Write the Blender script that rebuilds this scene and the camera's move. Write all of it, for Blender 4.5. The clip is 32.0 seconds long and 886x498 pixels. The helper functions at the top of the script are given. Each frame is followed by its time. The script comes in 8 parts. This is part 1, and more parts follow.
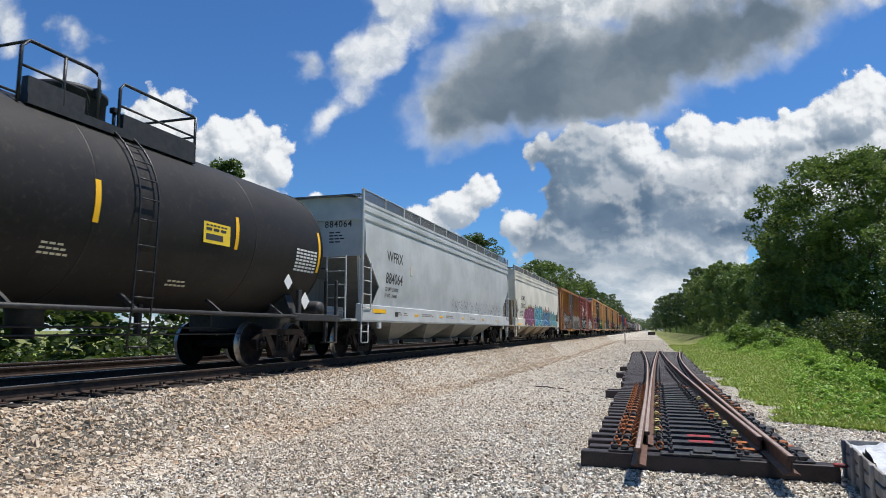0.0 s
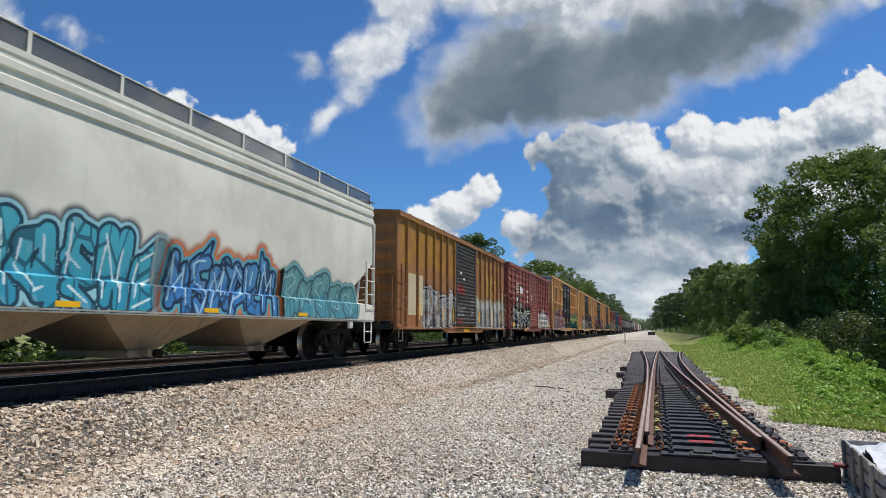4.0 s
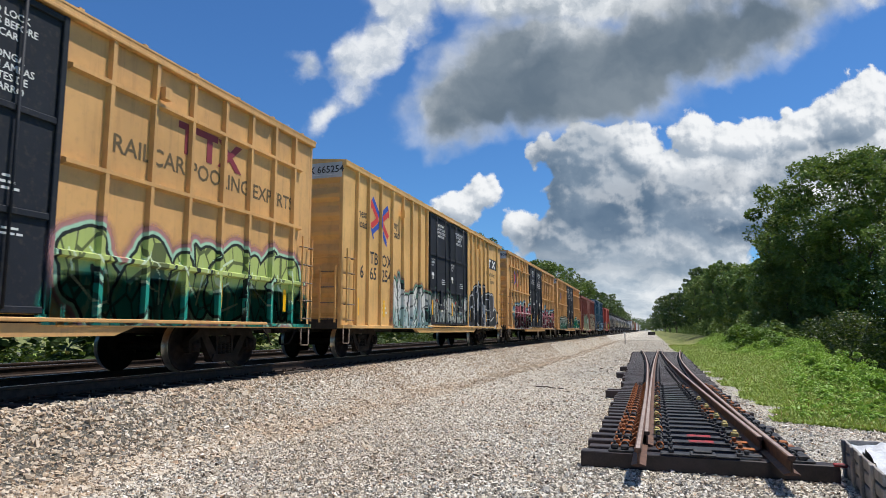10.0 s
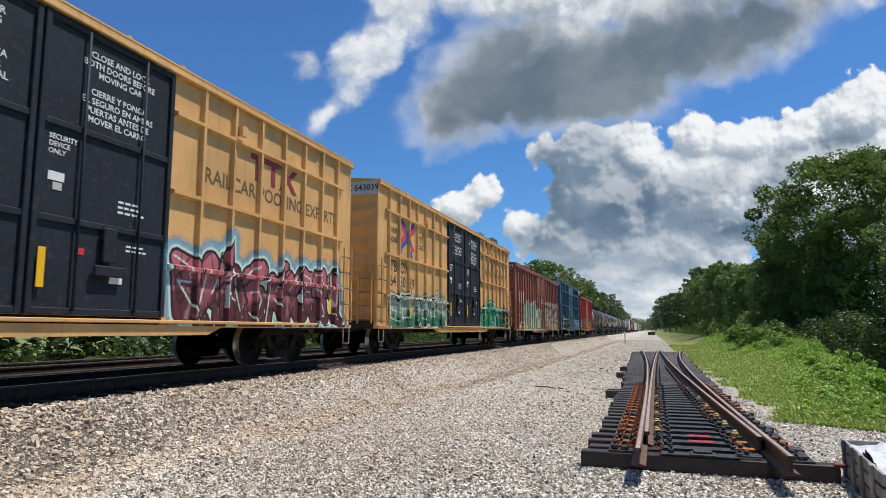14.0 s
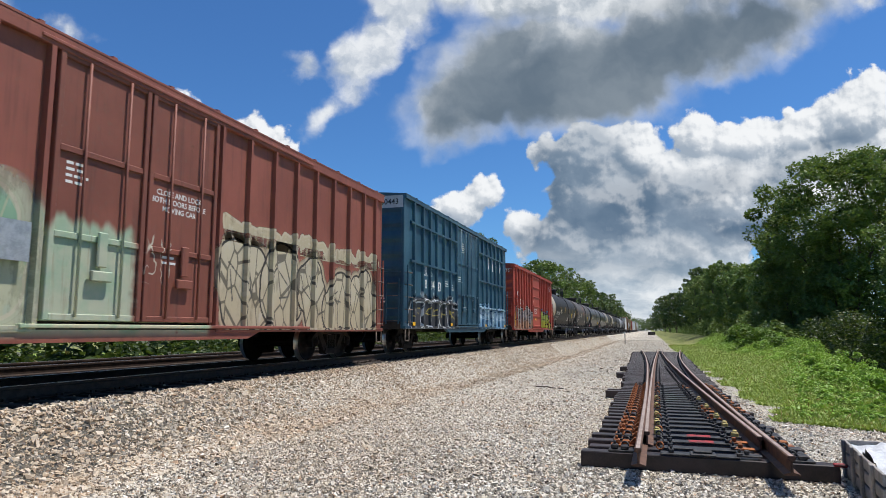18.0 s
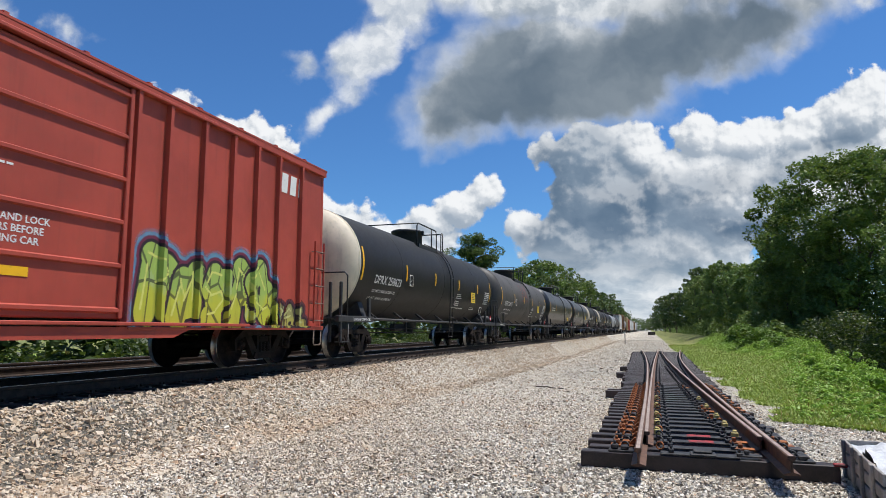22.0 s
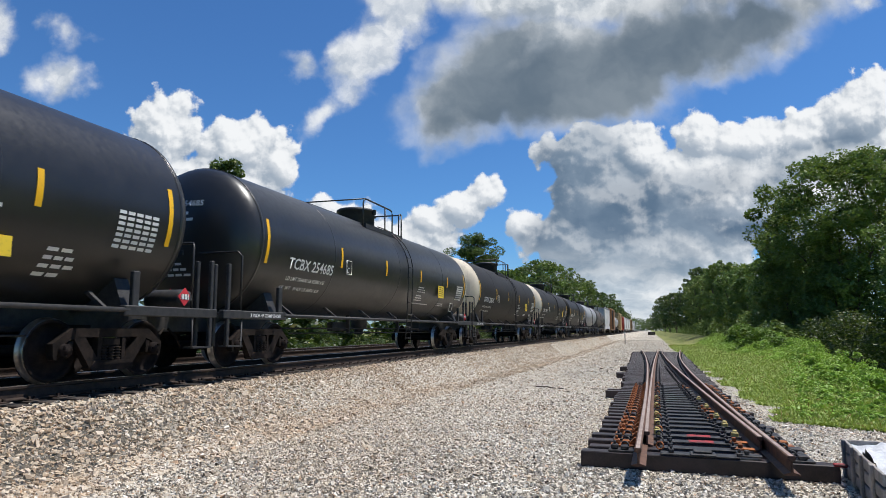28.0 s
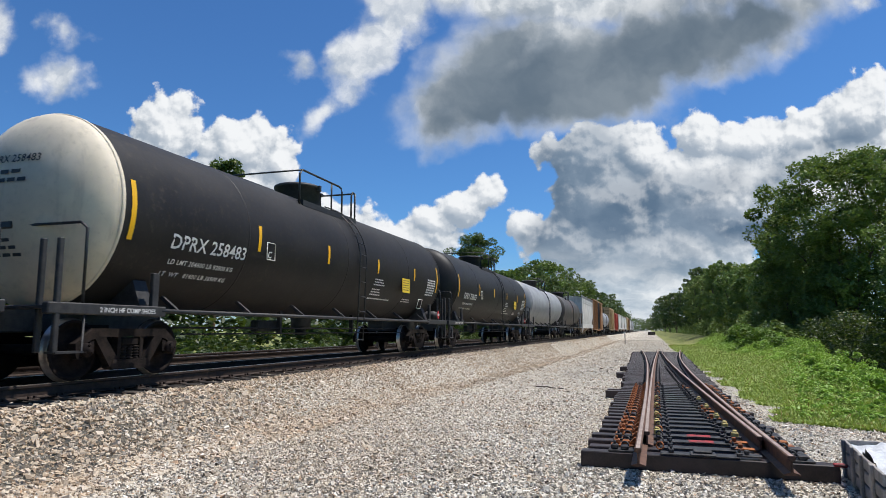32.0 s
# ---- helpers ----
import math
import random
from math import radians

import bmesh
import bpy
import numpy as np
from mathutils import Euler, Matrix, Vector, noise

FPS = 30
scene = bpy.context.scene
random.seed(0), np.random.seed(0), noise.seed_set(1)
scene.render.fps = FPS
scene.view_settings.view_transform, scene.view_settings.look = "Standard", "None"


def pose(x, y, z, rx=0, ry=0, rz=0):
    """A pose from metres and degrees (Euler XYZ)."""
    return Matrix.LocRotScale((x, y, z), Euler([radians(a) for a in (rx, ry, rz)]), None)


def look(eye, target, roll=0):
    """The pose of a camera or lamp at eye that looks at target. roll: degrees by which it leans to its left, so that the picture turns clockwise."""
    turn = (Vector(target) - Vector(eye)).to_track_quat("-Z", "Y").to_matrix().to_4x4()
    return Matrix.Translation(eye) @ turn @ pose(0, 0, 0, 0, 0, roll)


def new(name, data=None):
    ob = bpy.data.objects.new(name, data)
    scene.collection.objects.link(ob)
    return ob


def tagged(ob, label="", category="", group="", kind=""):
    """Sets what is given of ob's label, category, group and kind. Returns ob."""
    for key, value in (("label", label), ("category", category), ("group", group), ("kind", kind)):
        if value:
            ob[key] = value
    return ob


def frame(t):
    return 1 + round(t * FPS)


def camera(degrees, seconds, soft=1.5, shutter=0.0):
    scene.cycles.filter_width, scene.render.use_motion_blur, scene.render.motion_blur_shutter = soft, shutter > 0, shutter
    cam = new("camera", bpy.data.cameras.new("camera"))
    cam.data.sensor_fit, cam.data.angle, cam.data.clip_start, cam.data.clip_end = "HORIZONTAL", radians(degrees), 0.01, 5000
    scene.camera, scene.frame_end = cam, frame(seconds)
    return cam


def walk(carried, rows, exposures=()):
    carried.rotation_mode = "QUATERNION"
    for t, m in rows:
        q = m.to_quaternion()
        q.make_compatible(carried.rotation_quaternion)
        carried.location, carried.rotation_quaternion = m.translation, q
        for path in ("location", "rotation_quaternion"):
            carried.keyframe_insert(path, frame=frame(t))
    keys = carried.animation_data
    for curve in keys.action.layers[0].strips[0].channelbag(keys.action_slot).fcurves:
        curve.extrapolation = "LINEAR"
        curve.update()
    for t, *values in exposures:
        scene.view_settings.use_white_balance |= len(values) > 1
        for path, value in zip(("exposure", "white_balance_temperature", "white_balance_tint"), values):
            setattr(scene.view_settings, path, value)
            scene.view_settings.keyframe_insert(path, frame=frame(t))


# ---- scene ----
import functools

# ---------------------------------------------------------------- camera
EYE = (0.0, 0.0, 1.60)
cam = camera(68.57, 32.0, soft=0.62, shutter=0.06)
CAM_POSE = look(EYE, (-0.29883, 0.94624, 1.60 + 0.12382))
walk(cam, [(0.0, CAM_POSE), (32.0, CAM_POSE)], [(0.0, 0.0), (1.0, -0.08), (2.0, -0.20), (3.2, -0.18), (5.0, 0.0), (32.0, 0.0)])

# the plan: y runs along the line, away from the eye; x to the right of it
TRACK_X = -9.0          # centre of the line on which the train runs
TRACK2_X = -13.3        # centre of the second line
RAIL_Z = 0.845          # top of rail
# distance that the train has run at each full second
RUN = [0.0, 9.8, 19.62, 29.43, 39.23, 49.02, 58.77, 68.5, 78.22, 87.92, 97.6, 107.28, 116.95, 126.62, 136.3, 145.98,
       155.66, 165.35, 175.04, 184.74, 194.43, 204.13, 213.82, 223.51, 233.2, 242.89, 252.6, 262.31, 272.06, 281.85,
       291.72, 301.7, 311.82]

# ---------------------------------------------------------------- light
SUN_DIR = Vector((0.31, 0.20, 0.93)).normalized()
world = bpy.data.worlds.new("sky")
scene.world = world
world.use_nodes = True
wt = world.node_tree
sky = wt.nodes.new("ShaderNodeTexSky")
sky.sky_type = "NISHITA"
sky.sun_disc = False
sky.sun_elevation = math.asin(SUN_DIR.z)
sky.sun_rotation = math.atan2(SUN_DIR.x, SUN_DIR.y)
sky.altitude, sky.air_density, sky.dust_density, sky.ozone_density = 100, 1.0, 0.2, 3.0
deep = wt.nodes.new("ShaderNodeMix")
deep.data_type, deep.blend_type = "RGBA", "MULTIPLY"
deep.inputs[0].default_value, deep.inputs[7].default_value = 1.0, (0.44, 0.765, 1.10, 1)
wt.links.new(sky.outputs[0], deep.inputs[6])
wt.links.new(deep.outputs[2], wt.nodes["Background"].inputs[0])
wt.nodes["Background"].inputs[1].default_value = 0.110
sun = new("sun", bpy.data.lights.new("sun", "SUN"))
sun.data.energy, sun.data.angle, sun.data.color = 5.4, radians(0.53), (1.0, 0.965, 0.915)
sun.matrix_world = look(tuple(SUN_DIR * 50), (0, 0, 0))
scene.view_settings.exposure = 0.0


# ---------------------------------------------------------------- node helper
class Nodes:
    """Short words for building a material's nodes."""

    def __init__(self, name):
        self.mat = bpy.data.materials.new(name)
        self.mat.use_nodes = True
        self.t = self.mat.node_tree
        self.bsdf = self.t.nodes["Principled BSDF"]
        self.out = self.t.nodes["Material Output"]

    def add(self, kind):
        return self.t.nodes.new(kind)

    def plug(self, socket, value):
        if isinstance(value, bpy.types.NodeSocket):
            self.t.links.new(value, socket)
        elif isinstance(value, (tuple, list)) and len(value) == 3 and socket.type == "RGBA":
            socket.default_value = (*value, 1)
        else:
            socket.default_value = value

    def coord(self, which="Object"):
        return self.add("ShaderNodeTexCoord").outputs[which]

    def place(self, vec, scale=(1, 1, 1), shift=(0, 0, 0)):
        n = self.add("ShaderNodeMapping")
        self.plug(n.inputs[0], vec)
        n.inputs["Scale"].default_value, n.inputs["Location"].default_value = scale, shift
        return n.outputs[0]

    def noise(self, vec, scale, detail=4, rough=0.55, warp=0.0, colour=False):
        n = self.add("ShaderNodeTexNoise")
        self.plug(n.inputs["Vector"], vec)
        for k, v in (("Scale", scale), ("Detail", detail), ("Roughness", rough), ("Distortion", warp)):
            self.plug(n.inputs[k], v)
        return n.outputs["Color" if colour else "Fac"]

    def voronoi(self, vec, scale, feature="F1", out="Distance", rand=1.0):
        n = self.add("ShaderNodeTexVoronoi")
        n.feature = feature
        self.plug(n.inputs["Vector"], vec)
        n.inputs["Scale"].default_value, n.inputs["Randomness"].default_value = scale, rand
        return n.outputs[out]

    def math(self, op, a, b=0.0, c=0.0, clamp=False):
        n = self.add("ShaderNodeMath")
        n.operation, n.use_clamp = op, clamp
        for s, v in zip(n.inputs, (a, b, c)):
            self.plug(s, v)
        return n.outputs[0]

    def vmath(self, op, a, b=(0, 0, 0), scale=None):
        n = self.add("ShaderNodeVectorMath")
        n.operation = op
        self.plug(n.inputs[0], a), self.plug(n.inputs[1], b)
        if scale is not None:
            self.plug(n.inputs["Scale"], scale)
        return n.outputs[0]

    def step(self, x, lo, hi):
        """0 below lo, 1 above hi, smooth between."""
        n = self.add("ShaderNodeMapRange")
        n.interpolation_type = "SMOOTHSTEP"
        for s, v in zip(n.inputs, (x, lo, hi, 0.0, 1.0)):
            self.plug(s, v)
        return n.outputs[0]

    def mix(self, fac, a, b, blend="MIX"):
        n = self.add("ShaderNodeMix")
        n.data_type, n.blend_type = "RGBA", blend
        self.plug(n.inputs[0], fac), self.plug(n.inputs[6], a), self.plug(n.inputs[7], b)
        return n.outputs[2]

    def ramp(self, fac, *stops):
        n = self.add("ShaderNodeValToRGB")
        self.plug(n.inputs[0], fac)
        e = n.color_ramp.elements
        while len(e) < len(stops):
            e.new(0.5)
        for k, (p, c) in zip(e, stops):
            k.position, k.color = p, (*c, 1)
        return n.outputs[0]

    def split(self, vec):
        n = self.add("ShaderNodeSeparateXYZ")
        self.plug(n.inputs[0], vec)
        return n.outputs

    def join(self, x, y, z):
        n = self.add("ShaderNodeCombineXYZ")
        for s, v in zip(n.inputs, (x, y, z)):
            self.plug(s, v)
        return n.outputs[0]

    def bump(self, height, strength=0.3, distance=0.01):
        n = self.add("ShaderNodeBump")
        n.inputs["Strength"].default_value, n.inputs["Distance"].default_value = strength, distance
        self.plug(n.inputs["Height"], height)
        self.plug(self.bsdf.inputs["Normal"], n.outputs[0])

    def done(self, colour, rough=0.6, metal=0.0, spec=0.5):
        for k, v in (("Base Color", colour), ("Roughness", rough), ("Metallic", metal), ("Specular IOR Level", spec)):
            self.plug(self.bsdf.inputs[k], v)
        return self.mat


# ---------------------------------------------------------------- mesh helper
class Shape:
    """Collects boxes, prisms, tubes and turned forms into one mesh."""

    def __init__(self):
        self.v, self.f, self.round = [], [], []

    def add(self, verts, faces, smooth=False):
        k = len(self.v)
        self.v += [tuple(p) for p in verts]
        self.f += [tuple(i + k for i in q) for q in faces]
        self.round += [smooth] * len(faces)
        return self

    def box(self, x0, x1, y0, y1, z0, z1, c=0.0):
        x0, x1, y0, y1, z0, z1 = min(x0, x1), max(x0, x1), min(y0, y1), max(y0, y1), min(z0, z1), max(z0, z1)
        if c <= 0:
            p = [(x, y, z) for x in (x0, x1) for y in (y0, y1) for z in (z0, z1)]
            return self.add(p, [(0, 1, 3, 2), (4, 6, 7, 5), (0, 4, 5, 1), (2, 3, 7, 6), (0, 2, 6, 4), (1, 5, 7, 3)])
        c = min(c, (x1 - x0) * 0.45, (y1 - y0) * 0.45, (z1 - z0) * 0.45)
        p = []
        for x, sx in ((x0, 1), (x1, -1)):
            for y, sy in ((y0, 1), (y1, -1)):
                for z, sz in ((z0, 1), (z1, -1)):
                    p += [(x, y + sy * c, z + sz * c), (x + sx * c, y, z + sz * c), (x + sx * c, y + sy * c, z)]
        i = lambda a, b, d, k: 3 * (4 * a + 2 * b + d) + k
        f = [(i(0, 0, 0, 0), i(0, 0, 1, 0), i(0, 1, 1, 0), i(0, 1, 0, 0)), (i(1, 0, 0, 0), i(1, 1, 0, 0), i(1, 1, 1, 0), i(1, 0, 1, 0)),
             (i(0, 0, 0, 1), i(1, 0, 0, 1), i(1, 0, 1, 1), i(0, 0, 1, 1)), (i(0, 1, 0, 1), i(0, 1, 1, 1), i(1, 1, 1, 1), i(1, 1, 0, 1)),
             (i(0, 0, 0, 2), i(0, 1, 0, 2), i(1, 1, 0, 2), i(1, 0, 0, 2)), (i(0, 0, 1, 2), i(1, 0, 1, 2), i(1, 1, 1, 2), i(0, 1, 1, 2))]
        for a in (0, 1):
            for b in (0, 1):
                f += [(i(a, b, 0, 0), i(a, b, 0, 1), i(a, b, 1, 1), i(a, b, 1, 0)), (i(a, 0, b, 0), i(a, 0, b, 2), i(a, 1, b, 2), i(a, 1, b, 0)),
                      (i(0, a, b, 1), i(0, a, b, 2), i(1, a, b, 2), i(1, a, b, 1))]
                f += [(i(a, b, d, 0), i(a, b, d, 1), i(a, b, d, 2)) for d in (0, 1)]
        return self.add(p, f)

    def prism(self, pts, axis, a, b, smooth=False):
        """A flat outline run from a to b along an axis; pts are (y, z), (x, z) or (x, y)."""
        put = {"x": lambda t, p: (t, p[0], p[1]), "y": lambda t, p: (p[0], t, p[1]), "z": lambda t, p: (p[0], p[1], t)}[axis]
        n = len(pts)
        k = len(self.v)
        self.v += [put(a, p) for p in pts] + [put(b, p) for p in pts]
        self.f += [tuple(k + i for i in range(n - 1, -1, -1)), tuple(k + n + i for i in range(n))]
        self.round += [False, False]
        self.f += [(k + i, k + (i + 1) % n, k + n + (i + 1) % n, k + n + i) for i in range(n)]
        self.round += [smooth] * n
        return self

    def tube(self, path, r, n=6, closed=False):
        path = [Vector(p) for p in path]
        rings = []
        for i, p in enumerate(path):
            d = (path[min(i + 1, len(path) - 1)] - path[max(i - 1, 0)]).normalized()
            side = d.orthogonal().normalized() if abs(d.z) > 0.99 else d.cross(Vector((0, 0, 1))).normalized()
            up = side.cross(d)
            rings.append([p + r * (math.cos(2 * math.pi * j / n) * side + math.sin(2 * math.pi * j / n) * up) for j in range(n)])
        v = [q for ring in rings for q in ring]
        f = [(i * n + j, i * n + (j + 1) % n, (i + 1) * n + (j + 1) % n, (i + 1) * n + j) for i in range(len(rings) - 1) for j in range(n)]
        f += [tuple(range(n))[::-1], tuple((len(rings) - 1) * n + j for j in range(n))]
        return self.add(v, f, True)

    def turn(self, prof, axis="y", at=(0, 0, 0), n=24, a0=0.0, a1=360.0):
        """A profile of (radius, distance along the axis) turned about it."""
        whole = abs(a1 - a0 - 360) < 1e-6
        m = n if whole else n + 1
        v = []
        for r, h in prof:
            for j in range(m):
                a = radians(a0 + (a1 - a0) * j / n)
                c, s = r * math.cos(a), r * math.sin(a)
                p = {"x": (h, c, s), "y": (c, h, s), "z": (c, s, h)}[axis]
                v.append((p[0] + at[0], p[1] + at[1], p[2] + at[2]))
        f = []
        for i in range(len(prof) - 1):
            for j in range(n):
                k = (j + 1) % m
                f.append((i * m + j, i * m + k, (i + 1) * m + k, (i + 1) * m + j))
        return self.add(v, f, True)

    def mesh(self, name):
        me = bpy.data.meshes.new(name)
        me.from_pydata(self.v, [], self.f)
        me.polygons.foreach_set("use_smooth", self.round)
        me.update()
        return me


FINISHES = {}


def part(name, shape, material, parent=None, label="", at=None):
    """One mesh object, under a thing or under a part."""
    me = shape if isinstance(shape, bpy.types.Mesh) else shape.mesh(name)
    if not me.materials:
        me.materials.append(material)
    elif me.materials[0] is not material:
        # the same form in another finish
        key = (me.name, material.name)
        if key not in FINISHES:
            FINISHES[key] = me.copy()
            FINISHES[key].materials[0] = material
        me = FINISHES[key]
    ob = new(name, me)
    if parent is not None:
        ob.parent = parent
    if at is not None:
        ob.location = at
    if label:
        ob["label"] = label
    return ob


def soup(name, verts, faces, material, smooth=False):
    """A large mesh from arrays."""
    me = bpy.data.meshes.new(name)
    nv, (nf, k) = len(verts), faces.shape
    me.vertices.add(nv)
    me.vertices.foreach_set("co", np.asarray(verts, np.float32).ravel())
    me.loops.add(nf * k)
    me.loops.foreach_set("vertex_index", np.asarray(faces, np.int32).ravel())
    me.polygons.add(nf)
    me.polygons.foreach_set("loop_start", np.arange(0, nf * k, k, dtype=np.int32))
    me.polygons.foreach_set("use_smooth", np.full(nf, smooth))
    me.update(calc_edges=True)
    me.validate()
    me.materials.append(material)
    return new(name, me)
# ---------------------------------------------------------------- sky with clouds
def cloud_nodes(n):
    """Short words for cloud fields on the sheet's own coordinates."""
    flat = n.vmath("MULTIPLY", n.add("ShaderNodeUVMap").outputs[0], (1, 1, 0))

    def field(p, blobs, melt=0.08):
        best = None
        for x, y, a, b, turn in blobs:
            m = n.add("ShaderNodeMapping")
            m.vector_type = "TEXTURE"
            n.plug(m.inputs[0], p)
            m.inputs["Location"].default_value, m.inputs["Rotation"].default_value = (x, y, 0), (0, 0, radians(turn))
            m.inputs["Scale"].default_value = (a, b, 1)
            r = n.add("ShaderNodeVectorMath")
            r.operation = "LENGTH"
            n.plug(r.inputs[0], m.outputs[0])
            k = min(a, b)
            e = n.math("MULTIPLY_ADD", r.outputs["Value"], -k, k)
            best = e if best is None else n.math("SMOOTH_MAX", best, e, melt)
        return best

    def warped(p, big, small):
        w1 = n.vmath("SUBTRACT", n.noise(p, 1.1, 3, 0.5, colour=True), (0.5, 0.5, 0.5))
        w2 = n.vmath("SUBTRACT", n.noise(p, 4.0, 6, 0.6, colour=True), (0.5, 0.5, 0.5))
        q = n.vmath("ADD", p, n.vmath("SCALE", w1, scale=big))
        q = n.vmath("ADD", q, n.vmath("SCALE", w2, scale=small))
        return n.vmath("MULTIPLY", q, (1, 1, 0))

    def sheet(colour, alpha):
        glow, clear, both = n.add("ShaderNodeEmission"), n.add("ShaderNodeBsdfTransparent"), n.add("ShaderNodeMixShader")
        n.plug(glow.inputs[0], colour)
        n.plug(both.inputs[0], alpha), n.plug(both.inputs[1], clear.outputs[0]), n.plug(both.inputs[2], glow.outputs[0])
        n.plug(n.out.inputs[0], both.outputs[0])
        return n.mat
    return flat, field, warped, sheet


def heap_material():
    """Heaped white clouds with slate undersides, and the pale haze low down."""
    n = Nodes("heaped_clouds")
    flat, field, warped, sheet = cloud_nodes(n)
    bright = [(8.2, 3.62, .60, .36, -14), (8.55, 3.4, .36, .24, 0), (7.6, 3.92, .5, .32, 0), (6.2, 3.85, .55, .28, 0), (5.7, 3.65, .36, .18, 0),
              (9.22, 4.12, .36, .42, -14), (2.9, 2.3, .60, .78, 0), (2.55, 2.85, .6, .7, 0), (4.2, 2.65, .76, .62, 0), (4.8, 2.85, .42, .55, 0),
              (3.7, 3.3, 1.4, .6, 0), (6.6, 4.3, 1.6, .45, 0)]
    heap = [(11.3, 2.72, .62, .52, 0), (12.35, 2.40, .48, .48, 0), (13.2, 2.55, .85, .50, 0), (14.15, 2.42, .7, .46, -8), (15.2, 2.0, .9, .62, -24),
            (12.5, 3.5, 1.9, 1.0, 0), (14.5, 3.4, 2.2, 1.1, 0), (9.62, 2.6, .20, .26, 0), (10.45, 2.85, .72, .62, 0), (10.8, 3.6, 1.12, 1.0, 0), (11.4, 4.4, 2.0, .85, 0),
            (10.15, 4.3, .78, .7, 0), (12.2, 5.2, 2.4, .7, 0), (17, 3.3, 2.4, 1.6, 0)]
    slate = [(10.3, 2.85, .75, .55, 10), (10.7, 3.7, 1.15, .95, 10), (10.0, 4.3, .75, .6, 0), (11.5, 4.0, 1.3, .42, 8), (12.2, 3.35, .9, .26, -12), (13.3, 4.1, .9, .22, -5), (14.2, 2.9, 1.0, .22, -25), (11.6, 4.75, .9, .2, 10)]

    def billow(p):
        wob = n.vmath("ADD", p, n.vmath("SCALE", n.noise(p, 2.4, 4, 0.6, colour=True), scale=0.30))
        v = n.voronoi(wob, 2.3, "SMOOTH_F1")
        w = n.voronoi(wob, 5.4, "SMOOTH_F1")
        return n.math("MULTIPLY_ADD", v, -0.52, n.math("MULTIPLY_ADD", w, -0.24, n.math("MULTIPLY", n.noise(p, 2.6, 7, 0.58), 0.62)))

    def density(p):
        q = warped(p, 0.36, 0.13)
        return n.math("ADD", field(q, bright + heap), n.math("MULTIPLY", n.math("ADD", billow(p), 0.09), 0.72))

    here = density(flat)
    fine = n.math("SUBTRACT", here, density(n.vmath("ADD", flat, (0.04, -0.075, 0))))
    wide = n.math("SUBTRACT", here, density(n.vmath("ADD", flat, (0.14, -0.26, 0))))
    lit = n.math("ADD", n.math("MULTIPLY", n.step(fine, -0.07, 0.10), 0.45), n.math("MULTIPLY", n.step(wide, -0.20, 0.26), 0.55))
    soft = warped(flat, 0.5, 0.30)
    cloudy = n.math("SUBTRACT", n.noise(flat, 1.4, 7, 0.55), 0.5)
    under = n.step(n.math("ADD", field(soft, slate, 0.2), n.math("MULTIPLY", cloudy, 0.55)), -0.26, 0.20)
    white = n.mix(lit, (0.35, 0.42, 0.51), (0.90, 0.92, 0.94))
    mottled = n.step(n.noise(n.place(warped(flat, 0.6, 0.2), (0.8, 1.25, 1)), 1.0, 6, 0.5), 0.36, 0.70)
    grey = n.mix(mottled, (0.112, 0.178, 0.268), (0.225, 0.300, 0.395))
    colour = n.mix(n.math("MULTIPLY", under, n.math("SUBTRACT", 1.05, n.math("MULTIPLY", lit, 0.42)), clamp=True), white, grey)
    # long pale banks above the horizon
    bank = n.step(n.noise(n.place(warped(flat, 0.5, 0.2), (0.55, 1.9, 1)), 1.5, 6, 0.55), 0.38, 0.66)
    low = n.step(n.split(flat)[1], 4.0, 5.4)
    colour = n.mix(n.math("MULTIPLY", low, 0.8), colour, n.mix(bank, (0.40, 0.50, 0.60), (0.82, 0.86, 0.89)))
    alpha = n.math("MAXIMUM", n.step(here, 0.0, 0.10), n.math("MULTIPLY", n.step(n.split(flat)[1], 4.4, 5.7), n.math("MULTIPLY_ADD", bank, 0.5, 0.4)))
    return sheet(colour, alpha)


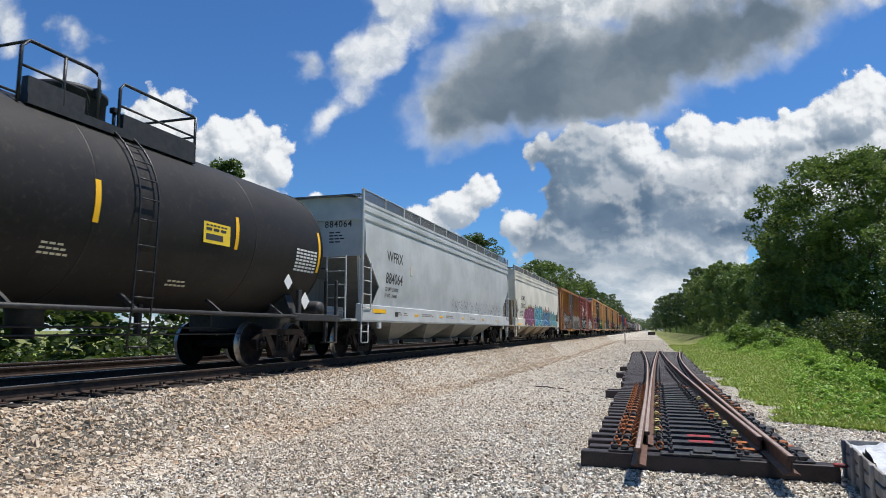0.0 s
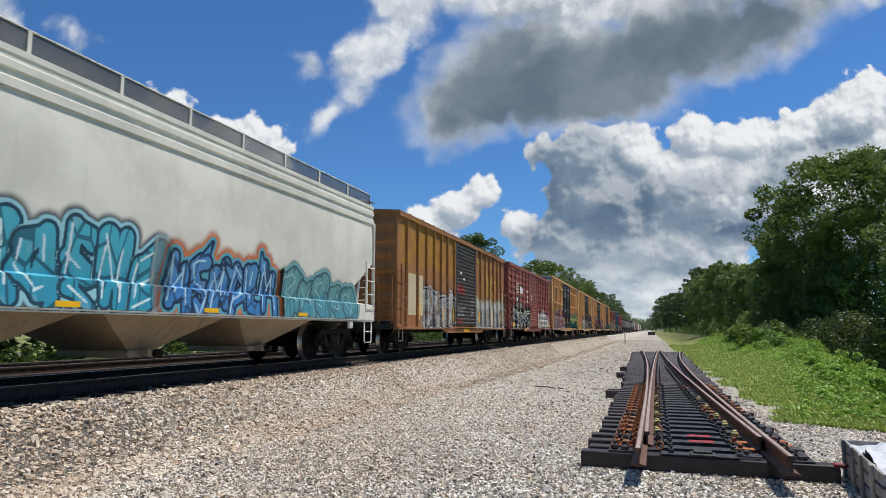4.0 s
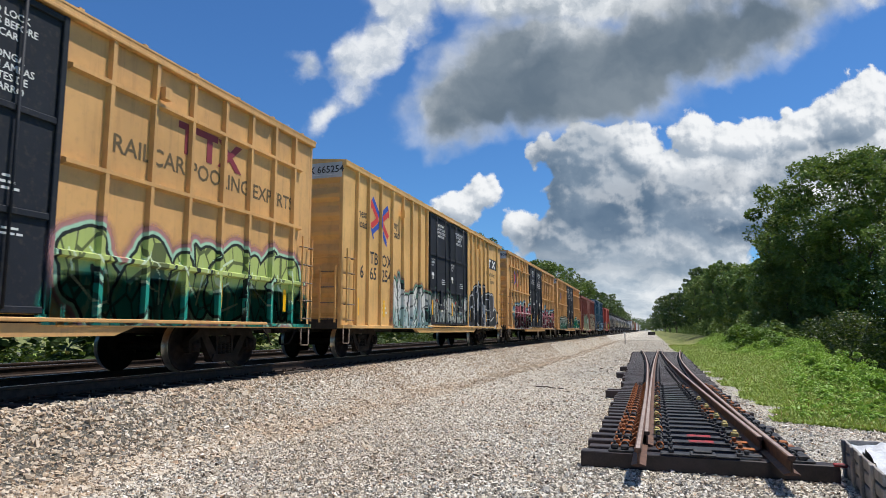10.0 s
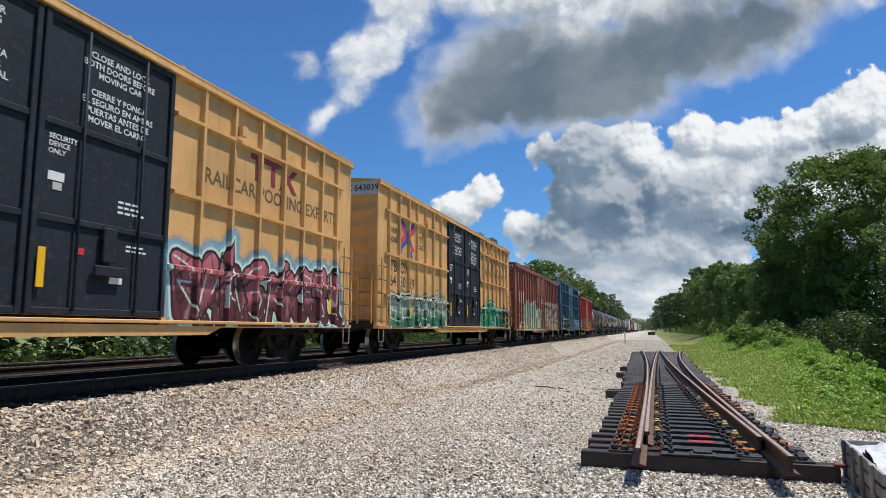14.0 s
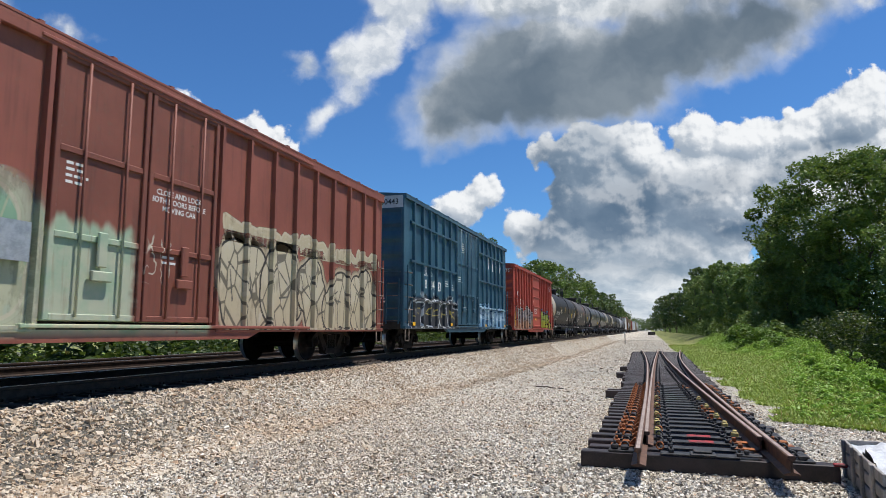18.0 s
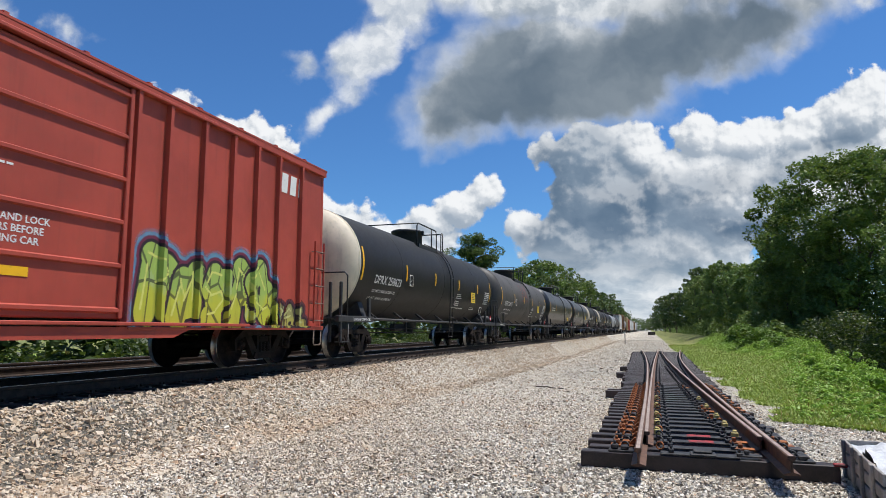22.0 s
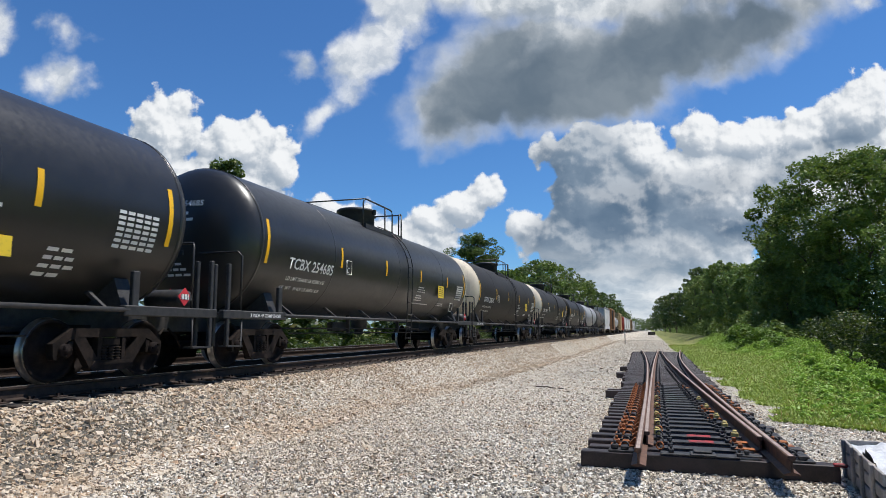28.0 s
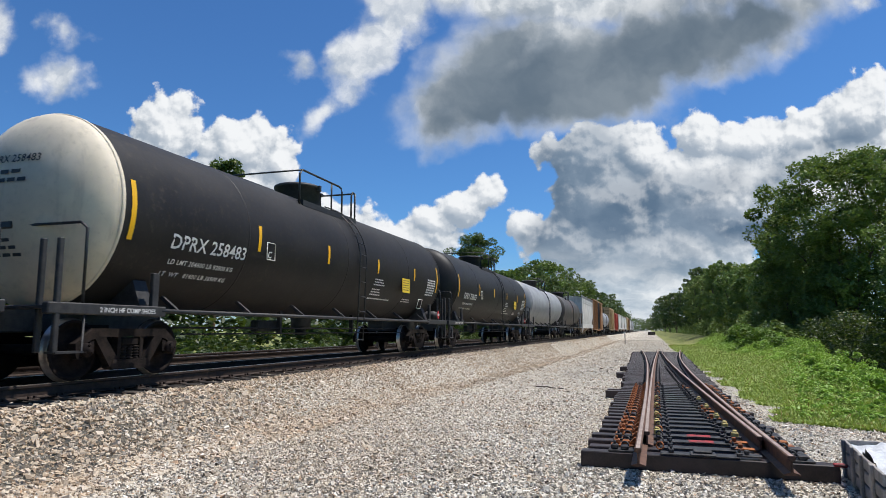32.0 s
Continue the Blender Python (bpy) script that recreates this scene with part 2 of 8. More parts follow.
def veil_material():
    """The wide dark-bellied cloud overhead and the fleecy one beside it, nearer than the heaps."""
    n = Nodes("overhead_clouds")
    flat, field, warped, sheet = cloud_nodes(n)
    veil = [(6.55, .95, 1.30, .52, -47), (5.75, 2.05, .55, .17, -52), (5.45, 1.25, .36, .20, 20), (7.3, .10, .75, .6, 0), (6.25, 1.25, .6, .42, -40),
            (1.1, 1.42, .65, .42, 0), (.75, 1.5, .35, .3, 0), (1.2, .55, .4, .2, 20), (0, .4, .42, .5, 0), (15.2, .0, .4, .25, 0)]
    lid = [(8.4, 1.70, 1.45, .80, -24), (7.75, 2.25, .80, .42, -8), (9.9, 1.25, 2.4, 1.15, 0), (11.1, 1.50, 1.25, .72, -8), (12, .75, 2.4, .85, -10), (13.4, .45, 1.4, .58, -18),
           (14.3, 0, 1.1, .45, 0), (10.5, -.6, 4.2, 1.2, 0)]
    belly = [(9.2, 1.72, 1.6, .72, -6), (10.6, 1.45, 1.9, .80, -4), (8.0, 2.2, .55, .30, 0), (11.8, .95, 1.7, .75, -15), (13.2, .45, 1.3, .5, -14), (8.9, .95, .7, .5, -30)]
    soft = warped(flat, 0.42, 0.20)
    wisp = n.math("MULTIPLY", n.math("SUBTRACT", n.noise(flat, 1.7, 7, 0.56), 0.5), 0.5)
    puff = n.math("MULTIPLY", n.math("SUBTRACT", n.voronoi(warped(flat, 0.3, 0.2), 2.6, "SMOOTH_F1"), 0.35), -0.30)
    top = n.math("ADD", field(soft, lid, 0.25), n.math("ADD", n.math("MULTIPLY", wisp, 0.55), puff))
    core = n.step(n.math("ADD", field(soft, belly, 0.3), n.math("MULTIPLY", wisp, 0.9)), -0.50, 0.30)
    tone = n.step(n.noise(warped(flat, 0.8, 0.2), 0.8, 6, 0.5), 0.30, 0.72)
    shine = n.mix(n.step(n.noise(warped(flat, 0.4, 0.3), 1.6, 6, 0.55), 0.36, 0.64), (0.42, 0.48, 0.55), (0.84, 0.87, 0.90))
    dark = n.mix(core, shine, n.mix(tone, (0.128, 0.176, 0.232), (0.232, 0.282, 0.335)))
    top_a = n.step(top, -0.16, 0.34)
    thin = n.math("ADD", field(soft, veil), n.math("ADD", n.math("MULTIPLY", wisp, 1.2), puff))
    thin_a = n.math("MULTIPLY", n.step(thin, -0.10, 0.26), 0.95)
    fleece = n.mix(n.step(n.noise(warped(flat, 0.3, 0.3), 2.0, 7, 0.56), 0.35, 0.65), (0.50, 0.56, 0.64), (0.85, 0.875, 0.90))
    return sheet(n.mix(top_a, fleece, dark), n.math("MAXIMUM", thin_a, top_a))


def build_clouds():
    """Two far shells of drifting cloud; the sky shows through between."""
    fwd = Vector((-0.29883, 0.94624, 0.12382))
    right = Vector((0.95358, 0.30115, 0))
    up = right.cross(fwd)
    shells = []
    for far, material, label in ((3200, heap_material(), "heaped white summer clouds with slate undersides in blue sky"),
                                 (2700, veil_material(), "wide dark-bellied cloud and white fleece in blue sky")):
        verts, uvs, faces = [], [], []
        az = np.radians(np.arange(-75, 41, 2.0))
        el = np.radians(np.arange(-1, 46, 1.5))
        for e in el:
            for a in az:
                d = Vector((math.sin(a) * math.cos(e), math.cos(a) * math.cos(e), math.sin(e)))
                verts.append(tuple(d * far))
                k = max(d.dot(fwd), 0.05)
                uvs.append((7.84 + 11.5 * d.dot(right) / k, 4.41 - 11.5 * d.dot(up) / k))
        w = len(az)
        for i in range(len(el) - 1):
            for j in range(w - 1):
                faces.append((i * w + j, (i + 1) * w + j, (i + 1) * w + j + 1, i * w + j + 1))
        me = bpy.data.meshes.new("cloud_backdrop")
        me.from_pydata(verts, [], faces)
        layer = me.uv_layers.new(name="sky")
        for loop in me.loops:
            layer.data[loop.index].uv = uvs[loop.vertex_index]
        me.materials.append(material)
        shells.append(tagged(new("cloud_backdrop", me), label, "clouds", kind="structure"))
    return shells


# ---------------------------------------------------------------- materials of the ground
def gravel_colours(n, rnd, fine):
    c = n.ramp(rnd, (0.0, (0.09, 0.074, 0.058)), (0.13, (0.34, 0.30, 0.235)), (0.34, (0.69, 0.64, 0.54)), (0.56, (0.56, 0.485, 0.365)),
               (0.80, (0.87, 0.835, 0.745)), (0.93, (0.70, 0.61, 0.47)), (1.0, (0.48, 0.30, 0.18)))
    return n.mix(n.math("MULTIPLY", fine, 0.42), c, (0.25, 0.225, 0.19))


def stone_material(name, warm):
    n = Nodes(name)
    geo = n.add("ShaderNodeNewGeometry").outputs["Random Per Island"]
    p = n.coord()
    fine = n.step(n.noise(p, 90, 4, 0.6), 0.45, 0.75)
    c = gravel_colours(n, geo, fine)
    wide = n.noise(p, 0.35, 4, 0.6)
    side = n.step(n.split(p)[0], -0.5, -5.5)
    c = n.mix(n.math("MULTIPLY", n.math("MULTIPLY_ADD", side, 0.6, n.step(wide, 0.4, 0.7), clamp=True), warm), c, (0.40, 0.275, 0.165), "MIX")
    n.bump(n.noise(p, 140, 3, 0.6), 0.4, 0.003)
    return n.done(c, 0.85, 0, 0.3)


def ground_material():
    """Crushed stone on the yard, brown ballast, grass beyond an uneven edge, bare clay further off."""
    n = Nodes("ground")
    p = n.coord()
    x, y, z = n.split(p)
    cell = n.voronoi(p, 24, "F1", "Color")
    rnd = n.split(cell)[0]
    fine = n.step(n.noise(p, 60, 4, 0.6), 0.42, 0.75)
    stone = gravel_colours(n, rnd, fine)
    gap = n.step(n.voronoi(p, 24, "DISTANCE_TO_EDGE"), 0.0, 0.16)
    # crevice shade put into the colour: dark between stones, under the loose near ones
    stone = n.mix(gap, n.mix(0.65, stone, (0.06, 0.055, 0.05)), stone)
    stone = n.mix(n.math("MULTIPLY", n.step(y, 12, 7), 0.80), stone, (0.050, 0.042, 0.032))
    wide = n.noise(p, 0.25, 5, 0.6)
    dust = n.mix(n.step(n.noise(n.place(p, (1, 0.3, 1)), 1.1, 9, 0.8), 0.38, 0.62), (0.18, 0.165, 0.14), (0.44, 0.41, 0.35))
    lane = n.math("MULTIPLY", n.step(y, 12, 34), n.math("MULTIPLY", n.step(x, -4.6, -3.2), n.step(wide, 0.3, 0.6)))
    stone = n.mix(n.math("MULTIPLY", lane, 0.75), stone, dust)
    clayey = n.math("MULTIPLY", n.step(n.noise(p, 0.18, 4, 0.6), 0.50, 0.72), 0.28)
    stone = n.mix(clayey, stone, (0.43, 0.33, 0.23))
    stone = n.mix(n.math("MULTIPLY", n.math("MULTIPLY", n.step(y, 18, 32), n.step(n.noise(p, 3.5, 8, 0.8), 0.50, 0.64)), 0.5), stone, (0.14, 0.13, 0.11))
    edge = n.math("ADD", n.noise(p, 0.6, 5, 0.65), n.math("MULTIPLY", n.noise(p, 4, 3, 0.6), 0.35))
    line = n.math("ADD", 2.35, n.math("MULTIPLY", n.step(y, 16.5, 12.0), 9.0))
    grass_f = n.step(n.math("ADD", n.math("SUBTRACT", x, line), n.math("MULTIPLY", n.math("SUBTRACT", edge, 0.68), 1.6)), -0.15, 0.25)
    left = n.step(x, -16.3, -17.2)
    grass_f = n.math("MAXIMUM", grass_f, left)
    g = n.mix(n.step(n.noise(p, 3.0, 8, 0.75), 0.36, 0.64), (0.16, 0.26, 0.035), (0.42, 0.52, 0.13))
    g = n.mix(n.math("MULTIPLY", n.step(n.noise(p, 0.09, 4, 0.6), 0.5, 0.7), 0.55), g, (0.28, 0.25, 0.10))
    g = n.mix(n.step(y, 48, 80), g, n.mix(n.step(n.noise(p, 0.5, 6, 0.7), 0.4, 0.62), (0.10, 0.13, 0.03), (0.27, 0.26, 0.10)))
    clay = n.math("MULTIPLY", n.math("MULTIPLY", n.step(y, 62, 72), n.step(y, 100, 86)), n.step(n.math("ABSOLUTE", n.math("SUBTRACT", x, 1.6)), 2.0, 0.8))
    g = n.mix(n.math("MULTIPLY", clay, n.step(wide, 0.35, 0.5)), g, (0.46, 0.27, 0.15))
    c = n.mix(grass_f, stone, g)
    h = n.math("ADD", n.math("MULTIPLY", gap, 0.6), n.noise(p, 50, 4, 0.6))
    n.bump(h, 0.7, 0.03)
    return n.done(c, 0.92, 0, 0.2)


def leaf_material(name, dark, light, warm=0.12):
    n = Nodes(name)
    rnd = n.add("ShaderNodeNewGeometry").outputs["Random Per Island"]
    p = n.coord()
    c = n.mix(rnd, dark, light)
    c = n.mix(n.math("MULTIPLY", n.step(n.noise(p, 0.35, 4, 0.6), 0.48, 0.72), 0.5), c, tuple(v * 1.5 for v in light))
    kin = n.add("ShaderNodeObjectInfo").outputs["Random"]
    c = n.mix(n.math("MULTIPLY", kin, 0.40), c, tuple(v * f for v, f in zip(light, (1.25, 1.0, 0.9))))
    c = n.mix(n.math("MULTIPLY", n.step(rnd, 0.93, 0.97), warm * 4), c, (0.25, 0.19, 0.05))
    n.done(c, 0.5, 0, 0.35)
    see, both = n.add("ShaderNodeBsdfTranslucent"), n.add("ShaderNodeMixShader")
    n.plug(see.inputs[0], n.mix(0.5, c, (0.16, 0.24, 0.03)))
    both.inputs[0].default_value = 0.30
    n.plug(both.inputs[1], n.bsdf.outputs[0]), n.plug(both.inputs[2], see.outputs[0]), n.plug(n.out.inputs[0], both.outputs[0])
    return n.mat


def bark_material(name="bark", c0=(0.055, 0.042, 0.033), c1=(0.16, 0.13, 0.105)):
    n = Nodes(name)
    p = n.place(n.coord(), (1, 1, 0.18))
    f = n.noise(p, 14, 6, 0.65)
    n.bump(f, 0.7, 0.03)
    return n.done(n.mix(f, c0, c1), 0.9, 0, 0.2)


def rough_material(name, c0, c1, scale, rough=0.7, metal=0.0, streak=1.0, bump=0.3, spots=None, varied=0.0, spec=0.5):
    """A two-scale worn surface; spots: (colour, threshold)."""
    n = Nodes(name)
    p = n.coord()
    q = n.place(p, (1, 1, streak))
    f = n.math("ADD", n.math("MULTIPLY", n.noise(q, scale, 5, 0.6), 0.65), n.math("MULTIPLY", n.noise(p, scale * 7, 4, 0.6), 0.35))
    c = n.mix(n.step(f, 0.36, 0.64), c0, c1)
    if spots:
        c = n.mix(n.step(n.noise(p, scale * 2.3, 6, 0.7), spots[1], spots[1] + 0.08), c, spots[0])
    if varied:
        r = n.add("ShaderNodeObjectInfo").outputs["Random"]
        c = n.mix(n.math("MULTIPLY", r, varied), c, tuple(v * 0.45 for v in c0))
    n.bump(f, bump, 0.004)
    return n.done(c, n.math("MULTIPLY_ADD", f, 0.25, rough - 0.12), metal, spec)


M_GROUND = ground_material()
M_STONE = stone_material("crushed_stone", 0.32)
M_BALLAST = stone_material("ballast_stone", 0.60)
M_BARK = bark_material()
M_PINE_BARK = bark_material("pine_bark", (0.10, 0.06, 0.04), (0.24, 0.15, 0.10))
M_LEAF_OAK = leaf_material("broad_leaves", (0.042, 0.084, 0.018), (0.135, 0.210, 0.046))
# leaf colour lowered to stand in for shade under the canopy
M_LEAF_DEEP_SHADE = leaf_material("deep_shade_leaves", (0.020, 0.045, 0.010), (0.066, 0.112, 0.024))
M_LEAF_MID = leaf_material("wood_edge_leaves", (0.075, 0.140, 0.036), (0.200, 0.295, 0.085))
M_LEAF_FAR = leaf_material("far_leaves", (0.036, 0.068, 0.026), (0.090, 0.140, 0.050))
M_LEAF_PINE = leaf_material("pine_needles", (0.040, 0.075, 0.022), (0.10, 0.155, 0.045))
M_KUDZU = leaf_material("vine_leaves", (0.120, 0.270, 0.030), (0.330, 0.520, 0.085))
M_BUSH = leaf_material("bush_leaves", (0.050, 0.120, 0.016), (0.160, 0.280, 0.040))
# dark bushes' own colour; on the bank's trees it stands in for canopy shade
M_DARK_BUSH_AND_SHADE = leaf_material("dark_bush_and_shade_leaves", (0.012, 0.027, 0.007), (0.040, 0.070, 0.017))
M_GRASS = leaf_material("grass_blades", (0.150, 0.270, 0.040), (0.360, 0.450, 0.110), 0.5)
M_TIE = rough_material("creosoted_timber", (0.014, 0.009, 0.009), (0.060, 0.036, 0.035), 6, 0.42, 0, 1, 0.6, ((0.12, 0.08, 0.066), 0.66), 0.5, 0.45)
M_PANEL_HEAD = rough_material("brown_rail_head", (0.30, 0.21, 0.16), (0.52, 0.41, 0.34), 7, 0.42, 0.45, 1, 0.1)
M_TIE_OLD = rough_material("weathered_timber", (0.030, 0.023, 0.019), (0.085, 0.066, 0.052), 8, 0.9, 0, 1, 0.6, None, 0.5)
M_RAIL_RUST = rough_material("rusty_rail", (0.060, 0.030, 0.019), (0.175, 0.088, 0.052), 9, 0.65, 0.3, 1, 0.2, ((0.30, 0.14, 0.07), 0.64))
M_RAIL_TOP = rough_material("worn_rail_head", (0.42, 0.37, 0.33), (0.62, 0.58, 0.54), 12, 0.28, 0.95, 1, 0.05)
M_RAIL_OLD = rough_material("brown_rail", (0.020, 0.013, 0.010), (0.058, 0.036, 0.026), 9, 0.7, 0.3, 1, 0.2)
M_STEEL_DARK = rough_material("dark_steel", (0.020, 0.020, 0.022), (0.060, 0.058, 0.058), 10, 0.5, 0.5, 1, 0.2, ((0.13, 0.07, 0.045), 0.68))
M_ORANGE = rough_material("orange_rust", (0.13, 0.040, 0.015), (0.46, 0.15, 0.036), 14, 0.75, 0.1, 1, 0.3)
M_YELLOW_CAST = rough_material("yellow_casting", (0.36, 0.26, 0.06), (0.58, 0.47, 0.17), 18, 0.6, 0.0, 1, 0.2)
M_GREY_WOOD = rough_material("grey_board", (0.20, 0.185, 0.165), (0.36, 0.335, 0.30), 7, 0.85, 0, 0.15, 0.4)
M_SHEET = rough_material("white_sheeting", (0.42, 0.43, 0.44), (0.64, 0.65, 0.66), 9, 0.45, 0, 1, 0.3)
M_RED_PAINT = rough_material("red_spray", (0.03, 0.012, 0.012), (0.36, 0.02, 0.025), 7, 0.7)
# ---------------------------------------------------------------- ground
def crest(y):
    """Where the grassy bank is highest, beyond which it falls away under the trees."""
    return 4.6 + 0.16 * np.clip(y - 15, 0, 21) - 0.03 * np.clip(y - 36, 0, 20) + 0.01 * np.clip(y - 56, 0, 60)


def ground_z(x, y):
    """Height of the ground sheet."""
    fall = -0.0085 * np.clip(y - 7.0, 0, 42)
    far_side = np.clip((x + 16.2) / -3.0, 0, 1) * -0.9
    base = fall + far_side
    bed = RAIL_Z - 0.25
    up = np.clip((-6.05 - x) / 1.55, 0, 1) * np.clip((x + 17.2) / 1.6, 0, 1)
    up = up * up * (3 - 2 * up)
    top = crest(y)
    bank = np.clip((x - top + 3.4) / 3.4, 0, 1) ** 1.4 * 0.022 * np.clip(y - 16, 0, 40)
    bank = bank - np.clip((x - top) / 3.6, 0, 1) * 2.6 * np.clip((75 - y) / 20, 0, 1)
    bump = 0.05 * np.sin(x * 0.9 + 0.4 * y) * np.sin(y * 0.37 - x * 0.3) * np.clip(x - 2.5, 0, 1) * np.clip((46 - y) / 8, 0, 1)
    return base * (1 - up) + bed * up + bank * np.clip((x - 2.5), 0, 1) + bump


def build_ground():
    xs = np.concatenate([[-3000, -1200, -500, -200, -90, -50, -35], np.arange(-26, -16, 1.0), np.arange(-16, 14, 0.25), np.arange(14, 30, 1.0), [40, 60, 120, 300, 900, 3000]])
    ys = np.concatenate([[-600, -200, -60, -25], np.arange(-12, 84, 0.5), np.arange(84, 140, 2.5), [150, 170, 200, 240, 300, 400, 600, 1000, 1800, 3000]])
    X, Y = np.meshgrid(xs, ys)
    Z = ground_z(X, Y)
    v = np.stack([X, Y, Z], -1).reshape(-1, 3)
    w, h = len(xs), len(ys)
    i = (np.arange(h - 1)[:, None] * w + np.arange(w - 1)[None]).ravel()
    f = np.stack([i, i + 1, i + w + 1, i + w], 1)
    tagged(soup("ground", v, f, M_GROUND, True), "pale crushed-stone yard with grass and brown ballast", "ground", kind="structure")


LUMP_V = np.array([(1, 0.2, 0.1), (-1, -0.1, 0.15), (0.1, 1, -0.1), (-0.2, -1, 0), (0.15, 0.1, 0.85), (0, -0.1, -1)])
LUMP_F = np.array([(0, 2, 4), (2, 1, 4), (1, 3, 4), (3, 0, 4), (2, 0, 5), (1, 2, 5), (3, 1, 5), (0, 3, 5)])


BLOCK_V = np.array([(i, j, k) for k in (-1, 1) for j in (-1, 1) for i in (-1, 1)]) * 0.68
BLOCK_F = np.array([(0, 2, 3, 1), (4, 5, 7, 6), (0, 1, 5, 4), (2, 6, 7, 3), (0, 4, 6, 2), (1, 3, 7, 5)])


def scatter_stones(name, pts, size, rng, material, label, near=True):
    """Broken stones lying on the ground, each a squashed angular lump of its own."""
    n = len(pts)
    lv, lf = (BLOCK_V, BLOCK_F) if near else (LUMP_V, LUMP_F)
    m = len(lv)
    lump = lv[None] * rng.uniform(0.75, 1.2, (n, m, 1)) + rng.normal(0, 0.20, (n, m, 3))
    lump = lump * (size[:, None, None] * rng.uniform(0.6, 1.25, (n, 1, 3)) * np.array([1, 1, 0.62]))
    a, b = rng.uniform(0, 2 * np.pi, (2, n))
    b = (b - np.pi) * 0.4
    ca, sa, cb, sb = np.cos(a)[:, None], np.sin(a)[:, None], np.cos(b)[:, None], np.sin(b)[:, None]
    x, y, z = lump[..., 0], lump[..., 1], lump[..., 2]
    y, z = y * cb - z * sb, y * sb + z * cb
    x, y = x * ca - y * sa, x * sa + y * ca
    v = np.stack([x + pts[:, None, 0], y + pts[:, None, 1], z + pts[:, None, 2]], -1).reshape(-1, 3)
    f = (lf[None] + m * np.arange(n)[:, None, None]).reshape(-1, lf.shape[1])
    return tagged(soup(name, v, f, material, np.repeat(rng.random(n) < (0.12 if near else 0.0), len(lf))), label, "gravel", kind="stuff")


def build_stones():
    rng = np.random.default_rng(7)

    def strip(count, x0, x1, y0, y1):
        p = rng.uniform(0, 1, (count, 2)) * (x1 - x0, y1 - y0) + (x0, y0)
        return p[(p[:, 0] > -1.3 * p[:, 1] - 2.0) & (p[:, 0] < 0.32 * p[:, 1] + 1.5)]

    def lay(name, yard, material, label, mean, near):
        yard = yard[~((yard[:, 0] > 2.6) & (yard[:, 1] > 13.2))]
        size = np.clip(rng.lognormal(math.log(mean), 0.33, len(yard)), 0.01, 0.045) * (1 + 0.02 * np.clip(yard[:, 1] - 6, 0, 40))
        z = ground_z(yard[:, 0], yard[:, 1]) + size * rng.uniform(-0.25, 0.55, len(yard))
        scatter_stones(name, np.column_stack([yard, z]), size, rng, material, label, near)

    pale = "loose pale grey crushed stone on the yard"
    lay("yard_gravel", strip(46000, -6.2, 4.6, 4.2, 7.0), M_STONE, pale, 0.0150, True)
    lay("yard_gravel", np.concatenate([strip(52000, -6.2, 4.6, 7.0, 10), strip(36000, -6.2, 4.6, 10, 14.5)]), M_STONE, pale, 0.0160, False)
    far = np.column_stack([rng.uniform(-6.2, 4.2, 40000), 14 + 120 * rng.random(40000) ** 3.0])
    far = far[(far[:, 0] < 0.32 * far[:, 1] + 1.5) & ((far[:, 0] < 2.2) | (far[:, 1] < 13.2))]
    lay("yard_gravel", far, M_STONE, pale, 0.019, False)
    for bed, near in ((np.concatenate([strip(17000, -7.75, -5.2, 3, 11), strip(1500, -10.3, -7.6, 3, 14)]), True),
                      (np.concatenate([strip(9000, -7.75, -5.2, 11, 18), strip(17000, -7.75, -5.2, 18, 50), strip(9000, -7.75, -5.2, 50, 120), strip(2500, -10.3, -7.6, 14, 26)]), False)):
        size = np.clip(rng.lognormal(math.log(0.0235), 0.33, len(bed)), 0.012, 0.05) * (1 + 0.012 * np.clip(bed[:, 1] - 8, 0, 30))
        z = ground_z(bed[:, 0], bed[:, 1]) + size * rng.uniform(-0.15, 0.6, len(bed))
        scatter_stones("ballast", np.column_stack([bed, z]), size, rng, M_BALLAST, "brown and grey broken ballast stone beside the rails", near)


# ---------------------------------------------------------------- running lines
RAIL_PROFILE = [(-0.075, 0), (0.075, 0), (0.075, 0.012), (0.012, 0.032), (0.009, 0.135), (0.036, 0.148), (0.036, 0.178), (0.028, 0.186),
                (-0.028, 0.186), (-0.036, 0.178), (-0.036, 0.148), (-0.009, 0.135), (-0.012, 0.032), (-0.075, 0.012)]


def bent_rail(pts, z_of, top=0.186):
    """A rail along a bent line."""
    s = Shape()
    n = len(RAIL_PROFILE)
    v = []
    for i, (x, y) in enumerate(pts):
        a, b = pts[max(i - 1, 0)], pts[min(i + 1, len(pts) - 1)]
        dx, dy = b[0] - a[0], b[1] - a[1]
        k = math.hypot(dx, dy)
        sx, sy = dy / k, -dx / k
        v += [(x + u * sx, y + u * sy, z_of(y) + w * top / 0.186) for u, w in RAIL_PROFILE]
    f = [(i * n + j, i * n + (j + 1) % n, (i + 1) * n + (j + 1) % n, (i + 1) * n + j) for i in range(len(pts) - 1) for j in range(n)]
    f += [tuple(range(n))[::-1], tuple((len(pts) - 1) * n + j for j in range(n))]
    s.add(v, f)
    return s


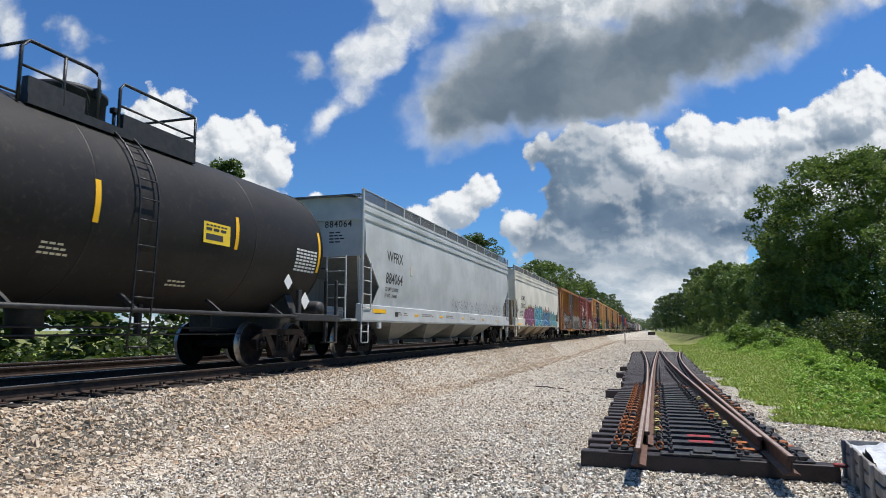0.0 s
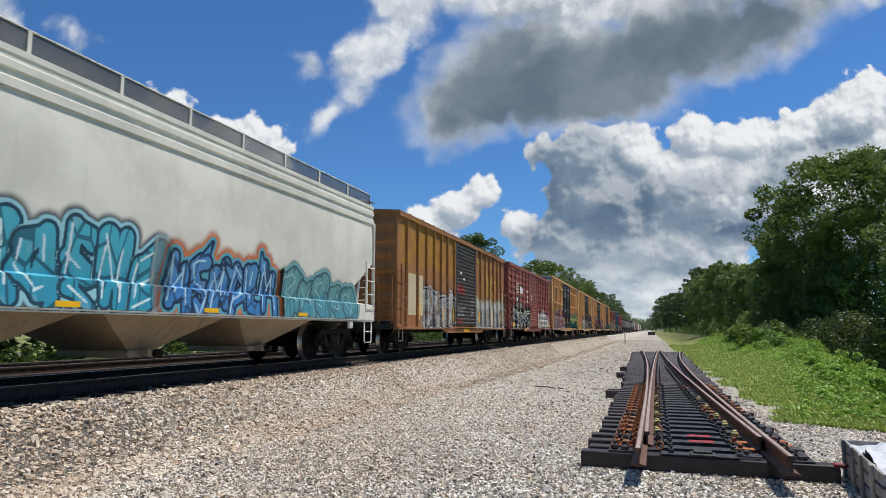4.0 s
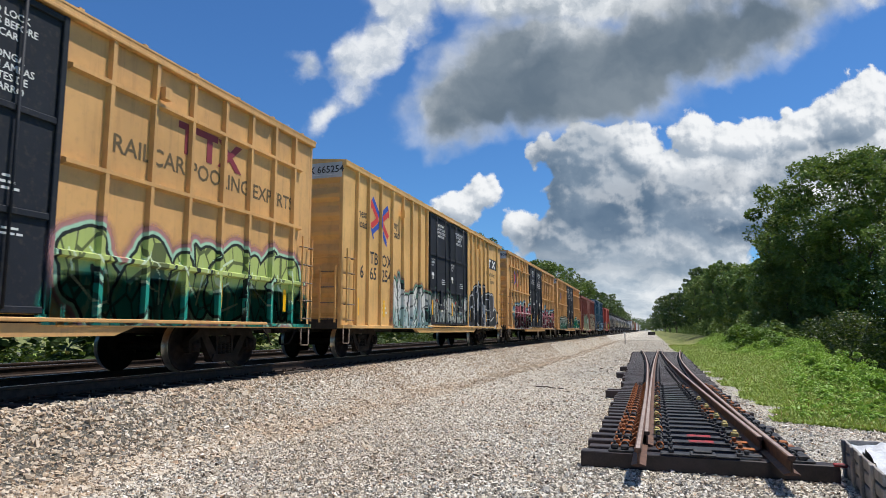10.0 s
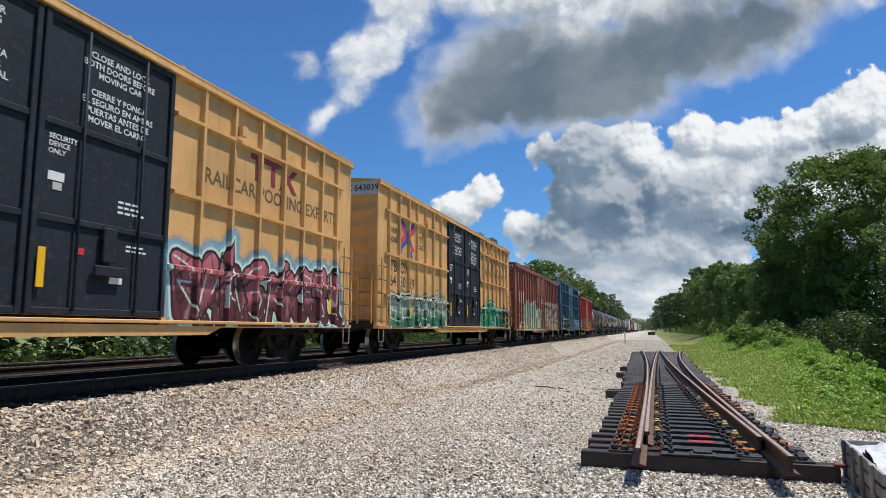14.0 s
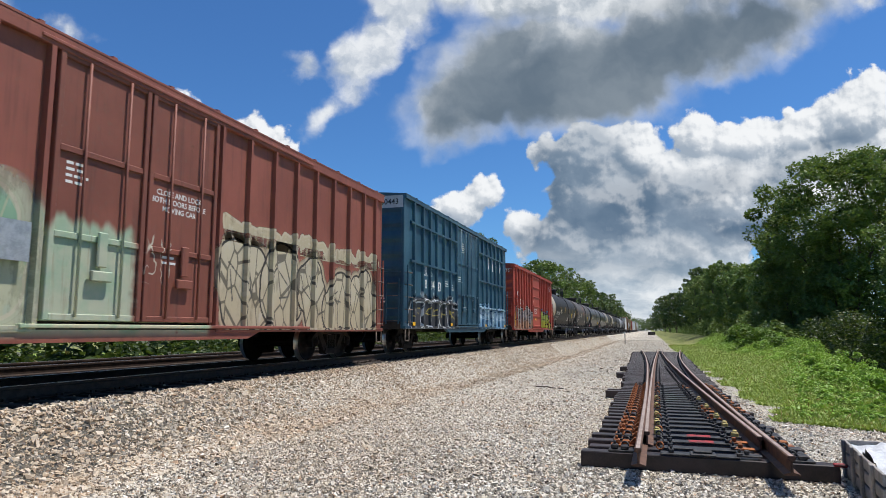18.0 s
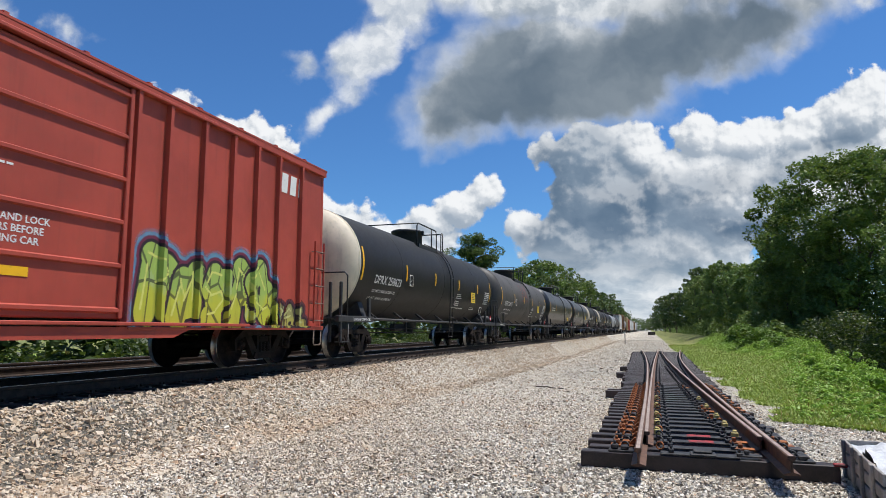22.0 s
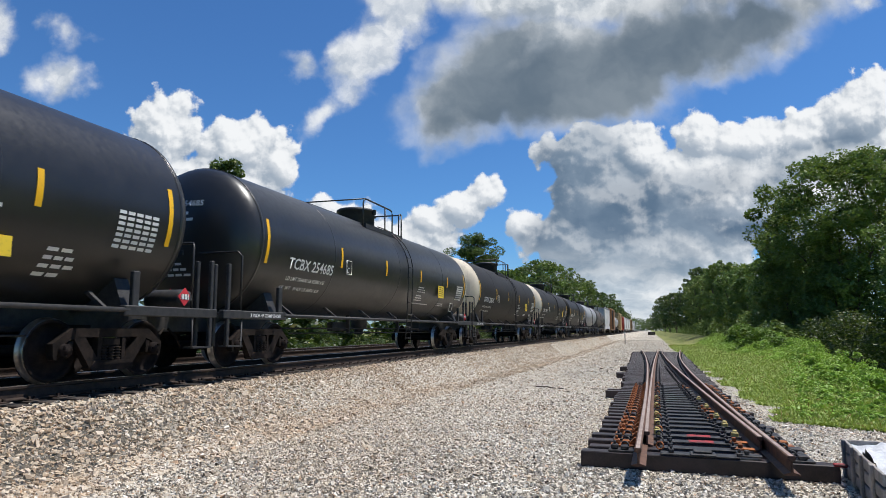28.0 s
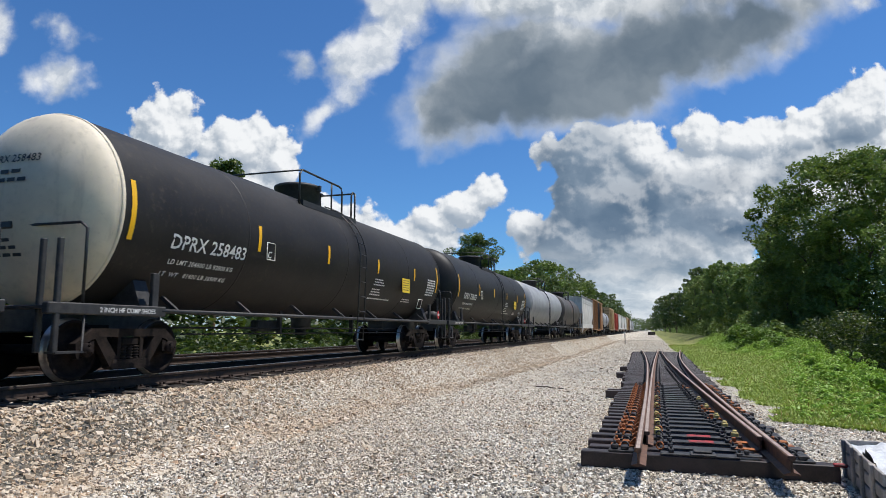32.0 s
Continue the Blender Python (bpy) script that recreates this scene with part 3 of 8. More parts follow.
def build_line(name, cx, label, near):
    root = tagged(new(name), label, "railway track", kind="structure")
    z0 = RAIL_Z - 0.186
    for side in (0.755, -0.755):
        rail = part("rail", Shape().prism([(cx + side + a, z0 + b) for a, b in RAIL_PROFILE], "y", -80, 900), M_RAIL_OLD, root)
        part("rail_head", Shape().box(cx + side - 0.027, cx + side + 0.027, -80, 900, RAIL_Z - 0.002, RAIL_Z + 0.003), M_RAIL_TOP, rail, "polished running surface")
    tie = Shape().box(-1.3, 1.3, -0.115, 0.115, -0.19, -0.016, 0.012).mesh("tie")
    plate = Shape().box(-0.17, 0.17, -0.09, 0.09, -0.016, 0.004, 0.004)
    for u in (-0.12, 0.12):
        plate.box(u - 0.018, u + 0.018, -0.06, -0.03, 0.004, 0.04).box(u - 0.018, u + 0.018, 0.03, 0.06, 0.004, 0.04)
    plate = plate.mesh("tie_plate")
    rng = random.Random(5)
    count = 150 if near else 120
    for i in range(count):
        y = -8 + i * 0.5 + rng.uniform(-0.03, 0.03)
        t = part("tie", tie, M_TIE_OLD, root, at=(cx + rng.uniform(-0.04, 0.04), y, z0))
        t.rotation_euler = (0, 0, radians(rng.uniform(-0.8, 0.8)))
        if near and 2 < y < 34:
            part("tie_plate", plate, M_RAIL_OLD, t, at=(0.755, 0, 0))
    rest = Shape()
    for i in range(800):
        y = -8 + (count + i) * 0.5
        rest.box(cx - 1.3, cx + 1.3, y - 0.115, y + 0.115, z0 - 0.19, z0 - 0.016)
    tagged(part("far_ties", rest, M_TIE_OLD, root), kind="stuff")


# ---------------------------------------------------------------- turnout panel lying in the yard
def panel_z(y):
    return float(ground_z(np.array(0.5), np.array(y))) + 0.012


def smooth_line(knots, n=36):
    ys = np.linspace(knots[0][1], knots[-1][1], n)
    c = np.polyfit([k[1] for k in knots], [k[0] for k in knots], len(knots) - 1)
    return [(float(np.polyval(c, y)), float(y)) for y in ys]


def build_panel():
    root = tagged(new("turnout_panel"), "railway turnout panel of rusty rails on black ties on gravel", "track panel")
    zr = lambda y: panel_z(y) + 0.185
    lines = {"left_stock": [(-0.165, 7.25), (-0.11, 19.3), (-0.72, 57)], "right_stock": [(1.27, 7.25), (1.2, 15.5), (2.3, 56)],
             "left_point": [(-0.085, 8.6), (0.0, 19.5), (0.57, 56)], "right_point": [(1.19, 8.6), (0.99, 18.0), (0.86, 57)]}
    for k, knots in lines.items():
        pts = smooth_line(knots)
        r = part("rail" if "stock" in k else "switch_point", bent_rail(pts, zr, 0.186 if "stock" in k else 0.176), M_RAIL_RUST, root)
        head = Shape()
        for (xa, ya), (xb, yb) in zip(pts, pts[1:]):
            za, zb = zr(ya) + 0.187 - (0.01 if "point" in k else 0), zr(yb) + 0.187 - (0.01 if "point" in k else 0)
            head.add([(xa - 0.02, ya, za), (xa + 0.02, ya, za), (xb + 0.02, yb, zb), (xb - 0.02, yb, zb)], [(0, 1, 2, 3)])
        part("rail_head", head, M_PANEL_HEAD, r, "worn brown running surface")
    rng = random.Random(11)
    line_x = {k: np.polyfit([q[1] for q in v], [q[0] for q in v], 2) for k, v in lines.items()}
    brace = Shape().prism([(-0.26, 0), (-0.075, 0), (-0.04, 0.11), (-0.075, 0.11), (-0.13, 0.05), (-0.26, 0.03)], "y", -0.035, 0.035).mesh("rail_brace")
    brace_r = Shape().prism([(0.26, 0), (0.26, 0.03), (0.13, 0.05), (0.075, 0.11), (0.04, 0.11), (0.075, 0)], "y", -0.035, 0.035).mesh("rail_brace")
    roller = Shape().box(0.06, 0.145, -0.055, 0.055, 0.0, 0.075, 0.012).box(0.075, 0.13, -0.04, 0.04, 0.075, 0.10, 0.01).mesh("roller_box")
    ring = [(-0.15 + 0.042 * math.cos(a), 0.05 * math.sin(a * 0.5) - 0.03, 0.07 + 0.042 * math.sin(a)) for a in np.linspace(0, 6.0, 12)]
    clip = Shape().tube(ring, 0.010, 5).mesh("spring_clip")
    chair = Shape().box(-0.14, 0.14, -0.08, 0.08, 0.0, 0.02, 0.005).box(-0.13, -0.09, -0.03, 0.03, 0.02, 0.06).box(0.09, 0.13, -0.03, 0.03, 0.02, 0.06).mesh("rail_chair")
    strap = Shape().box(0.12, 0.96, -0.09, 0.09, 0.0, 0.022, 0.005).mesh("gauge_plate")
    orange_plate = Shape().box(-0.36, -0.06, -0.08, 0.08, 0.0, 0.026, 0.005).box(-0.33, -0.25, -0.05, 0.05, 0.026, 0.085, 0.012).box(-0.22, -0.13, -0.06, 0.06, 0.026, 0.075, 0.01).tube([(-0.29, 0, 0.08), (-0.29, 0, 0.125)], 0.018, 6).mesh("slide_plate")
    toe_plate = Shape().box(-0.10, 0.12, -0.06, 0.06, 0.0, 0.02, 0.005).box(-0.06, -0.01, -0.03, 0.03, 0.02, 0.07, 0.008).mesh("slide_plate")
    lug = Shape().box(-0.03, 0.03, -0.035, 0.035, 0, 0.045, 0.008).tube([(0, 0, 0.04), (0, 0, 0.085)], 0.014, 6).mesh("bolt_lug")
    y, i = 8.15, 0
    while y < 57:
        k = (y - 8.15) / 40
        grow = 0.0 if y < 17 else (y - 17) / 40
        x0, x1 = (-0.82 if i == 0 else -0.765) - 0.66 * grow, (1.86 if i == 0 else 1.665) + 0.80 * grow
        if i in (18, 19, 34, 35, 44, 45):
            x0 -= 0.32
        x0 += rng.uniform(-0.07, 0.05)
        x1 += rng.uniform(-0.07, 0.06)
        skew = 0.06 * (1 - min(1, k * 6))
        tie = Shape().box(x0, x1, -0.095, 0.095, 0, 0.178, 0.010)
        t = part("tie", tie, M_TIE, root, at=(0, y, panel_z(y)))
        t.rotation_euler = (0, 0, radians(-2.2 if i == 0 else rng.uniform(-0.7, 0.7)))
        px = {q: float(np.polyval(c, y)) for q, c in line_x.items()}
        top = 0.180
        if i < 22:
            if i > 0:
                part("rail_brace", brace, M_ORANGE, t, "orange-rusted rail brace", (px["left_stock"], 0, top))
                part("rail_brace", brace_r, M_ORANGE, t, "orange-rusted rail brace", (px["right_stock"], 0, top))
            part("spring_clip", clip, M_STEEL_DARK, t, at=(px["left_stock"] - 0.02, 0.02, top))
            part("spring_clip", clip, M_STEEL_DARK, t, at=(px["right_stock"] + 0.32, 0, top))
            part("slide_plate", orange_plate, M_ORANGE if rng.random() < 0.6 else M_STEEL_DARK, t, "rust-orange slide plate", (px["left_stock"], 0, top))
            part("slide_plate", orange_plate, M_STEEL_DARK if rng.random() < 0.55 else M_ORANGE, t, "rusty slide plate", (px["right_stock"] + 0.44, 0, top))
            part("slide_plate", toe_plate, M_ORANGE if rng.random() < 0.22 else M_STEEL_DARK, t, "rusty slide plate", (px["right_point"] - 0.19, 0, top + 0.023))
            part("bolt_lug", lug, M_STEEL_DARK, t, at=(px["left_point"] + 0.27, rng.uniform(-0.03, 0.03), top + 0.02))
            part("bolt_lug", lug, M_STEEL_DARK, t, at=(px["right_point"] - 0.30, rng.uniform(-0.03, 0.03), top + 0.02))
            part("spring_clip", clip, M_ORANGE if i % 3 == 0 else M_STEEL_DARK, t, at=(px["left_point"] + 0.30, 0, top + 0.02))
            part("gauge_plate", strap, M_STEEL_DARK, t, at=(px["left_stock"] + 0.10, 0, top))
            if i in (3, 5, 7, 10, 13):
                part("roller_box", roller, M_YELLOW_CAST, t, "yellow roller casting", (px["left_point"] + 0.02, 0, top + 0.02))
                part("roller_box", roller, M_YELLOW_CAST, t, "yellow roller casting", (px["right_point"] - 0.25, 0, top + 0.02))
        else:
            for q in px:
                part("rail_chair", chair, M_STEEL_DARK, t, at=(px[q], 0, top))
            if i < 46:
                part("bolt_lug", lug, M_STEEL_DARK, t, at=(px["left_point"] + 0.22, 0, top))
                part("bolt_lug", lug, M_STEEL_DARK, t, at=(px["right_point"] - 0.25, 0, top))
        if i in (2, 3):
            part("paint_mark", Shape().box(0.42, 0.72, -0.10, 0.10, 0.2005, 0.203), M_RED_PAINT, t, "red spray mark")
        y += 0.50 if i else 0.42
        i += 1
    part("operating_rod", Shape().tube([(0.1, 8.35, panel_z(8.3) + 0.16), (1.05, 8.35, panel_z(8.3) + 0.16)], 0.022, 8), M_STEEL_DARK, root)
    part("rod_bracket", Shape().box(0.38, 0.66, 8.03, 8.22, 0.185, 0.22, 0.01).box(0.42, 0.62, 8.06, 8.19, 0.22, 0.25, 0.01), M_STEEL_DARK, root)


def build_crate():
    """A grey board bin, filled with white sheeting."""
    root = tagged(new("wooden_bin"), "weathered grey board bin filled with white plastic sheeting", "crate")
    root.matrix_world = pose(2.0, 8.42, 0.01, 0, 0, -5.4)
    w, d, h = 1.2, 1.9, 0.40
    for x in (0.0, w - 0.03):
        for z in (0.02, 0.15, 0.28):
            part("board", Shape().box(x, x + 0.03, -d, 0, z, z + 0.105, 0.006), M_GREY_WOOD, root)
        for y in (-0.06, -0.55, -1.0, -1.5):
            o = -0.03 if x == 0 else 0.03
            part("batten", Shape().box(x + o, x + o + 0.03, y - 0.09, y, 0, h, 0.006), M_GREY_WOOD, root)
    for y in (-d, -0.03):
        for z in (0.02, 0.15, 0.28):
            part("board", Shape().box(0.033, w - 0.033, y, y + 0.03, z, z + 0.105, 0.006), M_GREY_WOOD, root)
    part("floor", Shape().box(0.03, w - 0.03, -d + 0.03, -0.03, 0.02, 0.05), M_GREY_WOOD, root)
    rng = np.random.default_rng(3)
    g = 26
    xs, ys = np.meshgrid(np.linspace(0.035, w - 0.035, g), np.linspace(-d + 0.035, -0.035, g))
    zs = 0.36 + 0.09 * np.sin(xs * 5 + 1) * np.sin(ys * 4) + rng.normal(0, 0.018, xs.shape)
    v = np.stack([xs, ys, zs], -1).reshape(-1, 3)
    i = (np.arange(g - 1)[:, None] * g + np.arange(g - 1)[None]).ravel()
    me = soup("sheeting", v, np.stack([i, i + 1, i + g + 1, i + g], 1), M_SHEET, True)
    tagged(me, "crumpled white plastic sheeting heaped in the bin", "sheeting")
    me.matrix_world = root.matrix_world.copy()
    tape = Shape().box(1.80, 1.93, 7.98, 8.06, 0.165, 0.20, 0.01)
    tagged(part("red_tag", tape, M_RED_PAINT), "small red plastic tag on a tie end", "tag")


# ---------------------------------------------------------------- plants
def leaf_cloud(centres, radii, count, size, rng, flat=0.75, lie=1.0):
    """Leaves scattered in clumps: rhombs of random turn. Returns vertices and faces."""
    pick = rng.integers(0, len(centres), count)
    d = rng.normal(0, 1, (count, 3))
    d /= np.linalg.norm(d, axis=1)[:, None]
    r = rng.uniform(0.35, 1.0, count) ** 0.5
    p = centres[pick] + d * (r * radii[pick])[:, None] * np.array([1, 1, flat])
    a = rng.normal(0, 1, (count, 3)) * (1, 1, lie)
    a /= np.linalg.norm(a, axis=1)[:, None]
    b = np.cross(a, rng.normal(0, 1, (count, 3)) * (lie, lie, 1))
    b /= np.linalg.norm(b, axis=1)[:, None]
    s = size * rng.uniform(0.6, 1.3, count)[:, None]
    v = np.stack([p - a * s, p + b * s * 0.55, p + a * s, p - b * s * 0.55], 1).reshape(-1, 3)
    f = np.arange(4 * count).reshape(-1, 4)
    return v, f


def limb(s, a, b, r0, r1, rng, n=6, seg=5):
    a, b = Vector(a), Vector(b)
    k = (b - a).length
    pts = [a.lerp(b, i / seg) + Vector((rng.uniform(-1, 1), rng.uniform(-1, 1), rng.uniform(-0.4, 0.4))) * k * 0.035 * (0 < i < seg) for i in range(seg + 1)]
    verts, faces = [], []
    for i, p in enumerate(pts):
        r = r0 + (r1 - r0) * i / seg
        d = (pts[min(i + 1, seg)] - pts[max(i - 1, 0)]).normalized()
        u = d.orthogonal().normalized()
        w = d.cross(u)
        verts += [p + r * (math.cos(2 * math.pi * j / n) * u + math.sin(2 * math.pi * j / n) * w) for j in range(n)]
    for i in range(seg):
        faces += [(i * n + j, i * n + (j + 1) % n, (i + 1) * n + (j + 1) % n, (i + 1) * n + j) for j in range(n)]
    s.add(verts, faces, True)
    return pts


def tree(name, x, y, height, spread, leaf, leaves, size, label, seed, low=0.25, lean=(0, 0), clumps=90, bark=None, z=None):
    """A broad-leaved tree: trunk, limbs and a crown of leaf clumps with gaps."""
    rng, nrng = random.Random(seed), np.random.default_rng(seed)
    root = tagged(new(name), label, "tree")
    root.location = (x, y, float(ground_z(np.array(x), np.array(y))) - 0.1 if z is None else z)
    trunk = Shape()
    fork = Vector((lean[0] * 0.5, lean[1] * 0.5, height * (low + 0.12)))
    limb(trunk, (0, 0, -0.2), fork, height * 0.022, height * 0.014, rng, 8)
    part("trunk", trunk, bark or M_BARK, root)
    centres, radii = [], []
    n_limb = 7
    for i in range(n_limb):
        a = 2 * math.pi * (i + rng.uniform(-0.3, 0.3)) / n_limb
        rise = rng.uniform(0.45, 0.92)
        end = Vector((lean[0] + math.cos(a) * spread * 0.7, lean[1] + math.sin(a) * spread * 0.7, height * rise))
        s = Shape()
        pts = limb(s, fork - Vector((0, 0, rng.uniform(0, 0.1) * height)), end, height * 0.010, height * 0.003, rng)
        part("limb", s, bark or M_BARK, root)
        for p in pts[2:]:
            centres.append(p)
            radii.append(spread * rng.uniform(0.16, 0.30))
    for i in range(clumps):
        a, e = rng.uniform(0, 2 * math.pi), rng.uniform(-0.75, 1.0)
        h = height * (low + (1 - low) * (e + 1) / 2)
        w = spread * math.sqrt(max(0.0, 1 - abs(e) ** 2.4)) * rng.uniform(0.62, 1.0)
        centres.append(Vector((lean[0] + math.cos(a) * w, lean[1] + math.sin(a) * w, min(h, height - spread * 0.12))))
        radii.append(spread * rng.uniform(0.09, 0.20))
    c, r = np.array([tuple(p) for p in centres]), np.array(radii)
    v, f = leaf_cloud(c, r, leaves, size, nrng, 0.75, 0.6)
    crown = soup("crown", v, f, leaf)
    crown.parent = root
    return root


def pine(name, x, y, height, spread, leaves, seed, z=-0.5):
    rng, nrng = random.Random(seed), np.random.default_rng(seed)
    root = tagged(new(name), "tall pine with a bare trunk and a tufted flat crown", "tree")
    root.location = (x, y, z)
    s = Shape()
    limb(s, (0, 0, -0.3), (0, 0, height * 0.97), height * 0.014, height * 0.004, rng, 8, 7)
    part("trunk", s, M_PINE_BARK, root)
    centres, radii = [], []
    for i in range(26):
        a, t = rng.uniform(0, 6.283), rng.uniform(0.70, 0.97)
        w = spread * (1.1 - abs(t - 0.82) * 3.2) * rng.uniform(0.35, 1.0)
        end = (math.cos(a) * w, math.sin(a) * w, height * t + 0.25)
        b = Shape()
        limb(b, (0, 0, height * (t - 0.04)), end, height * 0.005, height * 0.002, rng, 5, 4)
        part("limb", b, M_PINE_BARK, root)
        for k in (0.55, 1.0):
            centres.append((end[0] * k, end[1] * k, end[2] - (1 - k) * 0.3))
            radii.append(spread * rng.uniform(0.18, 0.32))
    centres.append((0, 0, height * 0.97)), radii.append(spread * 0.4)
    v, f = leaf_cloud(np.array(centres), np.array(radii), leaves, 0.15, nrng, 0.7, 0.8)
    crown = soup("crown", v, f, M_LEAF_PINE)
    crown.parent = root


def build_trees():
    # the big tree and its neighbours along the right of the line
    tree("broadleaf_tree", 18.4, 70, 18.8, 8.75, M_LEAF_OAK, 82000, 0.165, "large broad-leaved tree with a full dark green crown", 21, 0.14, (0.2, 0), 230, z=-0.5)
    tree("broadleaf_tree", 19.5, 47, 11.4, 5.2, M_LEAF_DEEP_SHADE, 14000, 0.17, "large tree draped in vines, leaves coloured deep as in shade", 22, 0.05, (0, 0), 140, z=-1)
    # these two, almost wholly out of view, are placed to shade the recess
    tree("broadleaf_tree", 18.0, 35, 11.0, 6.4, M_DARK_BUSH_AND_SHADE, 46000, 0.12, "tree overhanging the bank, leaves coloured dark as in shade", 23, 0.30, (0, 0), 120, z=-1)
    tree("broadleaf_tree", 15.2, 25, 8.8, 5.6, M_DARK_BUSH_AND_SHADE, 30000, 0.12, "tree overhanging the bank, leaves coloured dark as in shade", 24, 0.32, (0, 0), 110, z=-1)
    # added to keep the sun off the gap between its neighbours
    tree("broadleaf_tree", 19.5, 47, 12.0, 6.0, M_LEAF_MID, 30000, 0.13, "tree added behind the bank to shade the gap", 26, 0.25, (0, 0), 110, z=-1)
    rows = [(17, 66, 8.6, 4.5), (13.6, 72, 8.6, 3.8), (17, 80, 10.0, 4.5), (13.0, 86, 9.4, 4.0), (16, 94, 10.8, 4.6), (12.2, 101, 9.6, 3.6),
            (11.6, 118, 13.0, 3.4), (13, 122, 12.4, 5), (11.0, 140, 12, 4.4), (12.2, 165, 16.0, 4.6), (13.5, 180, 15, 5), (11.6, 205, 15, 5), (9.0, 245, 14.4, 5.0),
            (8.4, 300, 16.5, 6), (8.0, 370, 18.5, 7), (8.5, 460, 18, 8), (9, 580, 14.5, 10), (6, 720, 15, 11)]
    for i, (x, y, h, w) in enumerate(rows):
        far = y > 150
        tree("broadleaf_tree", x, y, h, w, M_LEAF_FAR if far else M_LEAF_MID, 4000 if far else 12000, 0.40 if far else 0.19,
             "dense green roadside tree" if not far else "distant green tree of the wood edge", 40 + i, 0.02, (0, 0), 110)
    # woods beyond the second line
    rows = [(-25, 100, 12.0, 5), (-24, 117, 13.5, 5.5), (-28, 128, 14.5, 6), (-23.5, 140, 16.5, 6), (-25, 158, 19.5, 7), (-22.5, 178, 20, 7), (-27, 190, 21, 8),
            (-21.5, 205, 19, 7), (-23, 232, 19.5, 8), (-21, 262, 18, 7), (-20, 300, 19.5, 8), (-19, 345, 18, 8), (-21, 400, 17, 10), (-22, 480, 16, 12),
            (-24, 600, 16, 14), (-18, 760, 16, 16), (-30, 110, 10, 5), (-33, 150, 16, 7), (-12, 950, 18, 20), (8, 950, 17, 20)]
    for i, (x, y, h, w) in enumerate(rows):
        far = y > 220
        tree("broadleaf_tree", x, y, h, w, M_LEAF_FAR if far else (M_LEAF_OAK if i % 3 else M_LEAF_FAR), 3600 if far else 7000, 0.55 if far else 0.31,
             "tall green tree of the wood beyond the line", 80 + i, 0.05, (0, 0), 110, z=-1)
    pine("pine_tree", -25.2, 96, 16.6, 3.9, 12000, 7)
    pine("pine_tree", -31.0, 41.2, 15.1, 2.0, 9000, 8)
    pine("pine_tree", -29.6, 43.6, 13.3, 1.4, 4000, 9)


def mound(name, pts, leaf, leaves, size, label, seed, category, kind=""):
    """A heap of leaves: pts are (x, y, z, r)."""
    nrng = np.random.default_rng(seed)
    c = np.array([(x, y, z) for x, y, z, r in pts])
    r = np.array([q[3] for q in pts])
    v, f = leaf_cloud(c, r, leaves, size, nrng, 0.7, 0.4)
    ob = soup(name, v, f, leaf)
    return tagged(ob, label, category, kind=kind)


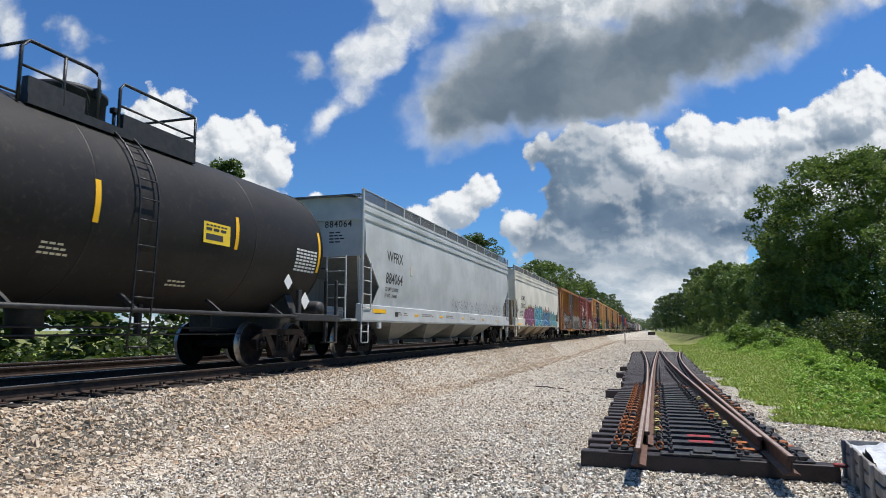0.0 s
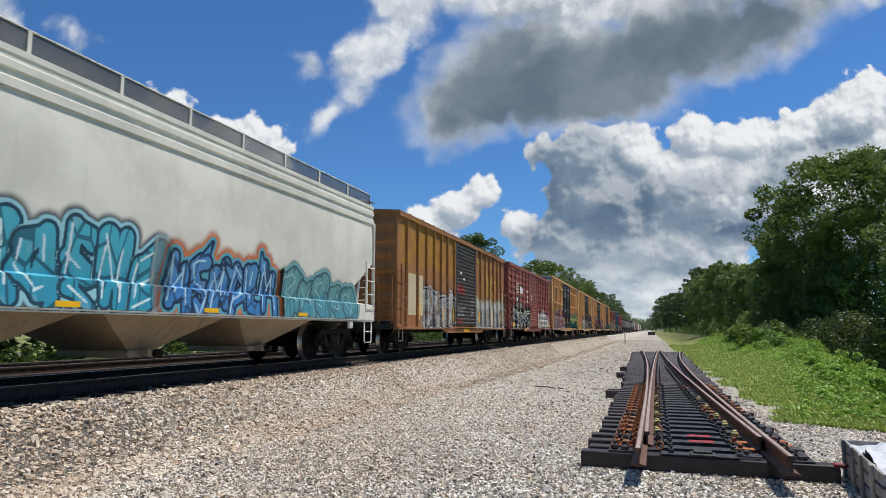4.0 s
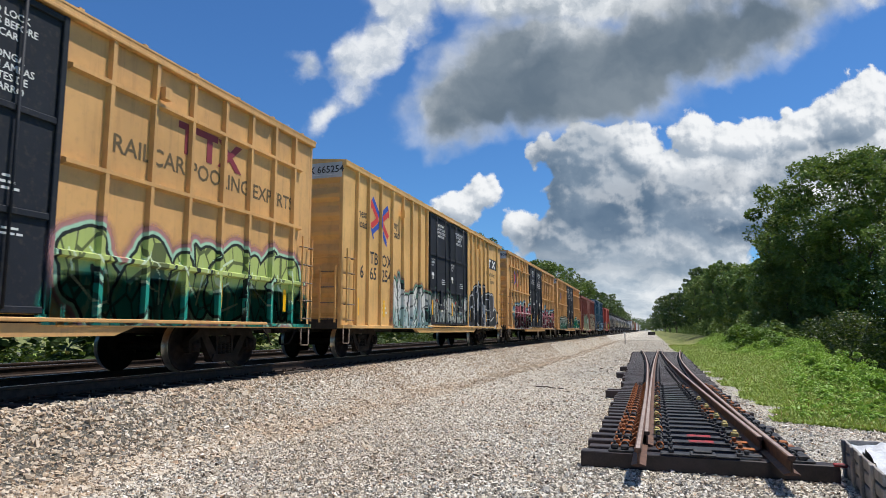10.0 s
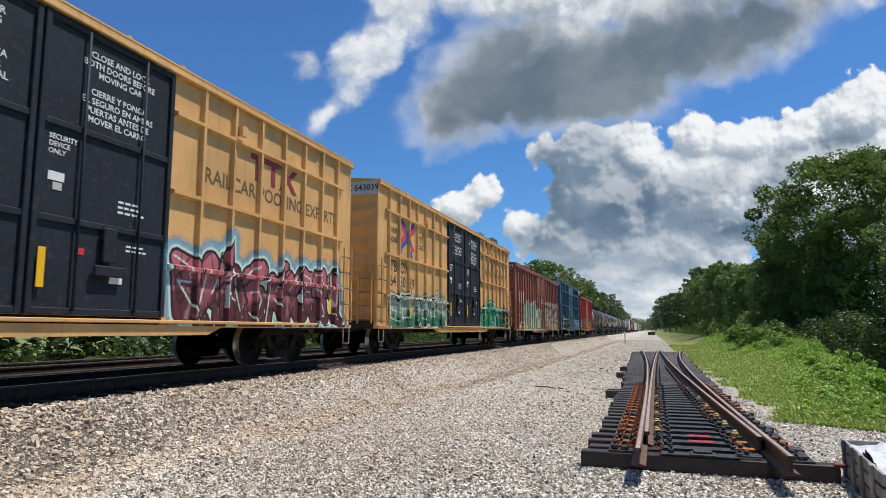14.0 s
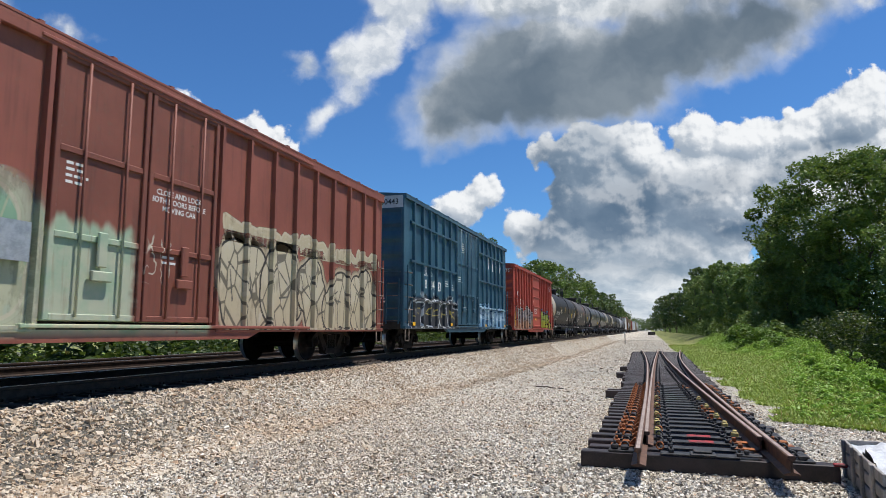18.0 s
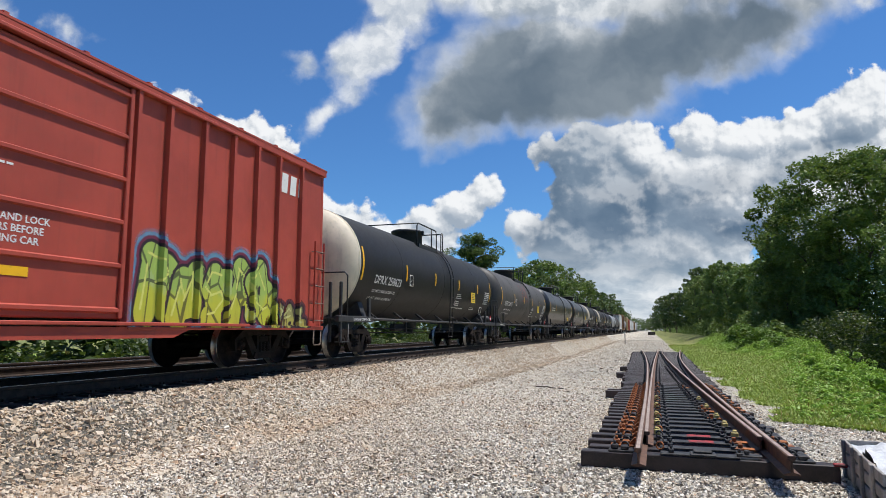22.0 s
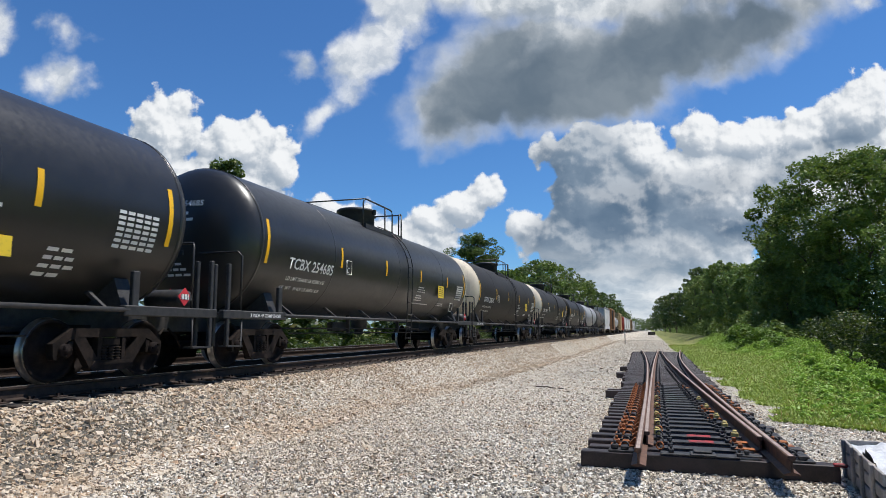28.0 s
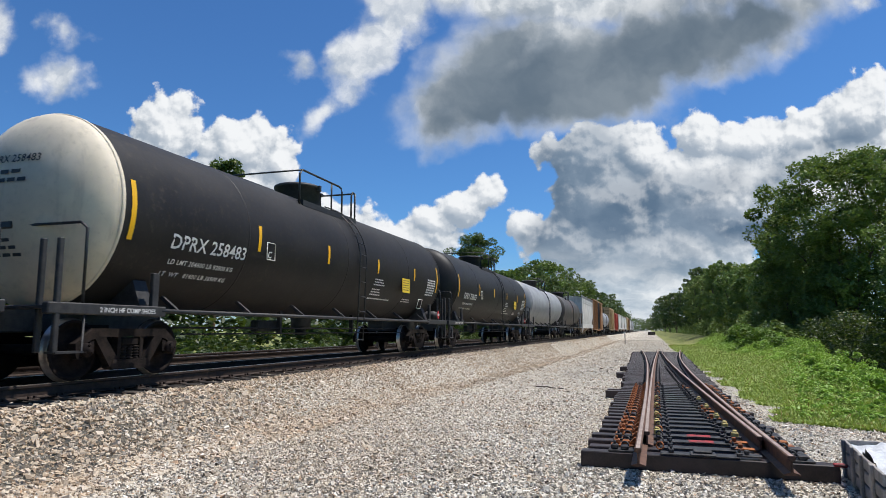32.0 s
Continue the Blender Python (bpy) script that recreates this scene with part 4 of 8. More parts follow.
def build_undergrowth():
    rng = random.Random(17)
    gz = lambda x, y: float(ground_z(np.array(x), np.array(y)))
    # bright vines heaped along the crest of the bank
    pts = []
    for i in range(420):
        y = 14 + 75 * rng.random() ** 1.7
        u = rng.random()
        x = float(crest(y)) - 1.9 + 2.4 * u
        pts.append((x, y, gz(x, y) + 0.02 + 0.0045 * y * u * rng.uniform(0.2, 1.3), rng.uniform(0.004, 0.010) * y + 0.02))
    for i in range(44):
        # taller heaps that overhang the crest
        y = 22 + 42 * rng.random()
        x = float(np.interp(y, [20, 32, 45, 64], [5.6, 7.4, 8.8, 8.6])) + rng.uniform(-0.9, 1.3)
        tall = float(np.interp(y, [20, 32, 45, 64], [0.25, 0.7, 1.25, 2.0])) * rng.uniform(0.5, 1.1)
        r = 0.008 * y + 0.10
        pts += [(x + rng.uniform(-1, 1) * 2 * r, y + rng.uniform(-1, 1) * 3 * r, gz(x, y) * 0.4 + rng.uniform(0.1, 1.0) * tall, r * rng.uniform(0.5, 1.0)) for _ in range(10)]
    mound("kudzu", pts, M_KUDZU, 135000, 0.052, "bright green vines heaped along the crest of the bank", 5, "vines", "stuff")
    # undergrowth behind the crest, its shade put into the leaf colour
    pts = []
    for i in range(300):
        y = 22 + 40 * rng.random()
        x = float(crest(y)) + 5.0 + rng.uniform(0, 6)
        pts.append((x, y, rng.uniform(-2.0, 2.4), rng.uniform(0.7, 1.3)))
    mound("thicket", pts, M_DARK_BUSH_AND_SHADE, 45000, 0.12, "undergrowth under the overhanging trees, coloured dark as in shade", 9, "thicket", "stuff")
    # thicket that closes the foot of the trees
    pts = []
    for i in range(520):
        y = 58 + 400 * rng.random() ** 2.0
        x = 8.6 + 0.012 * min(y, 100) + rng.uniform(0, 3.5)
        pts.append((x, y, gz(x, y) + rng.uniform(0.1, 2.6), rng.uniform(0.6, 1.2) * (1 + y / 200)))
    mound("thicket", pts, M_LEAF_OAK, 60000, 0.17, "dense green thicket at the foot of the trees", 6, "thicket", "stuff")
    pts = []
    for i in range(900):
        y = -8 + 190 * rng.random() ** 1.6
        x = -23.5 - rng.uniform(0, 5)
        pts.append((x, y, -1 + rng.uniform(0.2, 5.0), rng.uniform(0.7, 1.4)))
    mound("thicket", pts, M_DARK_BUSH_AND_SHADE, 50000, 0.28, "dense green thicket beyond the second line", 8, "thicket", "stuff")
    for k, (x, y, r) in enumerate([(7.4, 54, 1.1), (8.2, 49, 0.9), (9.4, 52, 1.2), (7.3, 62, 1.0)]):
        b = [(x + rng.uniform(-r, r), y + rng.uniform(-r, r), gz(x, y) + rng.uniform(0.2, r * 1.1), r * rng.uniform(0.4, 0.7)) for _ in range(12)]
        mound("shrub", b, M_BUSH, 3500, 0.09, "rounded green shrub on the grassy bank", 60 + k, "shrub")
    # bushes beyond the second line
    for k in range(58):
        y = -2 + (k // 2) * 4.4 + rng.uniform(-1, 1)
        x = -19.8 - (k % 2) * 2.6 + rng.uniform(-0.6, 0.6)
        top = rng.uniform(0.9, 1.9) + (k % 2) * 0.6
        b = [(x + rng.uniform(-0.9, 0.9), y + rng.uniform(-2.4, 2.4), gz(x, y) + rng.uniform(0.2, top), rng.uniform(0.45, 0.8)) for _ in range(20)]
        mound("shrub", b, M_DARK_BUSH_AND_SHADE, 1300, 0.12, "leafy green bush beyond the second line", 100 + k, "shrub")
    # low weeds and grass
    nrng = np.random.default_rng(12)
    n = 100000
    y = 12 + 75 * nrng.random(n) ** 2.0
    x = 2.1 + nrng.random(n) * (4.4 + 0.06 * y)
    keep = (x > 2.3 + 0.35 * np.sin(y * 1.3) + 0.2 * np.sin(y * 4.1) + np.clip(13.6 - y, 0, 3) * 1.2)
    x, y = x[keep], y[keep]
    n = len(x)
    z = ground_z(x, y)
    tall = nrng.random(n) < 0.14
    h = np.where(tall, nrng.uniform(0.05, 0.16, n), nrng.uniform(0.015, 0.075, n)) * (1 + 0.012 * y)
    w = np.where(tall, 0.008, 0.022) * (1 + 0.03 * y)
    a = nrng.uniform(0, 6.283, n)
    ca, sa = np.cos(a), np.sin(a)
    reach = np.where(tall, nrng.uniform(0.2, 0.9, n) * h, nrng.uniform(0.03, 0.08, n) * (1 + 0.025 * y))
    p0 = np.stack([x, y, z - 0.005], 1)
    tip = np.stack([x - sa * reach, y + ca * reach, z + h], 1)
    mid = (p0 + tip) / 2 + np.stack([0 * x, 0 * x, h * 0.25], 1)
    side = np.stack([ca * w, sa * w, 0 * x], 1)
    v = np.stack([p0, mid + side, tip, mid - side], 1).reshape(-1, 3)
    tagged(soup("grass", v, np.arange(4 * n).reshape(-1, 4), M_GRASS), "low green weeds and straw-coloured grass beside the yard", "grass", kind="stuff")


def build_odds():
    z = float(ground_z(np.array(-2.95), np.array(19.8)))
    s = Shape()
    limb(s, (-3.35, 19.9, z + 0.03), (-2.45, 19.35, z + 0.03), 0.022, 0.012, random.Random(4), 6, 5)
    tagged(part("stick", s, M_BARK), "broken dark stick lying on the gravel", "stick")
    z = float(ground_z(np.array(-3.4), np.array(95)))
    root = tagged(new("marker_post"), "thin dark marker post with a small white plate", "post")
    root.location = (-3.35, 95, z)
    part("post", Shape().box(-0.05, 0.05, -0.05, 0.05, -0.1, 1.5, 0.01), M_STEEL_DARK, root)
    part("plate", Shape().box(-0.13, 0.13, -0.08, -0.055, 1.5, 1.72, 0.01), M_SHEET, root, "small white plate")
    # stacked ties and panels far down the yard
    root = tagged(new("tie_stack"), "stack of dark used railway ties beside the line", "timber stack")
    root.location = (0.6, 270, float(ground_z(np.array(0.6), np.array(270.0))))
    rng = random.Random(2)
    tie = Shape().box(-1.3, 1.3, -0.115, 0.115, 0, 0.17, 0.01).mesh("tie")
    for lay in range(7):
        for j in range(6):
            t = part("tie", tie, M_TIE_OLD, root, at=(rng.uniform(-0.1, 0.1), j * 0.3 - 0.75 + rng.uniform(-0.03, 0.03), lay * 0.18))
# ---------------------------------------------------------------- train: paint
def paint(name, base, rough=0.55, rust=0.25, dirt=0.3, zones=(), gloss=0.4, tint=None, relief=0.12):
    """Worn car paint. zones: (y0, y1, z0, z1, kind, colours, letter size) sprayed on the near side."""
    n = Nodes(name)
    p = n.coord()
    x, y, z = n.split(p)
    wide = n.noise(p, 0.7, 4, 0.6)
    fine = n.noise(p, 9, 5, 0.65)
    run = n.noise(n.place(p, (1.2, 3.2, 0.22)), 2.4, 5, 0.62)
    c = n.mix(n.step(wide, 0.35, 0.65), tuple(v * 0.86 for v in base), tint or tuple(min(1, v * 1.08) for v in base))
    c = n.mix(n.math("MULTIPLY", n.step(run, 0.50, 0.72), dirt), c, tuple(v * 0.35 + 0.012 for v in base))
    c = n.mix(n.math("MULTIPLY", n.step(fine, 0.50, 0.75), dirt * 0.5), c, (0.16, 0.125, 0.095))
    side = n.step(x, 1.0, 1.2)
    for k, (y0, y1, z0, z1, kind, cols, size) in enumerate(zones):
        shift = (0, 3.7 * k + 1.3, 2.1 * k)
        q = n.place(p, (0, 1, 1), shift)
        warp = n.vmath("SCALE", n.vmath("SUBTRACT", n.noise(q, 1.0 / size, 2, 0.4, colour=True), (0.5, 0.5, 0.5)), scale=size * 1.1)
        qq = n.vmath("ADD", q, warp)
        jag = n.math("MULTIPLY", n.math("SUBTRACT", n.noise(n.place(p, (0, 1, 0.15), shift), 1.9 / size, 2, 0.5), 0.5), (z1 - z0) * 0.75)
        edge = 0.05 if kind != "wash" else 0.09
        zz = n.math("ADD", z, jag)
        soft = n.math("MULTIPLY", n.math("SUBTRACT", n.noise(q, 3, 3, 0.6), 0.5), 0.35)
        yy = n.math("ADD", y, soft)
        m = n.math("MULTIPLY", n.math("MULTIPLY", n.step(yy, y0 - edge, y0 + edge), n.step(yy, y1 + edge, y1 - edge)),
                   n.math("MULTIPLY", n.step(zz, z1 + edge, z1 - edge), n.step(z, z0 - edge, z0 + edge)))
        m = n.math("MULTIPLY", m, side)
        if kind == "wash":
            w = n.noise(q, 1.6, 4, 0.6)
            g = n.mix(n.step(w, 0.40, 0.62), cols[0], cols[1])
            g = n.mix(n.math("MULTIPLY", n.step(run, 0.54, 0.68), 0.4), g, cols[2])
            m = n.math("MULTIPLY", m, n.step(n.noise(q, 2.2, 6, 0.7), 0.24, 0.36))
        else:
            w = n.noise(n.place(qq, (0, 1.4, 1.0)), 1.2 / size, 1, 0.3)
            m = n.math("MULTIPLY", m, n.math("SUBTRACT", 1.0, n.step(n.math("ABSOLUTE", n.math("SUBTRACT", w, 0.5)), 0.012, 0.028)))
            g = cols[0]
        c = n.mix(m, c, g)
    r = n.noise(n.vmath("ADD", p, (5.3, 1.7, 9.1)), 1.7, 8, 0.72)
    at = 0.80 - 0.36 * rust
    c = n.mix(n.math("MULTIPLY", n.step(r, at, at + 0.10), 0.85), c, (0.13, 0.055, 0.028))
    n.bump(n.math("ADD", fine, n.math("MULTIPLY", wide, 2.0)), relief, 0.01)
    return n.done(c, n.math("MULTIPLY_ADD", fine, 0.25, rough - 0.1), 0, gloss)


def flat_paint(name, c, rough=0.6):
    n = Nodes(name)
    p = n.coord()
    f = n.noise(p, 14, 5, 0.65)
    return n.done(n.mix(n.step(f, 0.55, 0.8), c, tuple(v * 0.6 + 0.02 for v in c)), rough)


M_WHITE = flat_paint("white_lettering", (0.74, 0.73, 0.70))
M_PALE = flat_paint("faded_lettering", (0.52, 0.48, 0.42))
M_INK = flat_paint("black_lettering", (0.035, 0.033, 0.032))
M_PALE_INK = flat_paint("worn_black_lettering", (0.13, 0.085, 0.035))
M_STRIPE = flat_paint("yellow_reflector", (0.86, 0.46, 0.01), 0.4)
M_STRIPE_W = flat_paint("pale_reflector", (0.70, 0.64, 0.48), 0.4)
M_LABEL_Y = flat_paint("yellow_notice", (0.76, 0.53, 0.03))
M_LOGO_BLUE = flat_paint("blue_emblem", (0.03, 0.08, 0.40))
M_LOGO_RED = flat_paint("red_emblem", (0.62, 0.05, 0.05))
M_LOGO_MAROON = flat_paint("maroon_emblem", (0.24, 0.03, 0.04))
M_LOGO_YELLOW = flat_paint("old_yellow_emblem", (0.46, 0.28, 0.045))
M_PLACARD = flat_paint("red_placard", (0.55, 0.03, 0.04))
M_TRUCK = rough_material("truck_casting", (0.009, 0.007, 0.006), (0.032, 0.023, 0.019), 7, 0.8, 0.0, 1, 0.4, ((0.085, 0.040, 0.026), 0.66), 0.4, 0.15)
M_WHEEL = rough_material("wheel_steel", (0.007, 0.005, 0.005), (0.022, 0.016, 0.014), 8, 0.8, 0.0, 1, 0.2, None, 0.0, 0.12)
M_TREAD = rough_material("polished_tread", (0.30, 0.28, 0.26), (0.50, 0.47, 0.44), 10, 0.3, 0.95, 1, 0.05)
M_UNDER = rough_material("underframe", (0.012, 0.011, 0.011), (0.040, 0.034, 0.030), 6, 0.8, 0.1, 1, 0.3)
M_RUNG = rough_material("worn_rung", (0.10, 0.07, 0.05), (0.28, 0.22, 0.17), 14, 0.6, 0.3)
M_BLACK_PIPE = rough_material("black_handrail", (0.010, 0.010, 0.011), (0.028, 0.027, 0.027), 12, 0.45, 0.1)
M_GALV = rough_material("galvanised_steel", (0.36, 0.37, 0.38), (0.52, 0.53, 0.54), 10, 0.5, 0.6)

# ---------------------------------------------------------------- train: shared meshes
R_WHEEL = 0.457


def wheelset_mesh(fine=22):
    s = Shape()
    for d in (1, -1):
        prof = [(0.0, 0.755 + 0.09), (0.13, 0.755 + 0.09), (0.14, 0.755 + 0.03), (0.30, 0.755 + 0.005), (0.385, 0.755 + 0.02), (0.395, 0.755 + 0.068),
                (0.452, 0.755 + 0.07), (0.457, 0.755 + 0.06), (0.459, 0.755 - 0.035), (0.484, 0.755 - 0.045), (0.484, 0.755 - 0.062), (0.47, 0.755 - 0.07),
                (0.39, 0.755 - 0.07), (0.38, 0.755 - 0.03), (0.14, 0.755 - 0.05), (0.085, 0.755 - 0.09)]
        s.turn([(r, d * h) for r, h in prof], "x", n=fine)
        s.turn([(0.0, d * 1.13), (0.05, d * 1.13), (0.055, d * 1.115), (0.095, d * 1.115), (0.105, d * 1.10), (0.105, d * 0.96), (0.08, d * 0.94)], "x", n=max(8, fine * 5 // 7))
        for k in range(3):
            a = 2.094 * k
            s.box(d * 1.115, d * 1.135, 0.07 * math.cos(a) - 0.014, 0.07 * math.cos(a) + 0.014, 0.07 * math.sin(a) - 0.014, 0.07 * math.sin(a) + 0.014)
    s.tube([(-1.0, 0, 0), (1.0, 0, 0)], 0.08, 12)
    return s.mesh("wheelset")


def side_frame_mesh():
    s = Shape()
    a, b = 0.93, 1.06
    s.prism([(-1.05, .385), (-1.06, .56), (-.76, .78), (.76, .78), (1.06, .56), (1.05, .385), (.98, .385), (.97, .50), (.80, .60), (.62, .65), (-.62, .65), (-.80, .60), (-.97, .50), (-.98, .385)], "x", a, b)
    for d in (1, -1):
        s.prism([(d * .72, .64), (d * .52, .66), (d * .24, .30), (d * .40, .19)][::d], "x", a + 0.003, b - 0.003)
        s.box(a + 0.006, b - 0.006, d * .27, d * .20, .28, .66)
        s.prism([(d * .78, .40), (d * .72, .40), (d * .72, .60), (d * .80, .58)][::d], "x", a + 0.01, b - 0.01)
        s.prism([(d * 1.05, .385), (d * .98, .385), (d * .98, .33), (d * 1.03, .34)][::d], "x", a, b)
    s.prism([(-.42, .19), (-.36, .15), (.36, .15), (.42, .19), (.36, .30), (-.36, .30)], "x", a - 0.02, b + 0.03)
    return s.mesh("side_frame")


def spring_mesh(coils=5):
    s = Shape()
    for x, y in ((1.0, -0.13), (1.0, 0.0), (1.0, 0.13), (0.93, -0.07), (0.93, 0.07)):
        prof = []
        for k in range(coils):
            z = 0.30 + k * 0.044 * 5 / coils
            prof += [(0.045, z), (0.062, z + 0.012), (0.062, z + 0.024), (0.045, z + 0.034)]
        s.turn(prof, "z", (x + 0.02, y, 0), 8)
    return s.mesh("spring_nest")


def bolster_mesh():
    s = Shape().box(-1.05, 1.05, -0.18, 0.18, 0.51, 0.64, 0.02).box(-0.5, 0.5, -0.22, 0.22, 0.44, 0.74, 0.03).box(-0.3, 0.3, -0.3, 0.3, 0.74, 0.84)
    for d in (1, -1):
        s.box(-0.9, 0.9, d * 0.36, d * 0.42, 0.34, 0.42)
    return s.mesh("bolster")


def coupler_mesh(d):
    s = Shape().box(-0.09, 0.09, 0.35 * d, -0.42 * d, 0.74, 0.92, 0.02)
    s.prism([(-0.16, -0.40 * d), (0.16, -0.40 * d), (0.18, -0.62 * d), (0.05, -0.70 * d), (0.02, -0.56 * d), (-0.13, -0.60 * d)], "z", 0.68, 0.98)
    hose = [(0.30, -0.05 * d, 0.78), (0.33, -0.25 * d, 0.62), (0.30, -0.42 * d, 0.42), (0.22, -0.60 * d, 0.40)]
    return s.tube(hose, 0.022, 6).mesh("coupler")


MESH_WHEELSET, MESH_FRAME, MESH_SPRING, MESH_BOLSTER = wheelset_mesh(), side_frame_mesh(), spring_mesh(), bolster_mesh()
MESH_FRAME_FAR = MESH_FRAME.copy()
MESH_FRAME_FAR.transform(Matrix.Diagonal((-1, 1, 1, 1)))
MESH_SPRING_FAR = spring_mesh(2)
MESH_SPRING_FAR.transform(Matrix.Diagonal((-1, 1, 1, 1)))
MESH_COUPLER = {1: coupler_mesh(1), -1: coupler_mesh(-1)}
MESH_WHEELSET_FAR, MESH_SPRING_LOW = wheelset_mesh(12), spring_mesh(2)
CARS, WHEELS = [], []


def start_car(name, y0, label, category):
    root = tagged(new(name), label, category, group="cars of the freight train")
    root.location = (TRACK_X, y0, RAIL_Z)
    CARS.append((root, y0))
    return root


def running_gear(root, length, centre, low=False, rusty=None):
    """Two trucks, couplers and the centre sill."""
    for c in (centre, length - centre):
        t = part("truck", MESH_BOLSTER, M_TRUCK, root, "black cast-steel two-axle truck", (0, c, 0))
        part("side_frame", MESH_FRAME, M_TRUCK, t)
        if not low:
            part("side_frame", MESH_FRAME_FAR, M_TRUCK, t)
            part("spring_nest", MESH_SPRING_FAR, M_TRUCK, t)
        part("spring_nest", MESH_SPRING_LOW if low else MESH_SPRING, M_TRUCK, t)
        for d in (-0.875, 0.875):
            w = part("wheelset", MESH_WHEELSET_FAR if low else MESH_WHEELSET, M_WHEEL, t, at=(0, d, R_WHEEL + 0.003))
            if len(w.data.materials) == 1:
                w.data.materials.append(M_TREAD)
                for poly in w.data.polygons:
                    cx, cy, cz = poly.center
                    if 0.44 < math.hypot(cy, cz) < 0.47 and 0.70 < abs(cx) < 0.83:
                        poly.material_index = 1
            WHEELS.append((w, d, root.location.y + c + d))
    part("coupler", MESH_COUPLER[1], M_TRUCK, root, at=(0, 0, 0))
    part("coupler", MESH_COUPLER[-1], M_TRUCK, root, at=(0, length, 0))


def dished(x, z, radius):
    """Where the near tank head lies at a place across it."""
    return 1.22 - 0.62 * np.sqrt(np.clip(1 - (x * x + z * z) / (radius * radius), 0, 1)) - 0.012


def words(text, y, z, size, mat, root, x=1.66, radius=0.0, centre_z=0.0, end=False, spread=1.0, name="lettering", align="LEFT"):
    """Painted lettering on the near side (or on the near end), bent round a tank where radius is given."""
    cu = bpy.data.curves.new("lettering", "FONT")
    cu.body, cu.size, cu.resolution_u, cu.fill_mode = text, size, 2, "FRONT"
    cu.space_character = spread
    cu.offset = size * 0.014
    cu.align_x = align
    ob = bpy.data.objects.new("lettering", cu)
    me = bpy.data.meshes.new_from_object(ob)
    bpy.data.objects.remove(ob)
    bpy.data.curves.remove(cu)
    co = np.zeros(len(me.vertices) * 3, np.float32)
    me.vertices.foreach_get("co", co)
    co = co.reshape(-1, 3)
    u, v = co[:, 0].copy(), co[:, 1].copy()
    if end and radius:
        out = np.stack([x + u, dished(x + u, z + v - centre_z, radius), z + v], 1)
    elif end:
        out = np.stack([x + u, np.full_like(u, y), z + v], 1)
    elif radius:
        a = math.asin((z - centre_z) / radius) + v / radius
        out = np.stack([radius * np.cos(a), y + u, centre_z + radius * np.sin(a)], 1)
    else:
        out = np.stack([x(z + v) if callable(x) else np.full_like(u, x), y + u, z + v], 1)
    me.vertices.foreach_set("co", out.astype(np.float32).ravel())
    me.materials.clear()
    me.update()
    return tagged(part(name, me, mat, root), kind="stuff")


def bars(rows, mat, root, x=1.66, radius=0.0, centre_z=0.0, end=False, name="lettering"):
    """Small writing as plain bars: rows of (y, z, length, height)."""
    s = Shape()
    for y, z, w, h in rows:
        for k in range(max(1, int(w / (h * 3.2)))):
            n = max(1, int(w / (h * 3.2)))
            a, b = y + w * k / n, y + w * (k + 0.78) / n
            if end and radius:
                s.add([(p, float(dished(p, q - centre_z, radius)), q) for p, q in ((a, z), (b, z), (b, z + h), (a, z + h))], [(0, 1, 2, 3)])
            elif end:
                s.add([(a, x, z), (b, x, z), (b, x, z + h), (a, x, z + h)], [(0, 1, 2, 3)])
            elif radius:
                p = [(radius * math.cos(t), radius * math.sin(t) + centre_z) for t in (math.asin((z - centre_z) / radius), math.asin(min(0.99, (z + h - centre_z) / radius)))]
                s.add([(p[0][0], a, p[0][1]), (p[0][0], b, p[0][1]), (p[1][0], b, p[1][1]), (p[1][0], a, p[1][1])], [(0, 1, 2, 3)])
            else:
                s.add([(x, a, z), (x, b, z), (x, b, z + h), (x, a, z + h)], [(0, 1, 2, 3)])
    return tagged(part(name, s, mat, root), kind="stuff")


def plate(name, y0, y1, z0, z1, mat, root, x=1.655, t=0.006, label=""):
    return part(name, Shape().box(x, x + t, y0, y1, z0, z1), mat, root, label)


def side_ladder(root, y, z0, z1, mat, x=1.64, w=0.42, step=0.40, rung_mat=None):
    lad = part("ladder", Shape().box(x - 0.02, x + 0.02, y - 0.012, y + 0.012, z0, z1).box(x - 0.02, x + 0.02, y + w - 0.012, y + w + 0.012, z0, z1), mat, root)
    z = z0 + 0.06
    while z < z1:
        part("rung", Shape().tube([(x - 0.09, y, z), (x + 0.02, y, z), (x + 0.02, y + w, z), (x - 0.09, y + w, z)], 0.013, 5), rung_mat or mat, lad)
        z += step
    return lad


def sill_step(root, y, top, mat, x=1.58, w=0.34, low=0.42):
    part("sill_step", Shape().tube([(x, y, top), (x, y, low + 0.03), (x, y + 0.03, low), (x, y + w - 0.03, low), (x, y + w, low + 0.03), (x, y + w, top)], 0.018, 6), mat, root)


